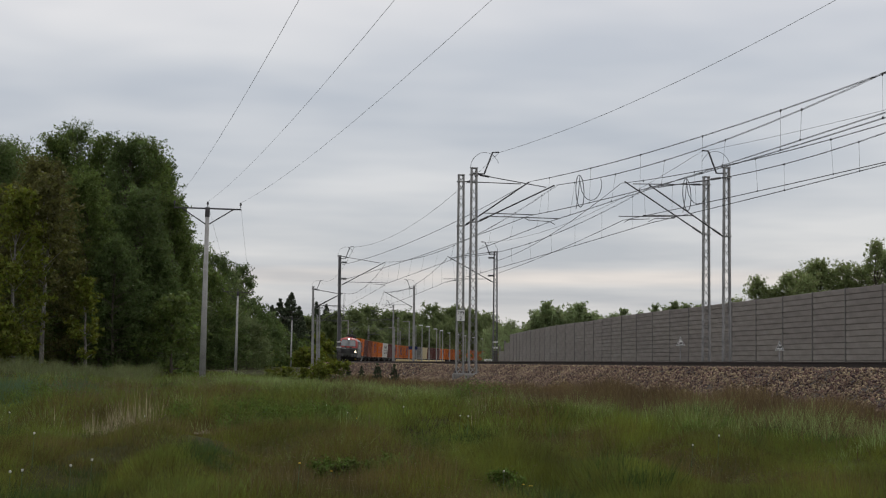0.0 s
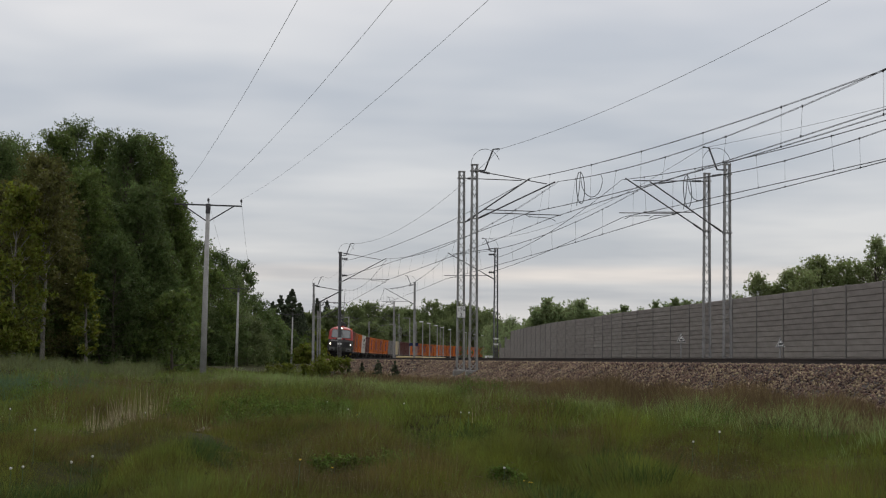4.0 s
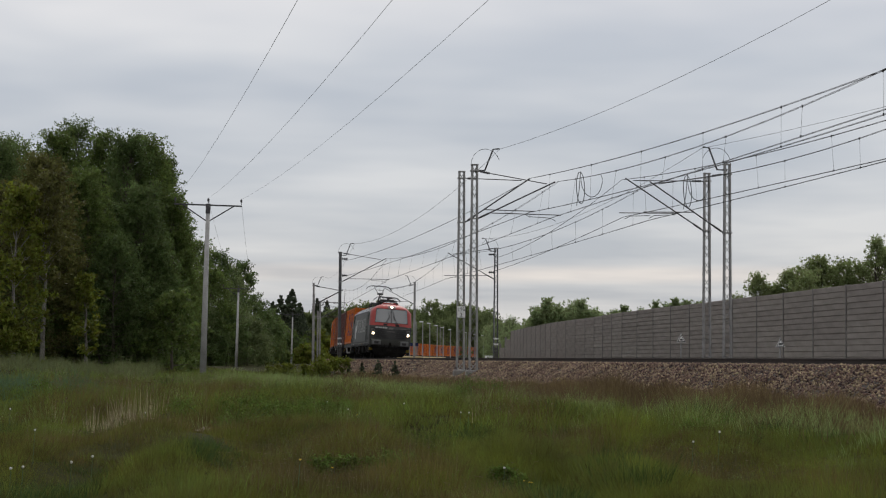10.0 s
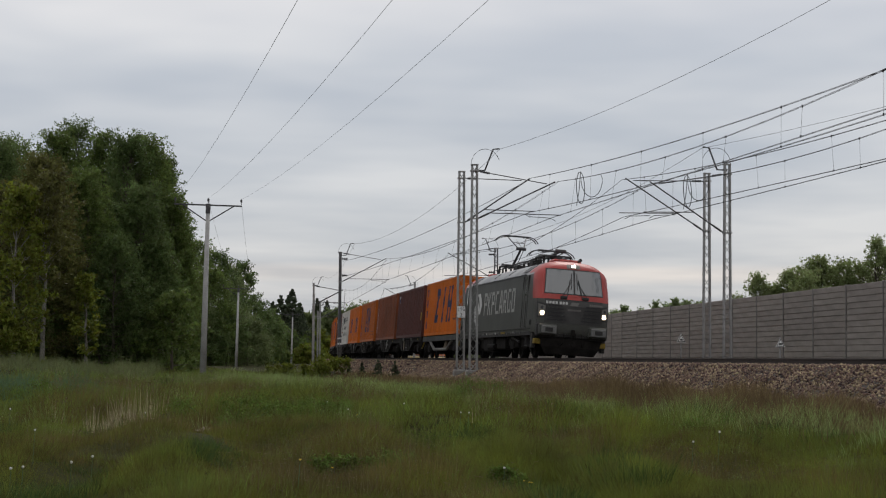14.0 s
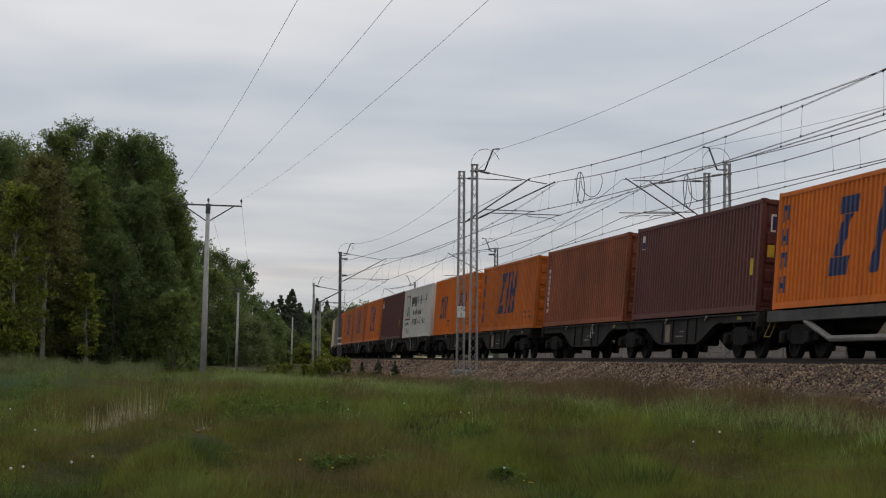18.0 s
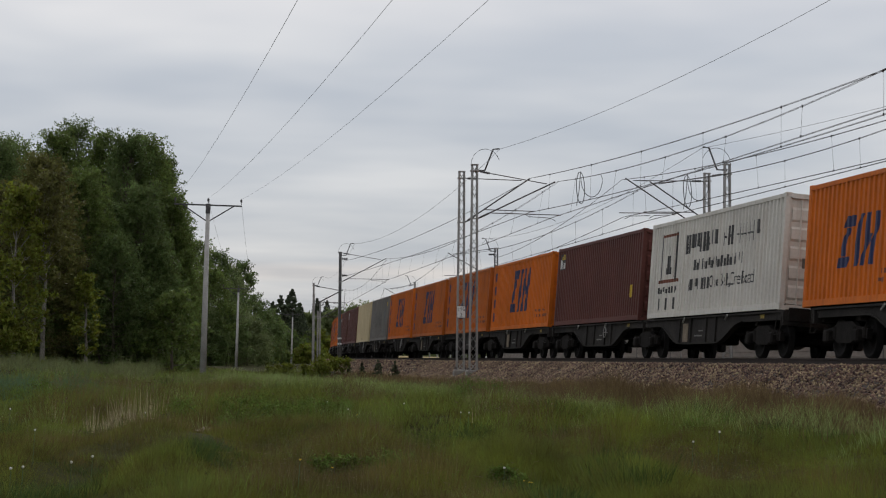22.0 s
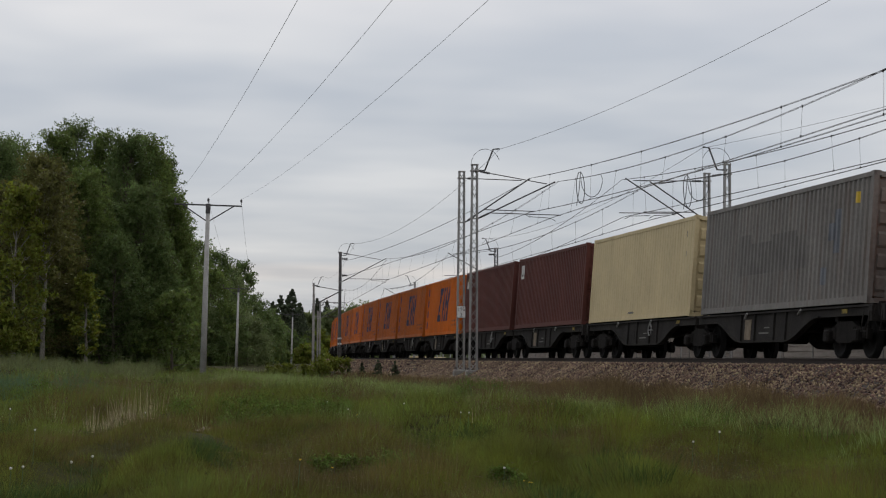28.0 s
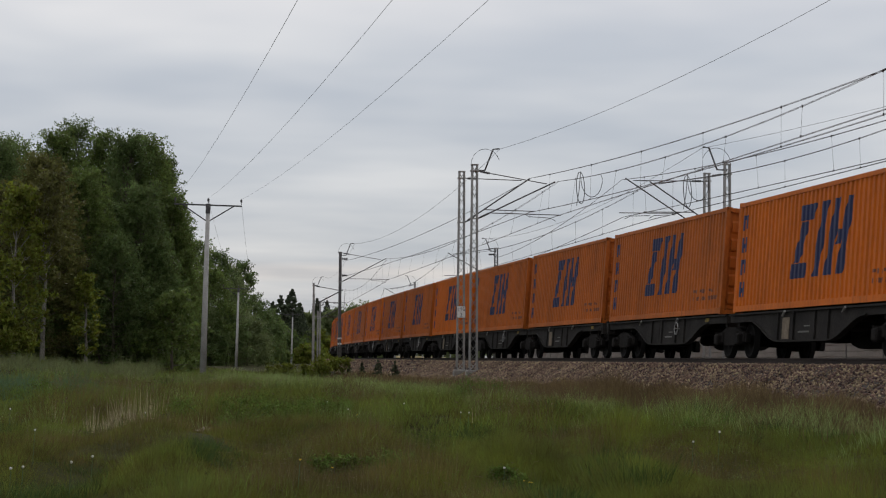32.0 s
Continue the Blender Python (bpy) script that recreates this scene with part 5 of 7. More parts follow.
            face("number_mark", [(y1, 2.10), (y1 + 0.06, 2.10), (y1 + 0.06, 2.18), (y1, 2.18)], M_LOGO_GREY, 0.019, "", None, 2, 1)
        face("nose_emblem", [(-0.17, 2.06), (0.13, 2.06), (0.20, 2.20), (-0.10, 2.20)], M_LOGO_GREY, 0.019, "faded grey emblem", None, 3, 1)
        face("maker_plate", [(-0.26, 1.86), (0.26, 1.86), (0.26, 1.93), (-0.26, 1.93)], M_LOGO_GREY, 0.019, "", None, 4, 1)
        for sy in (-1, 1):
            q = [(sy * 1.09, 1.55), (sy * 1.40, 1.55), (sy * 1.42, 2.16), (sy * 1.06, 2.06)]
            hb = face("headlight_housing", q if sy > 0 else [q[1], q[0], q[3], q[2]], M_BLACK, 0.024, "black headlight housing", None, 5, 2)
            q = [(sy * 1.13, 1.60), (sy * 1.36, 1.60), (sy * 1.37, 2.08), (sy * 1.11, 2.01)]
            face("headlight_cover", q if sy > 0 else [q[1], q[0], q[3], q[2]], M_LOGO_GREY, 0.030, "grey headlight reflector", hb, 5, 2)
            xx = front_x(sy * 1.22, 1.72)
            part("headlight", rod(bmesh.new(), (s * (xx - 0.05), sy * 1.22, 1.72), (s * (xx + 0.06), sy * 1.22, 1.72), 0.082, n=16), M_LAMP if s > 0 else M_DARK_GLASS, hb)
            xx = front_x(sy * 1.23, 1.93)
            part("marker_light", rod(bmesh.new(), (s * (xx - 0.05), sy * 1.23, 1.93), (s * (xx + 0.05), sy * 1.23, 1.93), 0.066, n=14), M_DARK_GLASS, hb)
        plate = face("top_light_plate", [(-0.27, 3.535), (0.27, 3.535), (0.25, 3.70), (-0.25, 3.70)], M_LOGO_GREY, 0.020, "grey plate round the top headlight", None, 3, 2)
        part("top_light", rod(bmesh.new(), (s * (nose_x(3.62) - 0.08), 0, 3.62), (s * (nose_x(3.62) + 0.05), 0, 3.62), 0.078, n=16), M_LAMP_TOP if s > 0 else M_DARK_GLASS, plate, "lit headlight over the windscreen" if s > 0 else "")
        part("antenna", rod(bmesh.new(), (s * 7.9, -0.45, 3.80), (s * 7.85, -0.45, 4.02), 0.015, n=5), M_BLACK, L)
        part("horn", rod(bmesh.new(), (s * 7.5, 0.4, 3.9), (s * 7.95, 0.4, 3.94), 0.03, 0.07, 8), M_BLACK, L)
        # buffer beam, crash housings and plough
        part("buffer_beam", boxed(*sorted((s * 8.72, s * 9.16)), -1.40, 1.40, 0.80, 1.34, 0.06), M_LOCO_LOW, L)
        for sy in (-1, 1):
            part("buffer_housing", boxed(*sorted((s * 9.10, s * 9.30)), sy * 0.98 - 0.36, sy * 0.98 + 0.36, 0.88, 1.30, 0.05), M_LOCO, L, "dark grey crash buffer housing")
            bf = bmesh.new()
            rod(bf, (s * 9.20, sy * 0.98, 1.08), (s * 9.42, sy * 0.98, 1.08), 0.12, n=12)
            box(bf, *sorted((s * 9.42, s * 9.49)), sy * 0.98 - 0.30, sy * 0.98 + 0.30, 0.93, 1.24, 0.03)
            buf = part("buffer", bf, M_BUFFER_PALE, L, "dusty pale grey oval buffer plate")
            part("grease_patch", boxed(*sorted((s * 9.491, s * 9.496)), sy * 0.98 - 0.15, sy * 0.98 + 0.15, 1.0, 1.16), M_LOCO_LOW, buf)
            part("corner_step", boxed(*sorted((s * 8.62, s * 8.90)), *sorted((sy * 1.16, sy * 1.42)), 0.52, 0.72, 0.02), M_YELLOW_DULL, L, "yellow-marked corner step")
            part("rail_step", boxed(*sorted((s * 8.3, s * 8.62)), *sorted((sy * 1.3, sy * 1.46)), 0.35, 0.95, 0.02), M_LOCO_LOW, L)
            part("step_tread", boxed(*sorted((s * 7.2, s * 7.7)), *sorted((sy * 1.2, sy * 1.46)), 0.42, 0.47), M_LOCO_LOW, L)
            part("step_hanger", boxed(*sorted((s * 7.2, s * 7.26)), *sorted((sy * 1.3, sy * 1.44)), 0.42, 0.95), M_LOCO_LOW, L)
            hose = tube(bmesh.new(), [(s * 9.15, sy * 0.35, 1.0), (s * 9.32, sy * 0.36, 0.92), (s * 9.34, sy * 0.38, 0.62), (s * 9.2, sy * 0.42, 0.5), (s * 9.08, sy * 0.45, 0.6)], 0.024, 6)
            part("brake_hose", hose, M_BOGIE, L)
            # cab door, its slit window and handrails
            d = part("cab_door", boxed(*sorted((s * 6.72, s * 7.34)), *sorted((sy * 1.488, sy * 1.500)), 1.15, 3.2, 0.006), M_LOCO, L)
            part("door_window", prism(bmesh.new(), [(s * 6.92, 2.42), (s * 7.14, 2.42), (s * 7.16, 2.5), (s * 7.16, 3.08), (s * 7.12, 3.14), (s * 6.94, 3.14), (s * 6.90, 3.08), (s * 6.90, 2.5)], "y", *sorted((sy * 1.46, sy * 1.504))), M_DARK_GLASS, d, "dark slit window of the cab door")
            for hx in (6.66, 7.40):
                part("door_joint", boxed(*sorted((s * hx - 0.012, s * hx + 0.012)), *sorted((sy * 1.45, sy * 1.496)), 1.12, 3.22), M_LOCO_LOW, d)
                part("handrail", rod(bmesh.new(), (s * hx, sy * 1.55, 1.15), (s * hx, sy * 1.55, 2.2), 0.014, n=5), M_LOCO_LOW, d)
            part("lamp_bracket", boxed(*sorted((s * 8.16, s * 8.30)), *sorted((sy * 1.488, sy * 1.53)), 1.25, 1.45, 0.01), M_BLACK, L)
        part("plough", loft(bmesh.new(), [[(s * x, -1.22 * k, z), (s * (x + 0.16), -0.55 * k, z), (s * (x + 0.20), 0, z), (s * (x + 0.16), 0.55 * k, z), (s * x, 1.22 * k, z), (s * (x - 0.35), 0, z)] for z, x, k in ((0.16, 8.86, 0.80), (0.45, 8.98, 0.95), (0.78, 8.98, 1.0))]), M_BOGIE, L, "dark track clearing plough")
        part("coupling_hook", boxed(*sorted((s * 9.1, s * 9.44)), -0.06, 0.06, 0.88, 1.14, 0.02), M_BOGIE, L)
        part("coupling_link", tube(bmesh.new(), [(s * 9.40, -0.08, 1.0), (s * 9.42, -0.08, 0.55), (s * 9.42, 0.08, 0.55), (s * 9.40, 0.08, 1.0)], 0.025, 6), M_BOGIE, L)
    # sides: skirt, gutter, sloping roof grilles, marks
    for sy in (-1, 1):
        q = 1 if sy < 0 else -1
        part("skirt", boxed(-8.35, 8.35, *sorted((sy * 1.42, sy * 1.475)), 0.84, 1.10, 0.01), M_LOCO_LOW, L)
        part("sill_rail", boxed(-8.3, 8.3, *sorted((sy * 1.47, sy * 1.505)), 1.085, 1.125), M_LOCO_LOW, L)
        part("roof_gutter", boxed(-6.6, 6.6, *sorted((sy * 1.40, sy * 1.462)), 3.235, 3.285), M_BLACK, L)
        for x in np.arange(-6.2, 6.3, 0.62):
            part("gutter_clip", boxed(x - 0.09, x + 0.09, *sorted((sy * 1.40, sy * 1.452)), 3.285, 3.305), M_LOCO_LOW, L)
        for x0, x1 in ((-6.7, -5.5), (5.5, 6.7)):
            part("roof_side_grille", loft(bmesh.new(), [[(x, sy * (half_width(z) + 0.045), z) for x, z in ((x0, 3.40), (x1, 3.40), (x1, 3.70), (x0, 3.70))], [(x, sy * (half_width(z) - 0.05), z) for x, z in ((x0, 3.40), (x1, 3.40), (x1, 3.70), (x0, 3.70))]]), M_BLACK, L, "dark grille set in the sloping roof edge")
        for x in (-5.5, -1.2, 2.2, 5.5):
            part("roof_seam", loft(bmesh.new(), [[(xx, sy * (half_width(z) + d), z) for xx, z in ((x - 0.015, 3.44), (x + 0.015, 3.44), (x + 0.015, 3.67), (x - 0.015, 3.67))] for d in (0.035, -0.03)]), M_LOCO_LOW, L)
        for x in (-6.3, 6.3):
            part("panel_seam", boxed(x - 0.012, x + 0.012, *sorted((sy * 1.46, sy * 1.496)), 1.14, 3.2), M_LOCO_LOW, L)
        yy = sorted((sy * 1.492, sy * 1.500))
        em = bmesh.new()
        for poly in ([(-5.55, 2.75), (-4.95, 2.78), (-4.55, 2.25), (-4.85, 1.85), (-5.1, 1.85), (-4.98, 2.25), (-5.2, 2.62)], [(-5.55, 1.35), (-5.0, 1.35), (-5.35, 1.6), (-5.55, 2.1), (-5.42, 2.35), (-5.75, 2.35), (-6.0, 2.1), (-5.85, 1.6)],
                     [(-5.38, 2.05), (-5.22, 2.4), (-5.06, 2.1), (-5.2, 1.75)]):
            prism(em, [(q * ((x + 5.3) * 1.35 - 4.02), z + 0.06) for x, z in poly], "y", *yy)
        part("emblem", em, M_LOGO_WHITE, L, "white emblem of curved shapes")
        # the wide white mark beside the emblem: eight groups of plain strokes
        T = 0.135
        w = 0.68
        stem = [[(0, 0), (T, 0), (T, 0.98), (0, 0.98)]]
        cap_block = [[(T + 0.03, 0.84), (w - 0.12, 0.84), (w - 0.06, 0.98), (T + 0.03, 0.98)], [(w - 0.14, 0.55), (w, 0.60), (w, 0.90), (w - 0.14, 0.83)], [(T + 0.03, 0.42), (w - 0.08, 0.42), (w - 0.12, 0.55), (T + 0.03, 0.55)]]
        rays = [[(T + 0.03, 0.47), (T + 0.16, 0.47), (w, 0.98), (w - 0.17, 0.98)], [(T + 0.16, 0.44), (T + 0.03, 0.44), (w - 0.13, 0), (w + 0.03, 0)]]
        hoop = [[(0.14, 0.85), (w, 0.85), (w, 0.98), (0.10, 0.98)], [(0, 0.12), (T, 0.16), (T, 0.82), (0, 0.88)], [(0.10, 0), (w, 0), (w, 0.13), (0.14, 0.13)]]
        tent = [[(-0.02, 0), (T, 0), (0.40, 0.98), (0.24, 0.98)], [(w - 0.07, 0), (w + 0.08, 0), (0.52, 0.98), (0.41, 0.94)], [(0.24, 0.22), (0.54, 0.22), (0.50, 0.35), (0.28, 0.35)]]
        groups = [stem + cap_block, stem + rays, stem + cap_block, hoop, tent, stem + cap_block + [[(0.30, 0.40), (0.44, 0.40), (w + 0.02, 0), (w - 0.15, 0)]], hoop + [[(w - 0.13, 0.15), (w, 0.15), (w, 0.50), (w - 0.13, 0.50)]], hoop + [[(w - 0.13, 0.15), (w, 0.10), (w, 0.90), (w - 0.13, 0.83)]]]
        for k, polys in enumerate(groups):
            lm = bmesh.new()
            for poly in polys:
                prism(lm, [(q * (-2.42 + k * 0.925 + x), 1.83 + z) for x, z in poly], "y", *yy)
            part("white_mark", lm, M_LOGO_PALE, L)
        for x, ww, m in ((-6.0, 0.55, M_LOGO_PALE), (-4.2, 0.25, M_LOGO_GREY), (-2.6, 0.5, M_LOGO_GREY), (-1.5, 0.25, M_LOGO_PALE), (-0.9, 1.1, M_LOGO_GREY), (0.6, 0.3, M_LOGO_PALE), (2.0, 0.9, M_YELLOW_DULL), (4.2, 0.25, M_LOGO_GREY), (4.7, 0.14, M_LOGO_PALE)):
            part("small_marking", boxed(*sorted((q * x, q * (x + ww))), *sorted((sy * 1.476, sy * 1.482)), 0.95, 1.03), m, L)
        for x in (-5.2, -3.4, -1.9, 1.7, 3.4, 5.2, 6.2):
            part("jacking_socket", boxed(x - 0.09, x + 0.09, *sorted((sy * 1.47, sy * 1.49)), 0.90, 1.06, 0.01), M_BLACK, L)
        part("equipment_box", boxed(-2.5, -0.2, *sorted((sy * 0.9, sy * 1.36)), 0.24, 0.9, 0.04), M_BOGIE, L)
        part("equipment_box", boxed(0.1, 2.3, *sorted((sy * 0.9, sy * 1.30)), 0.34, 0.9, 0.04), M_BOGIE, L)
        part("air_tank", rod(bmesh.new(), (-1.2, sy * 1.34, 0.44), (0.4, sy * 1.34, 0.44), 0.13, n=10), M_BOGIE, L)
        for x in (-3.1, 3.1, -6.7, 6.7):
            part("sand_pipe", rod(bmesh.new(), (x, sy * 1.3, 0.9), (x + 0.25, sy * 1.1, 0.2), 0.025, n=5), M_LOCO_LOW, L)
    part("underframe", boxed(-8.7, 8.7, -1.25, 1.25, 0.78, 0.98), M_LOCO_LOW, L)
    for x in (-4.75, 4.75):
        make_bogie(L, x, 2.6, 0.6)
        for sy in (-1, 1):
            part("bogie_frame", prism(bmesh.new(), [(x - 2.3, 0.62), (x - 2.2, 0.84), (x + 2.2, 0.84), (x + 2.3, 0.62), (x + 1.7, 0.34), (x + 0.6, 0.44), (x - 0.6, 0.44), (x - 1.7, 0.34)], "y", *sorted((sy * 1.08, sy * 1.2))), M_BOGIE, L)
            part("damper", rod(bmesh.new(), (x - 0.9, sy * 1.30, 0.80), (x + 0.6, sy * 1.30, 0.62), 0.05, n=8), M_LOCO_LOW, L)
            for k in (-0.35, 0.0, 0.35):
                part("flexicoil_spring", rod(bmesh.new(), (x + k, sy * 1.25, 0.42), (x + k, sy * 1.25, 0.82), 0.10, n=9), M_BOGIE, L)
    # roof gear
    part("roof_walkway", boxed(-6.2, 6.2, -0.5, 0.5, 3.82, 3.87, 0.02), M_LOCO_LOW, L)
    for x in (-6.9, 6.9):
        part("air_unit", boxed(x - 0.55, x + 0.55, -0.55, 0.55, 3.82, 3.96, 0.05), M_RED, L, "red-painted roof housing over the cab")

    def roof_insulator(x, y, z0, z1):
        n = 7
        prof = [(z0 + (z1 - z0) * k / n, 0.058 if k % 2 else 0.036) for k in range(n + 1)]
        part("roof_insulator", loft(bmesh.new(), [[(x + r * math.cos(i * math.pi / 4), y + r * math.sin(i * math.pi / 4), z) for i in range(8)] for z, r in prof]), M_LOCO_LOW, L)

    for x in (-5.6, -4.4, -2.4, -0.6, 0.6, 1.6, 3.0, 5.7):
        for y in (-0.42, 0.42):
            roof_insulator(x, y, 3.86, 4.08)
    for x, y, wx, wy, hz in ((1.1, 0.0, 0.45, 0.22, 0.26), (2.3, -0.25, 0.32, 0.2, 0.36), (0.0, 0.25, 0.3, 0.2, 0.30), (-1.5, -0.2, 0.45, 0.2, 0.24)):
        part("roof_switch", boxed(x - wx, x + wx, y - wy, y + wy, 3.86, 3.88 + hz, 0.04), M_LOCO_LOW, L)
    for y, dz in ((-0.42, 0.0), (0.42, 0.03), (0.05, 0.1)):
        part("roof_busbar", tube(bmesh.new(), [(-5.6, y, 4.10 + dz), (-4.4, y, 4.11 + dz), (-2.4, y * 0.7, 4.15 + dz), (-0.6, y, 4.10 + dz), (0.6, y * 0.6, 4.17 + dz), (1.6, y, 4.10 + dz), (3.0, y, 4.13 + dz), (5.7, y, 4.10 + dz)], 0.022, 5), M_DARKSTEEL, L)
    for x0, x1 in ((1.6, 2.5), (-0.6, 0.3), (-2.4, -1.4)):
        part("disconnector_blade", rod(bmesh.new(), (x0, -0.42, 4.17), (x1, 0.1, 4.34), 0.03, n=6), M_DARKSTEEL, L)

    def pantograph(x, up):
        p = part("pantograph", tube(bmesh.new(), [(x - 0.85, -0.55, 4.20), (x + 0.85, -0.55, 4.20), (x + 0.85, 0.55, 4.20), (x - 0.85, 0.55, 4.20), (x - 0.85, -0.55, 4.20)], 0.04, 6), M_DARKSTEEL, L, "dark pantograph pressed up to the wire" if up else "dark pantograph folded down")
        for sy in (-1, 1):
            for dx in (-0.8, 0.8):
                roof_insulator(x + dx, sy * 0.55, 3.8, 4.18)
        part("base_beam", boxed(x - 0.75, x - 0.45, -0.5, 0.5, 4.18, 4.32, 0.02), M_DARKSTEEL, p)
        knee = Vector((x + 1.15, 0, 4.95)) if up else Vector((x + 1.35, 0, 4.38))
        head = Vector((x - 0.15, 0, 5.52)) if up else Vector((x - 0.5, 0, 4.42))
        part("lower_arm", rod(bmesh.new(), (x - 0.6, 0, 4.26), knee, 0.065, 0.05, 8), M_DARKSTEEL, p)
        part("control_rod", rod(bmesh.new(), (x - 0.2, 0.1, 4.24), knee + Vector((0.12, 0.08, -0.1)), 0.018, n=6), M_DARKSTEEL, p)
        part("knee_joint", rod(bmesh.new(), knee + Vector((0, -0.22, 0)), knee + Vector((0, 0.22, 0)), 0.075, n=9), M_DARKSTEEL, p)
        ua = bmesh.new()
        for sy in (-1, 1):
            rod(ua, knee + Vector((0, sy * 0.12, 0)), head + Vector((0.12, sy * 0.40, -0.02)), 0.03, 0.022, 6)
        rod(ua, knee.lerp(head, 0.55) + Vector((0, -0.27, 0)), knee.lerp(head, 0.55) + Vector((0, 0.27, 0)), 0.018, n=5)
        rod(ua, knee + Vector((0.05, 0, 0.06)), head + Vector((-0.05, 0, -0.06)), 0.012, n=5)
        part("upper_arm", ua, M_DARKSTEEL, p)
        hd = bmesh.new()
        for dx in (-0.22, 0.22):
            tube(hd, [head + Vector((dx, y, z)) for y, z in ((-0.97, -0.20), (-0.88, -0.08), (-0.74, 0.02), (-0.55, 0.07), (0.55, 0.07), (0.74, 0.02), (0.88, -0.08), (0.97, -0.20))], 0.024, 6)
        for y in (-0.5, -0.35, 0.35, 0.5):
            rod(hd, head + Vector((-0.26, y, 0.03)), head + Vector((0.26, y, 0.03)), 0.02, n=5)
        part("collector_head", hd, M_DARKSTEEL, p)

    pantograph(-3.7, True)
    pantograph(4.6, False)
    return L


# ---------- the train put together ----------
loco = make_loco()
ZMARKS = [(BIG_MARK, M_LOGO_BLUE, "big_mark"), (column_marks(0.38, 0.40, 4, 0.38, 0.40, 0.58), M_LOGO_BLUE, "column_mark"), (small_rows(9.5, 11.7, 0.42, 2), M_LOGO_DIM, "small_print")]
orange_c = make_container(M_ORANGE, "bright orange ribbed shipping container with dark blue slanted shapes", ZMARKS)
orange_old_c = make_container(M_ORANGE_OLD, "weathered dull orange ribbed shipping container with dark blue slanted shapes", ZMARKS)
maroon_c = make_container(M_MAROON, "dark maroon ribbed shipping container", [])
redbrown_c = make_container(M_REDBROWN, "rusty red-brown ribbed shipping container with a column of white marks", [(column_marks(0.35, 0.55, 8, 0.2, 0.17, 0.21), M_LOGO_WHITE, "column_mark")])
white_marks = small_rows(3.7, 6.7, 1.80, 1, 0.55, 0.4, 3, 0.10, 0.20) + small_rows(3.75, 6.6, 1.95, 1, 0.06, 0.4, 13, 0.2, 0.4) + small_rows(7.2, 10.2, 1.85, 1, 0.52, 0.4, 9, 0.10, 0.20) + small_rows(7.3, 10.1, 2.05, 1, 0.06, 0.4, 14, 0.2, 0.4)
white_marks += small_rows(4.6, 9.0, 1.30, 1, 0.30, 0.3, 4, 0.05, 0.12) + small_rows(4.1, 6.05, 0.74, 1, 0.32, 0.3, 5, 0.05, 0.12) + small_rows(1.0, 3.0, 0.74, 1, 0.19, 0.3, 6, 0.05, 0.10)
white_words = words("One Belt,One Road", 6.2, 9.95, 0.70, 1.10)
white_marks += [rect(1.05, 1.25, 0.25, 0.6), rect(1.85, 2.05, 0.25, 0.6), rect(2.65, 2.85, 0.25, 0.6), rect(1.75, 2.25, 1.3, 1.5), rect(1.85, 2.15, 1.5, 1.85), rect(1.95, 2.05, 1.85, 2.1)]
white_marks += [rect(1.12, 1.30, 1.10, 2.52), rect(2.68, 2.88, 1.10, 2.52)]
white_frame = [rect(1.15, 2.85, 2.42, 2.5), rect(1.0, 3.0, 1.05, 1.15), rect(1.4, 1.46, 1.2, 2.4), rect(2.54, 2.6, 1.2, 2.4)]
first_c = make_container(M_ORANGE, "bright orange ribbed shipping container with widely spaced dark blue shapes", [(FIRST_MARK, M_LOGO_BLUE, "big_mark"), (column_marks(0.35, 0.40, 4, 0.42, 0.42, 0.58), M_LOGO_BLUE, "column_mark"), (small_rows(10.0, 11.8, 0.72, 2), M_LOGO_DIM, "small_print"), ([rect(5.55, 5.59, 1.75, 2.7), rect(7.7, 7.74, 1.8, 2.7), rect(11.5, 11.54, 1.7, 2.7)], M_LOGO_DIM, "strap")])
white_c = make_container(M_WHITE, "white ribbed shipping container with rows of black marks", [(white_marks, M_LOGO_BLACK, "black_print"), (white_words, M_LOGO_BLACK, "black_words"), (white_frame, M_LOGO_DIM, "emblem_frame")])
grey_c = make_container(M_GREY, "weathered grey ribbed shipping container with a faded dark patch", [([rect(3.0, 8.2, 0.95, 1.75), rect(3.0, 4.0, 1.75, 2.0), rect(5.5, 7.4, 1.75, 1.9)], M_LOGO_GREY, "faded_patch")])
cream_c = make_container(M_CREAM, "plain cream-coloured shipping container with nearly smooth sides", [([rect(11.35, 11.42, 2.3, 2.5), rect(11.35, 11.42, 1.75, 1.9), rect(5.2, 5.9, 0.22, 0.28)], M_LOGO_GREY, "small_print")], depth=0.012)
half_c = make_container(M_ORANGE, "short bright orange ribbed container with dark blue shapes", [([[(x * 0.60 - 0.45, 0.80 + (z - 0.66) * 0.66) for x, z in p] for p in BIG_MARK], M_LOGO_BLUE, "big_mark"), (small_rows(4.4, 5.6, 0.42, 2), M_LOGO_DIM, "small_print")], 6.058)
pair_wagon = make_pair_wagon()
short_wagon = make_short_wagon()

REAR = {1: 32.9, 2: 46.36, 3: 59.77, 4: 73.93, 5: 89.03}
for k in range(6, 34):
    REAR[k] = 102.85 + 13.3 * (k - 6)
KIND = {1: first_c, 4: orange_old_c, 9: orange_old_c, 10: orange_old_c, 17: orange_old_c, 18: orange_old_c, 19: orange_old_c, 21: orange_old_c, 22: orange_old_c, 24: orange_old_c, 27: orange_old_c, 30: orange_old_c, 2: maroon_c, 3: redbrown_c, 6: white_c, 7: maroon_c, 12: grey_c, 13: cream_c, 14: maroon_c, 15: maroon_c}
used = set()
TRAIN = [(loco, 9.49)]           # a vehicle or its load, and how far its middle lies behind the train's front


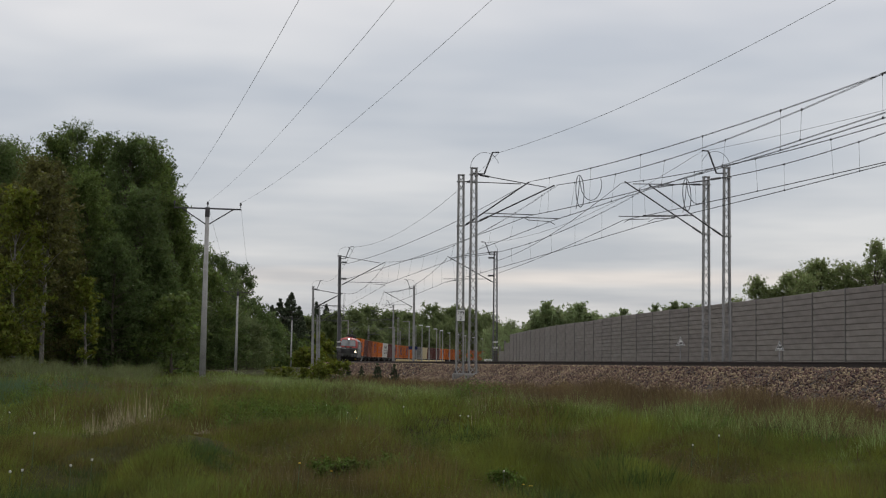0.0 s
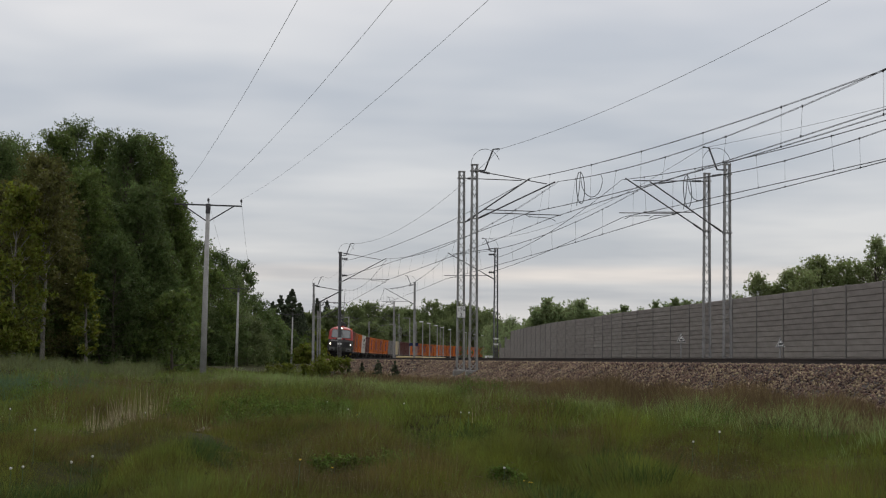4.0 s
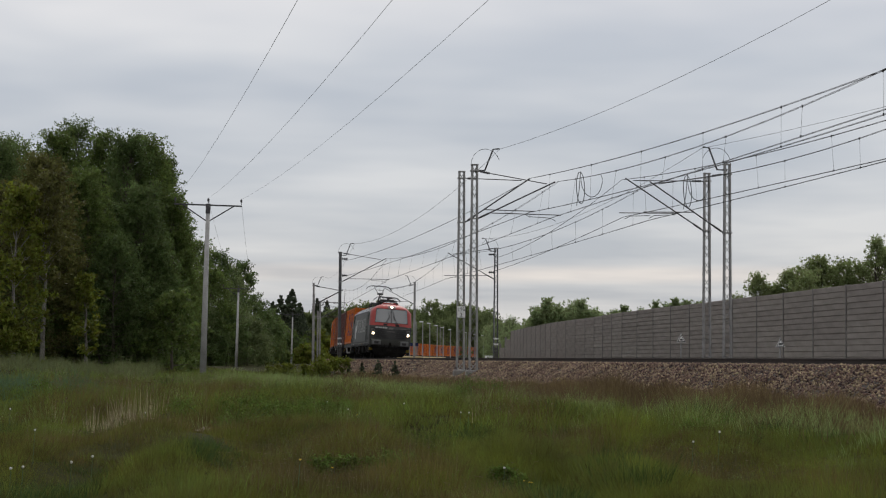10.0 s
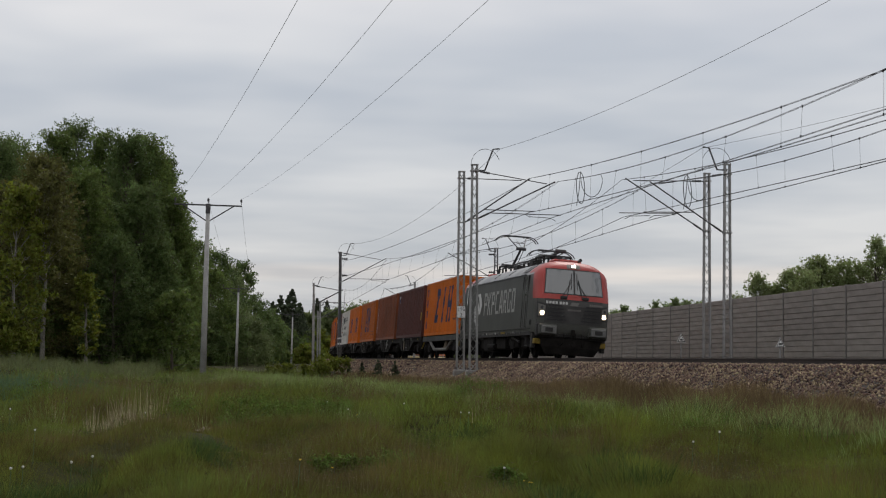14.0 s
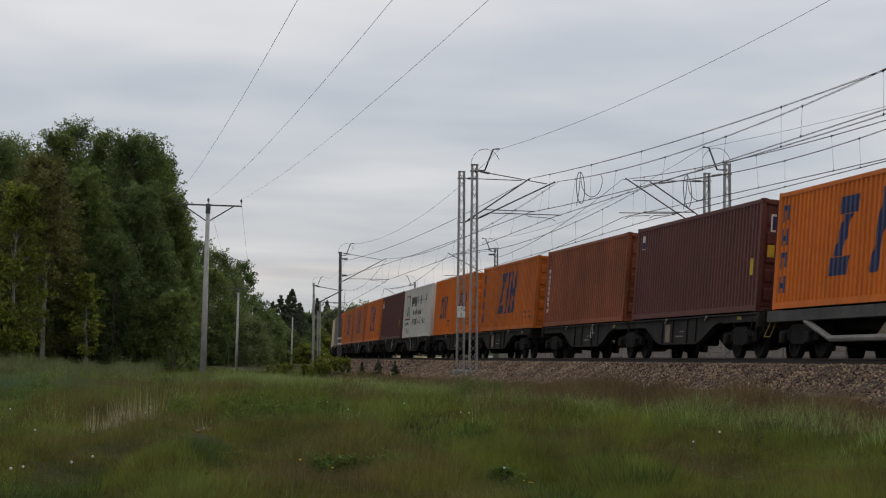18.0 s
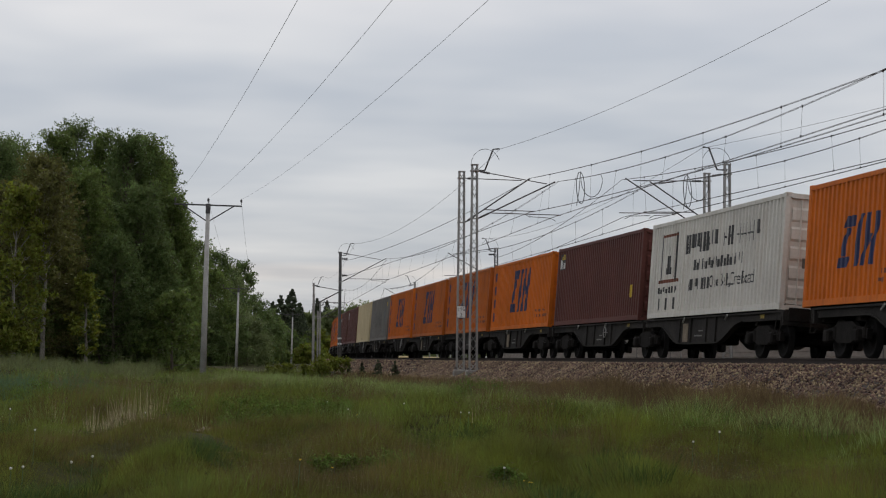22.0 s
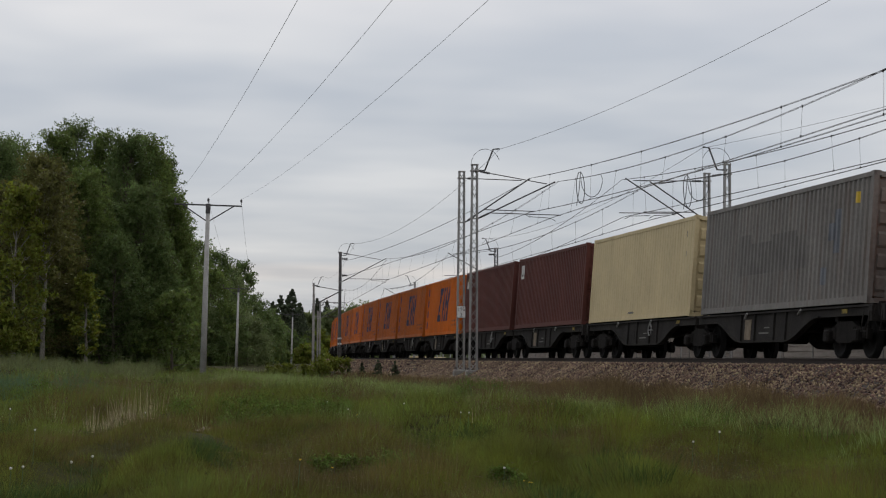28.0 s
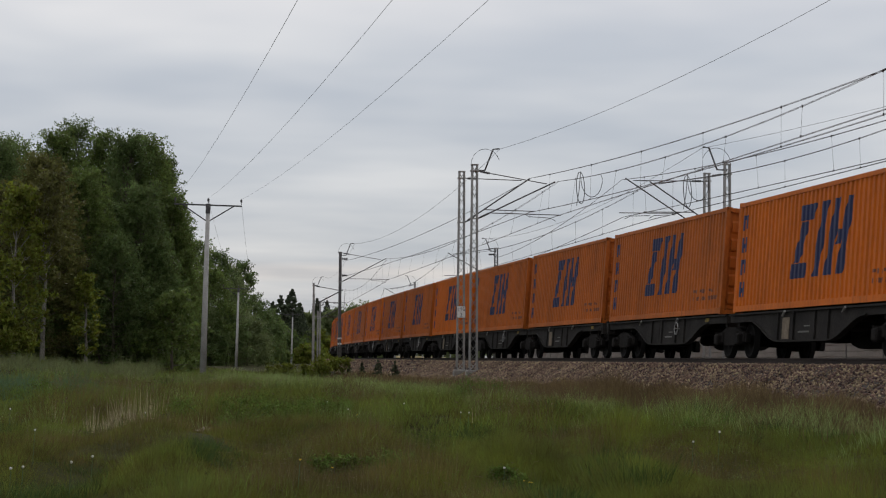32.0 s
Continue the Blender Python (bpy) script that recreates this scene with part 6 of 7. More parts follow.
def one_more(template):
    if template in used:
        return copy_thing(template, Matrix.Identity(4))
    used.add(template)
    return template


for k in sorted(REAR):
    if k == 5:
        TRAIN += [(one_more(half_c), REAR[5] - 3.03), (one_more(half_c), REAR[5] - 12.19 + 3.03)]
    else:
        TRAIN.append((one_more(KIND.get(k, orange_c)), REAR[k] - CL / 2))


def extra_marks(ob, outlines, material, name, lift=0.007):
    """A further marking on one container's near side."""
    part(name, painted(outlines, [(a + 0.15, d + 0.012) for a, d in ribs(CL - 0.3)], CL, -CW / 2, lift), material, ob)


for ob, behind in list(TRAIN):
    k = next((n for n in REAR if abs(REAR[n] - CL / 2 - behind) < 0.01), 0)
    if k == 2:
        extra_marks(ob, [rect(0.55, 0.85, 2.2, 2.62)], M_LOGO_WHITE, "white_label")
        extra_marks(ob, [rect(0.57, 0.83, 2.22, 2.42)], M_LOGO_BLUE, "blue_label", 0.010)
        extra_marks(ob, [rect(11.5, 11.75, 0.95, 1.38)], M_YELLOW, "yellow_plate")
        part("door_label", boxed(CL / 2 - 0.034, CL / 2 - 0.029, -0.95, -0.45, DECK + 2.05, DECK + 2.5), M_LOGO_WHITE, ob, "white-framed dark label on the door")
        part("door_label", boxed(CL / 2 - 0.028, CL / 2 - 0.025, -0.91, -0.49, DECK + 2.1, DECK + 2.45), M_LOGO_BLUE, ob)
        part("door_label", boxed(CL / 2 - 0.034, CL / 2 - 0.029, -1.0, -0.45, DECK + 1.4, DECK + 1.72), M_YELLOW, ob, "yellow label on the door")
    if k in (7, 15):
        extra_marks(ob, [rect(0.40, 1.25, 2.08, 2.66)], M_LOGO_BLACK, "black_label")
        extra_marks(ob, [rect(0.44, 0.50, 2.12, 2.46), rect(0.56, 0.76, 2.12, 2.42), rect(0.80, 0.98, 2.12, 2.34), rect(1.02, 1.21, 2.12, 2.34)], M_LOGO_WHITE, "white_print", 0.010)
        extra_marks(ob, [rect(0.62, 1.22, 2.46, 2.51), rect(0.68, 1.22, 2.535, 2.575), rect(0.78, 1.22, 2.60, 2.64)], M_YELLOW, "yellow_print", 0.010)
        if k == 7:
            extra_marks(ob, [rect(10.95, 11.25, 0.75, 1.15)], M_YELLOW, "yellow_plate")
    if k == 14:
        extra_marks(ob, [rect(0.5, 1.2, 2.05, 2.6)], M_LOGO_WHITE, "white_label")
        extra_marks(ob, [[(0.7, 2.15), (1.05, 2.15), (0.95, 2.45)]], M_LOGO_GREY, "label_print", 0.010)
    if k == 12:
        extra_marks(ob, [rect(9.2, 9.6, 0.5, 0.9), rect(9.9, 10.3, 1.2, 2.2), rect(9.6, 9.95, 1.5, 1.9)], M_LOGO_FADED_BLUE, "faded_blue_patch")
        extra_marks(ob, [rect(11.1, 11.35, 2.25, 2.5)], M_YELLOW, "yellow_plate")
TRAIN.append((short_wagon, REAR[1] - CL / 2))
for k in range(2, 33, 2):
    TRAIN.append((one_more(pair_wagon), (REAR[k] + REAR[k + 1] - CL) / 2))


def front_at(t):
    """Where the train's front stands along the line; it slows a little as it passes."""
    return float(np.polyval(FRONT_POLY, t))


FRONT_POLY = np.polyfit([0, 6, 9, 13, 19, 23, 28, 32], [243.37, 144.29, 95.77, 34.09, -55.32, -113.21, -184.50, -240.48], 3)
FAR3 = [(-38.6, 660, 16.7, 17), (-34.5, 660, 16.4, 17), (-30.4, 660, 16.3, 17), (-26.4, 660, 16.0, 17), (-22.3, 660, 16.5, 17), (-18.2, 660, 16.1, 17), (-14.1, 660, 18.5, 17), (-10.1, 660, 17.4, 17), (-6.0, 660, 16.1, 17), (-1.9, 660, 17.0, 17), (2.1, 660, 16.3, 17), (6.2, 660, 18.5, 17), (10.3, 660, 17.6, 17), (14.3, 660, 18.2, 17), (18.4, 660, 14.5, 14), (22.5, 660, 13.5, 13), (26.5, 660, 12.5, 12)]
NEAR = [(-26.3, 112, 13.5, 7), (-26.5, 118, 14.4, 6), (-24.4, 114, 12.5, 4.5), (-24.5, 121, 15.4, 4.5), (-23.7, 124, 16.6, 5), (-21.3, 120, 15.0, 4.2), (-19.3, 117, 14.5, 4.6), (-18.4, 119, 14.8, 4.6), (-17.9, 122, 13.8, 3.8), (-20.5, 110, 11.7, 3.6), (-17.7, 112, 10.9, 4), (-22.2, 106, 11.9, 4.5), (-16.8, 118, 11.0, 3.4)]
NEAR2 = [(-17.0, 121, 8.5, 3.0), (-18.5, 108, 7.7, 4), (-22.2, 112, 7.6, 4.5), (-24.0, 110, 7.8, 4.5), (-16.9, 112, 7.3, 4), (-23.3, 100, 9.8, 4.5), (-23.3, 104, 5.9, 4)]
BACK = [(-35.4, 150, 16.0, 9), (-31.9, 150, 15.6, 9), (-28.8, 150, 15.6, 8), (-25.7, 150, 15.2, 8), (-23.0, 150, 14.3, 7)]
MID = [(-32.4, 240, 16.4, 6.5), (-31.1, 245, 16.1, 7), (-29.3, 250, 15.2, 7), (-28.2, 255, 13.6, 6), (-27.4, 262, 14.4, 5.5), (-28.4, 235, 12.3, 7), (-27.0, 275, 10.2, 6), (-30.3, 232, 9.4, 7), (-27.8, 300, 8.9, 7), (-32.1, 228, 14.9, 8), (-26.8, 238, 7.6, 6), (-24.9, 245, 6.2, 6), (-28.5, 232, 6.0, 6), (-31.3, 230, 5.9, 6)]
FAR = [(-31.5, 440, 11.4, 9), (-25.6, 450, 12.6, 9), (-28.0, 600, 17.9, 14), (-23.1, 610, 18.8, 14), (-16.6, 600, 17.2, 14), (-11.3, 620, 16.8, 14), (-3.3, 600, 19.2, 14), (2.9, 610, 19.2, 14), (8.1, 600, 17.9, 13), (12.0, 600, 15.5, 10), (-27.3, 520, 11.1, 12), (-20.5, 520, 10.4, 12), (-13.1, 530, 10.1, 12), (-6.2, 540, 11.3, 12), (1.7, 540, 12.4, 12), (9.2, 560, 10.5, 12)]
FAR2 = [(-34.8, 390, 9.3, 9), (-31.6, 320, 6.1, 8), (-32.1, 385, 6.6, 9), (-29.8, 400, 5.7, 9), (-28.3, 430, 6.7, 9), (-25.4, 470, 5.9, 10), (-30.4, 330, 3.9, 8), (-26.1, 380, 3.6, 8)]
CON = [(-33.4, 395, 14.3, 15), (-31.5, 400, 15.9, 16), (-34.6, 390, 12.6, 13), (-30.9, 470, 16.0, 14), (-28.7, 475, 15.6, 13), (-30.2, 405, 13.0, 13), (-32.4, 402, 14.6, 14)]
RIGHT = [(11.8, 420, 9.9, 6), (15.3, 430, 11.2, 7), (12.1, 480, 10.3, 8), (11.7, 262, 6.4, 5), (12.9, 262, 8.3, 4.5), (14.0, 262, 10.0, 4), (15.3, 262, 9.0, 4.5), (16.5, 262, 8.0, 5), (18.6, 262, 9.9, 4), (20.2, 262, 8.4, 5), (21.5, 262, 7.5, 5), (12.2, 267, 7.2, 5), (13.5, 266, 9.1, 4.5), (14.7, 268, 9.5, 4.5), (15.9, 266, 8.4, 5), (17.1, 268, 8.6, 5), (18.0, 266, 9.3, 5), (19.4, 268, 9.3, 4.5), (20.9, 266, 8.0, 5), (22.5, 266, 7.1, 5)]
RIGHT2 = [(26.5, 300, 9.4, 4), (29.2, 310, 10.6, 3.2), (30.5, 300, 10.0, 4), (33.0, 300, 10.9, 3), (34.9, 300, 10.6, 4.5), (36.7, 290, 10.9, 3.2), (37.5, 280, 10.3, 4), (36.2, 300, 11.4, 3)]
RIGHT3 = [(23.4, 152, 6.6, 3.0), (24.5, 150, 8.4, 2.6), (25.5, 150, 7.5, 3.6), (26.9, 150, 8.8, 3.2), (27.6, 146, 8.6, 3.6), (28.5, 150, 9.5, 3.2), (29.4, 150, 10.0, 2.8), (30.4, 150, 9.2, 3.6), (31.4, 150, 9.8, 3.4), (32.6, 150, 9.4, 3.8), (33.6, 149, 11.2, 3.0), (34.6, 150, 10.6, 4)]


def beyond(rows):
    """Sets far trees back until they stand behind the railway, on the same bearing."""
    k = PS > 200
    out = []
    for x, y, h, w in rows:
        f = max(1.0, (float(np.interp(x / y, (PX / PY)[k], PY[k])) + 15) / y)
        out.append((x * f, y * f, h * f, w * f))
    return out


def wood(rows, seed, leaves, materials, size, low, clumps, label="", **kw):
    for i, (x, y, h, w) in enumerate(rows):
        make_tree(x, y, h, w, seed + i, leaves=leaves, material=materials[i % len(materials)], size=size, low=low, clumps=clumps, label=label, **kw)


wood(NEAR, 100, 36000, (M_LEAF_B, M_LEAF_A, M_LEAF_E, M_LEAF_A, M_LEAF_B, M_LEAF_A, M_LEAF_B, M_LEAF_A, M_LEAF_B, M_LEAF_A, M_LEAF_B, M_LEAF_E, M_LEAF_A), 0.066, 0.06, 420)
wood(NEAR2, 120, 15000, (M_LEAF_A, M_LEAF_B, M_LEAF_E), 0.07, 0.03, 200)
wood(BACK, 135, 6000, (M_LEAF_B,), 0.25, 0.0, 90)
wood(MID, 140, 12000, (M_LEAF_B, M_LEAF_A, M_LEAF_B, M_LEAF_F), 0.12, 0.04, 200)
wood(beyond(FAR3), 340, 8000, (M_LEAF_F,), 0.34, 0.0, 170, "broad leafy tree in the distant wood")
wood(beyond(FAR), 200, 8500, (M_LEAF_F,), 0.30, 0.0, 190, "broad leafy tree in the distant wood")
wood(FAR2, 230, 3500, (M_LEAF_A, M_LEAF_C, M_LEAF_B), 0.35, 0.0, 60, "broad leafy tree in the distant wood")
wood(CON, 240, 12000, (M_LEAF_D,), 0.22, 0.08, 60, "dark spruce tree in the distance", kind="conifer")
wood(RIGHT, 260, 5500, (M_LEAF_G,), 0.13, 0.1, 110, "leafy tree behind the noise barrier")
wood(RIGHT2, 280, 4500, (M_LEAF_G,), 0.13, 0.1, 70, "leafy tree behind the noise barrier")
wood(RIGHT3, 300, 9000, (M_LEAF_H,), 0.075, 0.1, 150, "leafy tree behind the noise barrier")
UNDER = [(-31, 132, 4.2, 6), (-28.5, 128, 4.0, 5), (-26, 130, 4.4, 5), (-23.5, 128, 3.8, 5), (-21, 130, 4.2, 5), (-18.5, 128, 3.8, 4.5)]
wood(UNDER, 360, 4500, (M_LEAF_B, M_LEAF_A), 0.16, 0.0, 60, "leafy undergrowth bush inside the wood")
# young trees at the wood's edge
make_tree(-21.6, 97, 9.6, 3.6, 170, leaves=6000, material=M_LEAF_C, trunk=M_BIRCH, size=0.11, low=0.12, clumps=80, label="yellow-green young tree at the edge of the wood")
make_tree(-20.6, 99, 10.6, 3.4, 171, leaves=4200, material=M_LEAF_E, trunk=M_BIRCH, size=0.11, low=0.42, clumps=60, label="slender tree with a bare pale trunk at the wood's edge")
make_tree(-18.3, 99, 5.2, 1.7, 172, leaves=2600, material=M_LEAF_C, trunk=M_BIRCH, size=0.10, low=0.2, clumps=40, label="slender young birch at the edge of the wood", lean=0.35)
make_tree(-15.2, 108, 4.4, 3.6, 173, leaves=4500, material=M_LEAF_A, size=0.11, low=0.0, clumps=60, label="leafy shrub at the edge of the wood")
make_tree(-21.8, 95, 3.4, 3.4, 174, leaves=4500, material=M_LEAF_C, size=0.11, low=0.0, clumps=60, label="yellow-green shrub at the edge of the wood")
# ---------- grass ----------


def meadow_points(n, ya, yb, r, half=0.245):
    y = np.sqrt(ya * ya + r.random(n) * (yb * yb - ya * ya))
    return r.uniform(-half, half, n) * y, y


def swell(x, y):
    """Slow rise and fall of the grass's height over the meadow."""
    return np.maximum(0.5, 1.02 + 0.45 * np.sin(x * 0.9 + 1.3) * np.sin(y * 0.35) + 0.32 * np.sin(x * 2.3 - y * 0.8) + 0.24 * np.sin(x * 4.1 + y * 0.7))


def trodden(x, y):
    """A narrow foot path with bare spots, winding to the pole."""
    px = -3.35 - (y - 26) * 0.150 + 0.25 * np.sin(y * 0.35)
    return np.exp(-((x - px) / 0.30) ** 2) * (0.5 + 0.5 * np.sin(y * 0.55 - 12.6)) * (y > 22) * (y < 82)


def blade_mesh(x, y, r, height, width, bend, lean_x=None, lean_y=None):
    n = len(x)
    z = ground_z(x, y) - 0.02
    h = height * r.uniform(0.6, 1.25, n)
    a = r.uniform(0, 6.283, n)
    lean = r.normal(0.1, bend, n)
    dx, dy = np.cos(a) * lean * h, np.sin(a) * lean * h
    if lean_x is not None:
        dx, dy = dx + lean_x * h, dy + lean_y * h
    wa = r.uniform(-0.9, 0.9, n)
    w = width * r.uniform(0.6, 1.3, n) / 2
    wx, wy = np.cos(wa) * w, np.sin(wa) * w

    def p(fx, fz, fw):
        return np.stack([x + dx * fx + wx * fw, y + dy * fx + wy * fw, z + h * fz], -1)

    V = np.stack([p(0, 0, -1), p(0, 0, 1), p(1.0, 0.95, 0)], 1).reshape(-1, 3)
    return V, np.arange(n * 3).reshape(-1, 3)


def blades(n, span_y, seed, height, width, accept, bend=0.62):
    r = np.random.default_rng(seed)
    x, y = meadow_points(n, *span_y, r)
    k = accept(x, y, r)
    x, y = x[k], y[k]
    return blade_mesh(x, y, r, height * swell(x, y), width, bend)


def tufts(n, per, span_y, seed, radius, height, width, accept, bend=0.45, spread=0.5):
    """Clumps of blades that lean outwards."""
    r = np.random.default_rng(seed)
    cx, cy = meadow_points(n, *span_y, r)
    k = accept(cx, cy, r)
    cx, cy = np.repeat(cx[k], per), np.repeat(cy[k], per)
    hs = np.repeat(r.uniform(0.7, 1.35, k.sum()), per)
    d = r.normal(0, radius * 0.5, (len(cx), 2))
    return blade_mesh(cx + d[:, 0], cy + d[:, 1], r, height * hs * swell(cx, cy), width, bend, d[:, 0] / radius * spread, d[:, 1] / radius * spread)


def heads(n, span_y, seed, height, size, accept):
    """Loose seed panicles on fine stalks: a brown haze over the grass."""
    r = np.random.default_rng(seed)
    x, y = meadow_points(n, *span_y, r)
    k = accept(x, y, r)
    x, y = x[k], y[k]
    n = len(x)
    z0 = ground_z(x, y)
    h = height * swell(x, y) * r.uniform(0.75, 1.25, n)
    dx, dy = r.normal(0, 0.08, n), r.normal(0, 0.08, n)
    s = size * r.uniform(0.6, 1.4, n)
    V = []
    tx, ty = x + dx, y + dy
    V = np.stack([np.stack([x - 0.0015, y, z0], -1), np.stack([x + 0.0015, y, z0], -1), np.stack([tx, ty, z0 + h], -1),
                  np.stack([tx - s * 0.22, ty, z0 + h], -1), np.stack([tx, ty + s * 0.1, z0 + h - s * 0.6], -1), np.stack([tx + s * 0.22, ty, z0 + h + s * 0.1], -1), np.stack([tx + dx * 0.3, ty, z0 + h + s], -1)], 1).reshape(-1, 3)
    b = np.arange(n) * 7
    T = np.concatenate([np.stack([b, b + 1, b + 2], 1), np.stack([b + 3, b + 4, b + 6], 1), np.stack([b + 4, b + 5, b + 6], 1)])
    return V, T


def belt_edge(y):
    """Where the green meadow ends and the brown belt along the line begins."""
    return -6.0 - 0.055 * np.clip(y - 32, 0, 36)


def off_track(x, y, r):
    return (lateral(x, y) < belt_edge(y) + 0.5 - r.uniform(0, 1.0, len(x))) & (r.random(len(x)) > 1.1 * trodden(x, y))


def red_belt(x, y, r):
    lat = lateral(x, y)
    return (lat < -3.6 - r.uniform(0, 0.4, len(x))) & (lat > belt_edge(y) - 0.5 + r.normal(0, 0.6, len(x))) & (y > 20)


def fresh_patch(x, y, r):
    p = np.sin(x * 0.8 + 2.0) + np.sin(y * 0.21 + x * 0.3) + 0.6 * np.sin(x * 2.1 + y * 0.4) + 0.5 * np.sin(x * 3.7 - y * 0.9) + 0.4 * np.sin(y * 1.3 + x)
    p = p - 0.5 * (y < 24) + 0.5 * np.clip((y - 30) / 25, 0, 1)
    p = p + 2.5 * np.exp(-((x + 1.4) / 2.0) ** 2 - ((y - 60) / 6.0) ** 2) + 0.9 * np.exp(-((x + 11) / 5) ** 2 - ((y - 88) / 14) ** 2) + 2.2 * np.exp(-((x - 0.5 - (51 - y) * 0.25) / 0.9) ** 2) * (y > 29) * (y < 54) + 1.6 * np.exp(-((x + 3.6) / 1.2) ** 2 - ((y - 33) / 3.0) ** 2) - 1.0 * np.exp(-((x + 2.5) / 3.0) ** 2 - ((y - 24) / 4.0) ** 2)
    return (p + r.normal(0, 0.5, len(x)) > 0.35) & off_track(x, y, r)


def rye_patch(x, y, r):
    d = np.exp(-((x + 11.3) / 1.3) ** 2 - ((y - 50) / 7) ** 2)
    return r.random(len(x)) < d


def dry_patch(x, y, r):
    d1 = np.exp(-(((x + 5.75) / 0.40) ** 2 + ((y - 34) / 1.6) ** 2)) + 0.6 * np.exp(-(((x + 5.0) / 0.22) ** 2 + ((y - 33) / 1.3) ** 2)) + 0.02 * np.exp(-(((x + 5.6) / 0.8) ** 2 + ((y - 29) / 3.0) ** 2)) + 0.001
    return (r.random(len(x)) < d1) & off_track(x, y, r)


def ridge(x, y, r):
    return (x < -14.3) & (x > -25) & (y > 88) & (r.random(len(x)) < 0.9)


def lay(name, label, material, sets):
    V, T, o = [], [], 0
    for v, t in sets:
        V.append(v)
        T.append(t + o)
        o += len(v)
    return tagged(new(name, raw(name, np.concatenate(V), np.concatenate(T), material)), label, "grass", kind="stuff")


_zr = random.Random(41)
ZONE_WAVES = [(_zr.uniform(0.35, 2.0) * _zr.choice((-1, 1)), _zr.uniform(0.05, 0.30), _zr.uniform(0, 6.28)) for _ in range(8)]


def zone(x, y):
    """Where the meadow is green (above zero) or olive brown (below)."""
    def spot(cx, cy, rx, ry):
        return np.exp(-((x - cx) / rx) ** 2 - ((y - cy) / ry) ** 2)
    g = sum(np.sin(x * a + y * b + c) for a, b, c in ZONE_WAVES) / 2.4
    return g + 1.6 * spot(-4.4, 20, 0.9, 5) - 1.1 * spot(-1.7, 22, 2.0, 6) + 1.2 * spot(3.6, 33, 2.6, 9) - 1.3 * spot(-9, 58, 3, 8) + 1.2 * spot(-3.3, 33, 1.0, 4) + 1.0 * spot(-0.8, 34, 1.2, 4) - 0.8 * spot(1.2, 40, 1.4, 5) + 1.8 * spot(-1.5, 61, 2.2, 9) + 0.8 * spot(0.6, 21, 1.4, 4)


def green_zone(x, y, r):
    return (zone(x, y) + r.normal(0, 0.45, len(x)) > 0.1) & off_track(x, y, r)


def deep_zone(x, y, r):
    p = np.sin(x * 2.6 + y * 0.22 + 1.0) + np.sin(x * 1.3 - y * 0.37) + np.sin(x * 4.3 + y * 0.5 + 2.2)
    return (zone(x, y) > -0.1) & (p > 0.9) & off_track(x, y, r)


def brown_zone(x, y, r):
    return (zone(x, y) + r.normal(0, 0.45, len(x)) < -0.1) & off_track(x, y, r)


lay("tall_tussocks", "standing tussocks of taller green meadow grass", M_TUSSOCK, [
    tufts(2600, 60, (13, 32), 51, 0.22, 0.155, 0.0062, green_zone, 0.3), tufts(3600, 40, (30, 70), 52, 0.30, 0.28, 0.013, green_zone, 0.22)])
lay("dark_tussocks", "dark green clumps of coarse grass and herbs", M_TUSSOCK_DARK, [
    tufts(1900, 55, (13, 32), 53, 0.22, 0.20, 0.0080, deep_zone, 0.35), tufts(1700, 45, (30, 66), 54, 0.34, 0.27, 0.017, deep_zone, 0.35)])
lay("brown_tussocks", "olive-brown tussocks of flowering meadow grass", M_TUSSOCK_BROWN, [
    tufts(2000, 55, (13, 32), 55, 0.30, 0.21, 0.0045, brown_zone, 0.25), tufts(2600, 40, (30, 66), 56, 0.42, 0.29, 0.010, brown_zone, 0.25)])
lay("meadow_grass", "dense uneven green meadow grass", M_GRASS, [
    blades(230000, (12.5, 30), 1, 0.125, 0.0065, off_track), tufts(3600, 24, (12.5, 30), 21, 0.15, 0.15, 0.0055, off_track),
    blades(130000, (30, 60), 2, 0.17, 0.014, off_track), tufts(3000, 22, (30, 60), 22, 0.25, 0.24, 0.014, off_track),
    blades(50000, (60, 135), 3, 0.19, 0.035, off_track)])
lay("fresh_grass", "patches of fresh bright green grass", M_GRASS_FRESH, [tufts(6000, 24, (12.5, 32), 4, 0.15, 0.155, 0.006, fresh_patch), tufts(8000, 22, (32, 75), 5, 0.3, 0.24, 0.018, fresh_patch), blades(90000, (60, 120), 15, 0.21, 0.03, fresh_patch), blades(30000, (60, 135), 33, 0.19, 0.035, off_track)])
lay("brown_grass", "reddish-brown flowering grass along the embankment", M_GRASS_RED, [blades(230000, (22, 60), 6, 0.36, 0.012, red_belt), blades(60000, (60, 112), 7, 0.24, 0.03, red_belt)])
lay("seed_heads", "brown hazy seed heads of meadow grasses", M_SEED, [heads(9000, (15, 34), 9, 0.28, 0.006, brown_zone), heads(22000, (34, 75), 10, 0.38, 0.020, brown_zone)])
def mound(x, y, r):
    d = np.exp(-((x + 2.0) / 1.8) ** 2 - ((y - 63.0) / 8.0) ** 2) + 0.5 * np.exp(-((x + 6.5) / 2.5) ** 2 - ((y - 78) / 8) ** 2) + 0.45 * np.exp(-((x - 0.4 - (51 - y) * 0.25) / 0.5) ** 2) * (y > 30) * (y < 54) + 0.06 * (np.sin(x * 1.1 + 0.5) * np.sin(y * 0.5) + 0.4 * np.sin(x * 2.7 + y) > 0.25) * (y < 45) + 0.06 * np.exp(-((x + 13.5) / 3.0) ** 2 - ((y - 84) / 5.0) ** 2)
    return (r.random(len(x)) < d) & off_track(x, y, r)


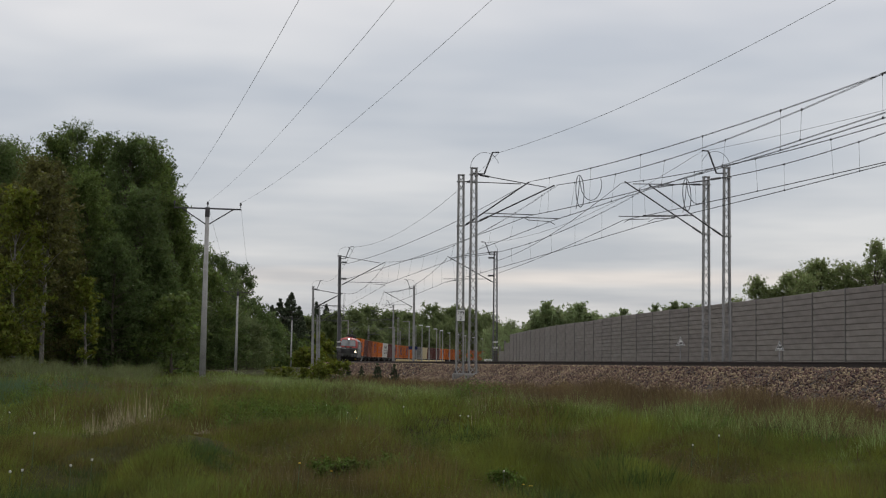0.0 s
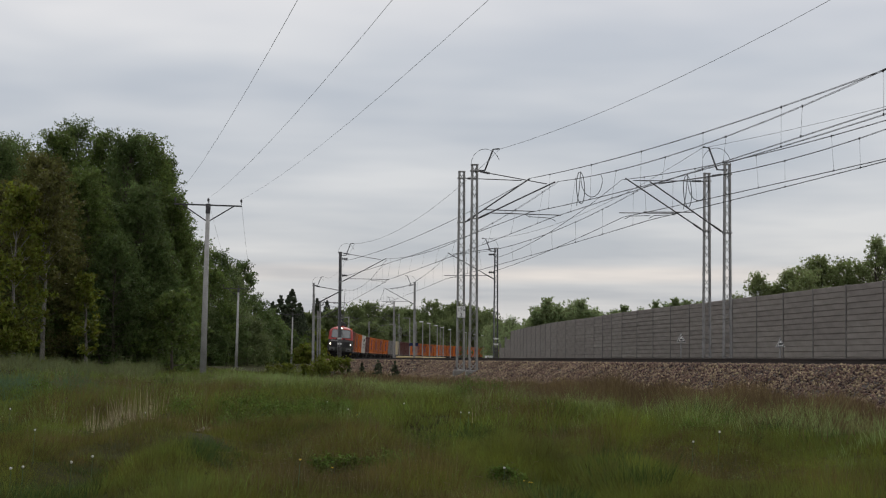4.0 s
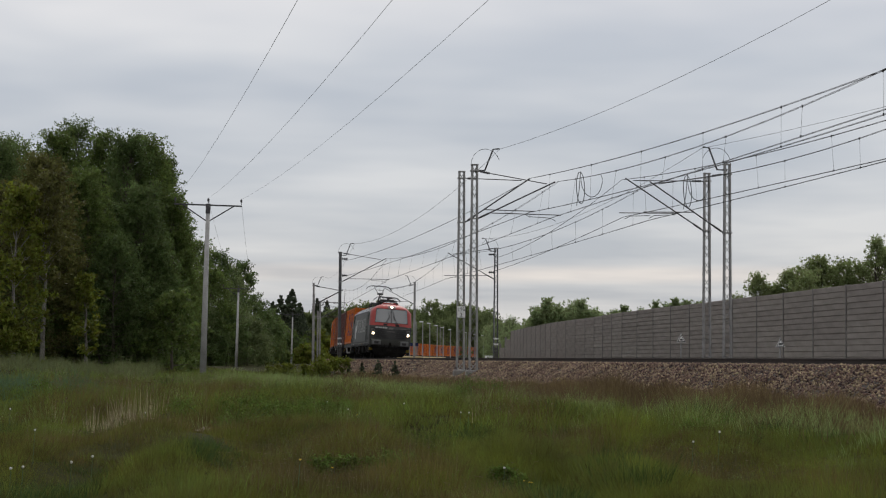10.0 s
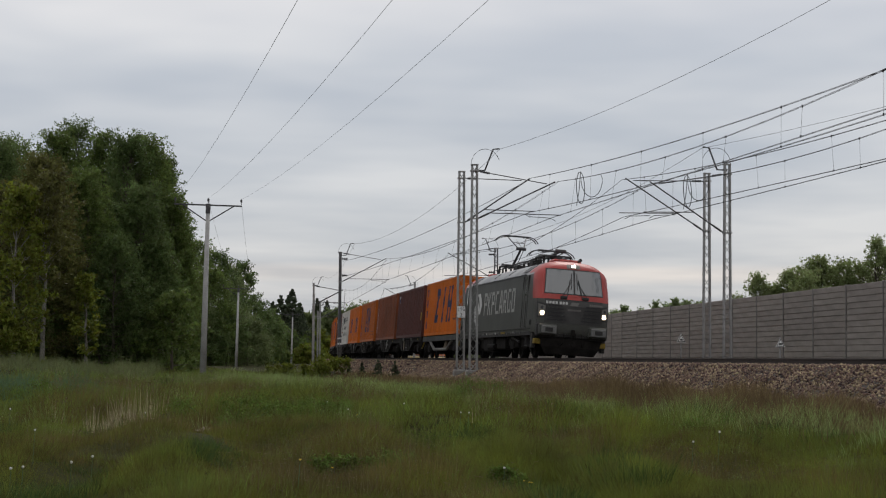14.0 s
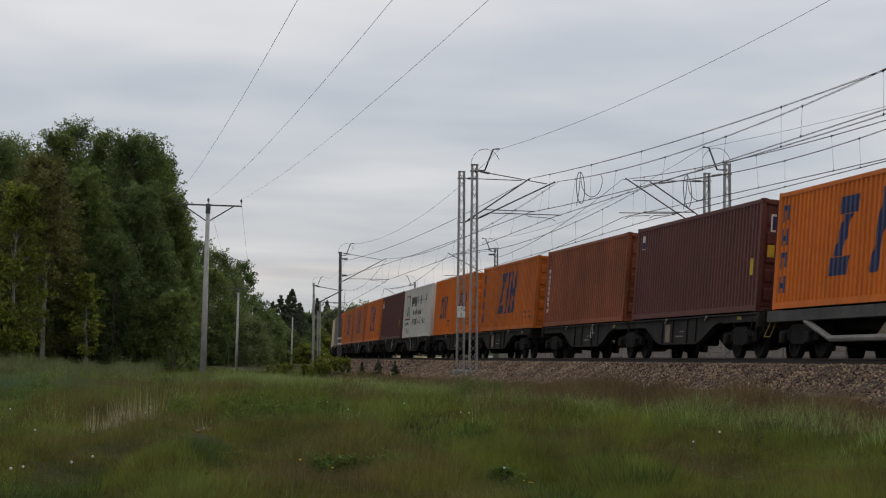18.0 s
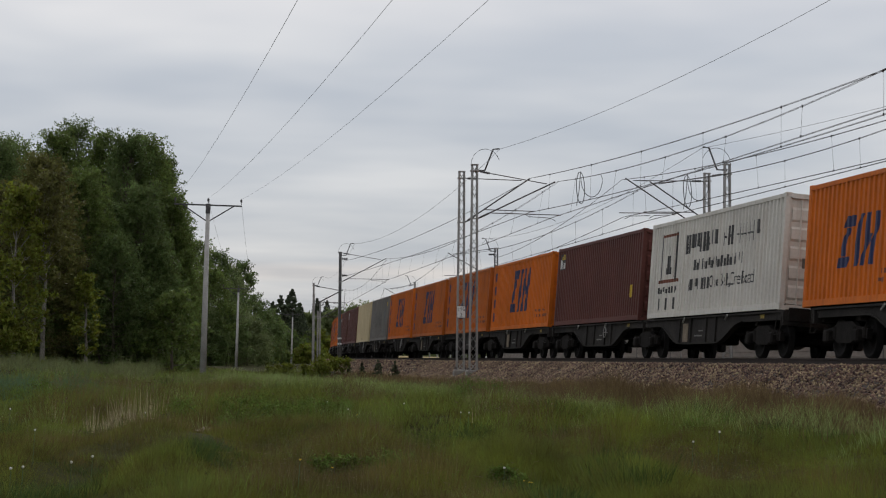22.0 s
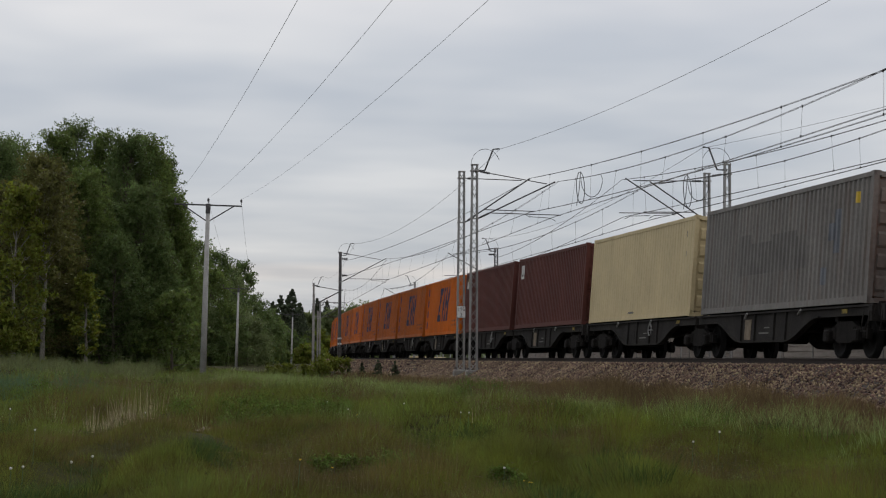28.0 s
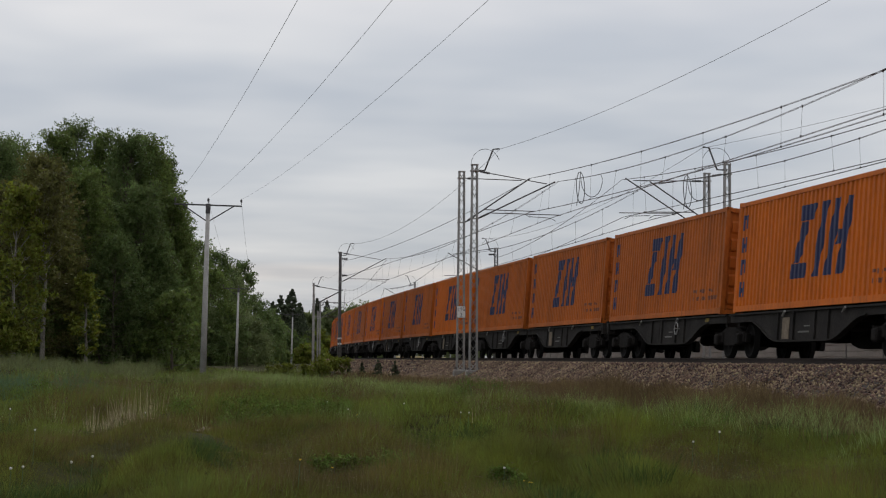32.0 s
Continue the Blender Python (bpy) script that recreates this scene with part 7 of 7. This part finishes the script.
def crest(x, y, r):
    """A broken line of tall bright grass where the meadow meets the brown belt."""
    lat = lateral(x, y) - belt_edge(y) + 0.5 + 0.4 * np.sin(y * 0.8) + r.normal(0, 0.35, len(x))
    return (np.abs(lat) < 0.75) & (np.sin(y * 1.9 + x) + np.sin(y * 0.63 + 1.0) + r.normal(0, 0.4, len(x)) > -0.2)


lay("crest_grass", "tall bright green grass blades along the edge of the brown belt", M_PALE_TUFT, [tufts(18000, 12, (24, 62), 61, 0.16, 0.34, 0.011, crest, 0.3)])
lay("pale_tufts", "pale green grass tufts on the crests of the meadow", M_PALE_TUFT, [tufts(7000, 16, (13.5, 30), 37, 0.14, 0.17, 0.006, mound), tufts(16000, 14, (30, 54), 35, 0.22, 0.32, 0.011, mound), tufts(44000, 11, (50, 92), 36, 0.3, 0.30, 0.020, mound)])
lay("rye_patch", "bluish-green stand of taller grass", M_WEED, [tufts(9000, 16, (40, 62), 16, 0.22, 0.42, 0.02, rye_patch)])
lay("ridge_grass", "tall pale green grass on the low ridge before the wood", M_GRASS_PALE, [blades(60000, (88, 100), 18, 0.50, 0.022, ridge)])
lay("dry_stalks", "pale dry grass stalks standing in tufts", M_GRASS_DRY, [tufts(13000, 5, (22, 46), 8, 0.16, 0.44, 0.0105, dry_patch, 0.10, 0.1)])

# ---------- small plants ----------


def make_dandelion(x, y, h, fluff):
    z = float(ground_z(x, y))
    d = thing("dandelion", pose(x, y, z), "white dandelion clock on a thin stalk in the grass" if fluff else "yellow dandelion flower in the grass", "flower", "dandelions")
    part("stalk", rod(bmesh.new(), (0, 0, -0.02), (0.02, 0, h), 0.004, 0.003, 5), M_WEED, d)
    bm = bmesh.new()
    bmesh.ops.create_icosphere(bm, subdivisions=2, radius=0.0135 if fluff else 0.013)
    for v in bm.verts:
        v.co *= random.uniform(0.85, 1.1)
        if not fluff:
            v.co.z *= 0.45
        v.co += Vector((0.02, 0, h + 0.015))
    part("seed_ball" if fluff else "petals", bm, M_FLUFF if fluff else M_PETAL, d)


for x, y in ((-3.51, 19.3), (-3.5, 18.15), (-4.0, 17.85), (-3.78, 17.35), (-4.72, 30.55), (-6.57, 29.25), (-4.46, 21.05), (-1.77, 35.8), (-2.19, 36.15), (-0.71, 34.6), (0.64, 20.45), (2.98, 23.1), (0.28, 31.75), (0.41, 31.55), (3.36, 23.55)):
    make_dandelion(x, y, 0.36, True)
for x, y in ((-1.14, 19.7), (-1.21, 16.2), (-1.43, 31.9), (0.80, 19.35), (0.83, 18.75), (0.84, 18.45)):
    make_dandelion(x, y, 0.30, False)


def make_weed(x, y, w, h, seed, material, label, leaves=500, size=0.05):
    """A low broad-leaved plant: stems and many leaves."""
    r = random.Random(seed)
    t = thing("shrub" if h > 0.7 else "weed_plant", pose(x, y, float(ground_z(x, y)) if lateral(x, y) < -5 else float(np.interp(lateral(x, y), [b[0] for b in BALLAST], [b[1] for b in BALLAST]))), label, "plant", "low plants")
    bm = bmesh.new()
    cs, rs = [], []
    for k in range(14):
        a, rr = r.uniform(0, 6.28), w / 2 * r.random() ** 0.6
        c = Vector((math.cos(a) * rr, math.sin(a) * rr, h * r.uniform(0.25, 0.85)))
        rod(bm, (c.x * 0.3, c.y * 0.3, -0.03), c, 0.008, 0.004, 4)
        cs.append(tuple(c))
        rs.append(0.12 * w + 0.12 * h)
    part("stems", bm, M_WEED, t)
    v, f = leaf_cloud(leaves, cs, rs, size, seed + 3, 0.8)
    lv = new("leaves", raw("leaves", v, f, material))
    lv.parent = t


for i, (x, y, w, h) in enumerate(((-3.59, 32.55, 1.5, 0.36), (-3.2, 31.0, 0.8, 0.3), (-2.07, 36.25, 1.1, 0.34), (-2.78, 35.05, 0.8, 0.28), (-1.25, 21.95, 0.5, 0.17), (-0.61, 22.15, 0.5, 0.16), (0.93, 51.85, 1.5, 0.5), (0.75, 21.5, 0.35, 0.20), (-5.6, 23.0, 0.6, 0.2), (-9.2, 44.0, 1.3, 0.34), (4.4, 32.05, 0.9, 0.3))):
    make_weed(x, y, w * 1.2, h * 1.45, 400 + i, M_WEED_DARK, "dark green leafy weed clump in the meadow", 3000, 0.018)
# bushes beside the line
for i, (x, y, w, h) in enumerate(((-6.25, 97.5, 1.3, 1.35), (-5.35, 98.5, 1.1, 1.2), (-7.0, 99.5, 1.1, 0.9), (-8.0, 103.0, 1.2, 0.9), (-9.2, 108.0, 1.4, 0.9))):
    make_weed(x, y, w, h, 430 + i, M_LEAF_C, "small yellow-green bush beside the embankment", 1500, 0.06)
for i, (y, lat, w, h) in enumerate(((100.0, -4.4, 0.95, 1.0), (93.0, -4.4, 0.8, 0.95), (108.0, -4.4, 0.7, 0.8), (116.0, -4.4, 0.7, 0.8))):
    x, yy, _ = line_at(s_of_y(y), lat)
    make_tree(x, yy, h, w, 450 + i, leaves=1100, material=M_LEAF_D, size=0.045, low=0.05, kind="conifer", label="small dark pine seedling at the foot of the ballast")

# ---------- line-side signs ----------


def make_triangle_sign(x, y, z, size=0.42):
    m = thing("triangle_sign", pose(x, y, 0.5, 0, 0, 6), "triangular white warning sign with a black border on a post", "sign", "triangular signs")
    zz = z - 0.5
    part("post", rod(bmesh.new(), (0, 0.03, -0.3), (0, 0.03, zz + size), 0.03, n=8), M_GALV, m)
    hw = size / 2
    tri = [(-hw, zz), (hw, zz), (0, zz + size * 0.92)]
    c = (0, zz + size * 0.31)

    def shrink(k):
        return [(c[0] + (a - c[0]) * k, c[1] + (b - c[1]) * k) for a, b in tri]
    part("plate", prism(bmesh.new(), tri, "y", -0.012, 0.0), M_SIGN, m, "white triangular plate")
    part("border", prism(bmesh.new(), shrink(0.86), "y", -0.018, -0.0125), M_BLACK, m)
    part("field", prism(bmesh.new(), shrink(0.66), "y", -0.022, -0.0185), M_SIGN, m)
    part("symbol", prism(bmesh.new(), [(-0.07, zz + 0.08), (0.07, zz + 0.08), (0.055, zz + 0.15), (-0.04, zz + 0.15)], "y", -0.026, -0.0225), M_BLACK, m, "small black symbol")


make_triangle_sign(10.5, 85.0, EYE_Z + 0.88)
make_triangle_sign(12.6, 72.0, EYE_Z + 0.60, 0.36)

# ---------- the halt in the distance ----------
M_LAMPHEAD = mat("white_lamp_head", (0.7, 0.7, 0.72), 0.5, vary=0.1, scale=3)
LAMPS = [(-3.4, 318), (-2.3, 330), (-1.1, 351), (0.0, 369), (1.5, 396), (3.4, 416), (5.2, 436), (7.6, 462), (10.1, 484), (14.0, 550), (18.4, 622)]
for x, y in LAMPS:
    lp = thing("platform_lamp", pose(x, y, 0.2, 0, 0, 0), "slim grey lamp post with a flat white head", "lamp post", "platform lamps")
    part("post", rod(bmesh.new(), (0, 0, 0), (0, 0, 7.3), 0.11, 0.07, 8), M_GALV, lp)
    part("lamp_head", boxed(-0.55, 0.12, -0.16, 0.16, 7.28, 7.42, 0.03), M_LAMPHEAD, lp)
plat = thing("platform", pose(-1.5, 355, 0.2, 0, 0, 84.5), "low station platform with a pale yellow edge", "platform", kind="structure")
part("slab", boxed(-42, 42, -2.0, 2.0, -0.3, 1.4, 0.03), M_CONCRETE, plat)
part("edge", boxed(-42, 42, 2.01, 2.09, 0.9, 1.7), M_PLATFORM, plat, "pale yellow platform edge")
part("ramp_face", boxed(-42.09, -42.01, -2.0, 2.0, 0.2, 1.55), M_PLATFORM, plat)
for x, y, w, h, zz, mm, lab in ((-4.6, 300, 1.4, 0.5, 3.2, "blue", "dark blue station name board on posts"), (10.5, 440, 1.9, 0.6, 1.6, "white", "white notice board on posts")):
    b = thing("station_board", pose(x, y, 0.2), lab, "sign", "station boards")
    for k in (-0.4, 0.4):
        part("post", rod(bmesh.new(), (k * w, 0, 0), (k * w, 0, zz + h), 0.04, n=6), M_GALV, b)
    part("board", boxed(-w / 2, w / 2, -0.06, -0.03, zz, zz + h), M_LOGO_BLUE if mm == "blue" else M_SIGN, b)
# far mast-like posts of the halt
for x, y, h in ((-16.2, 330, 8.2), (-19.2, 300, 7.6), (-6.0, 345, 8.5), (-9.5, 380, 8.0)):
    q = thing("signal_post", pose(x, y, 0.3), "slim grey post beside the distant line", "post", "distant posts")
    part("shaft", rod(bmesh.new(), (0, 0, 0), (0, 0, h), 0.12, 0.09, 8), M_GALV, q)
    part("arm", boxed(-1.2, 0.1, -0.05, 0.05, h - 0.12, h), M_GALV, q)
# bare sandy spots along the foot path
for i, (x, y, w) in enumerate(((-3.80, 31.0, 0.16), (-3.62, 29.4, 0.12), (-6.6, 46.5, 0.2), (-7.0, 49.0, 0.22), (-8.1, 57.5, 0.25), (-8.6, 60.0, 0.3), (-8.9, 62.0, 0.25))):
    bm = bmesh.new()
    ring = [bm.verts.new((math.cos(a) * w * random.uniform(0.7, 1.2), math.sin(a) * w * 5 * random.uniform(0.7, 1.2), 0)) for a in np.linspace(0, 6.283, 13)[:-1]]
    top = bm.verts.new((0, 0, 0.05))
    for k in range(12):
        bm.faces.new((ring[k], ring[(k + 1) % 12], top))
    ob = obj("bare_soil", bm, M_SAND)
    ob.matrix_world = pose(x, y, float(ground_z(x, y)) + 0.012)
    tagged(ob, "bare sandy spot of a foot path", "soil", kind="stuff")


def motions():
    for ob, behind in TRAIN:
        walk(ob, [(t, train_pose(front_at(t) + behind)) for t in range(0, 33)])


motions()
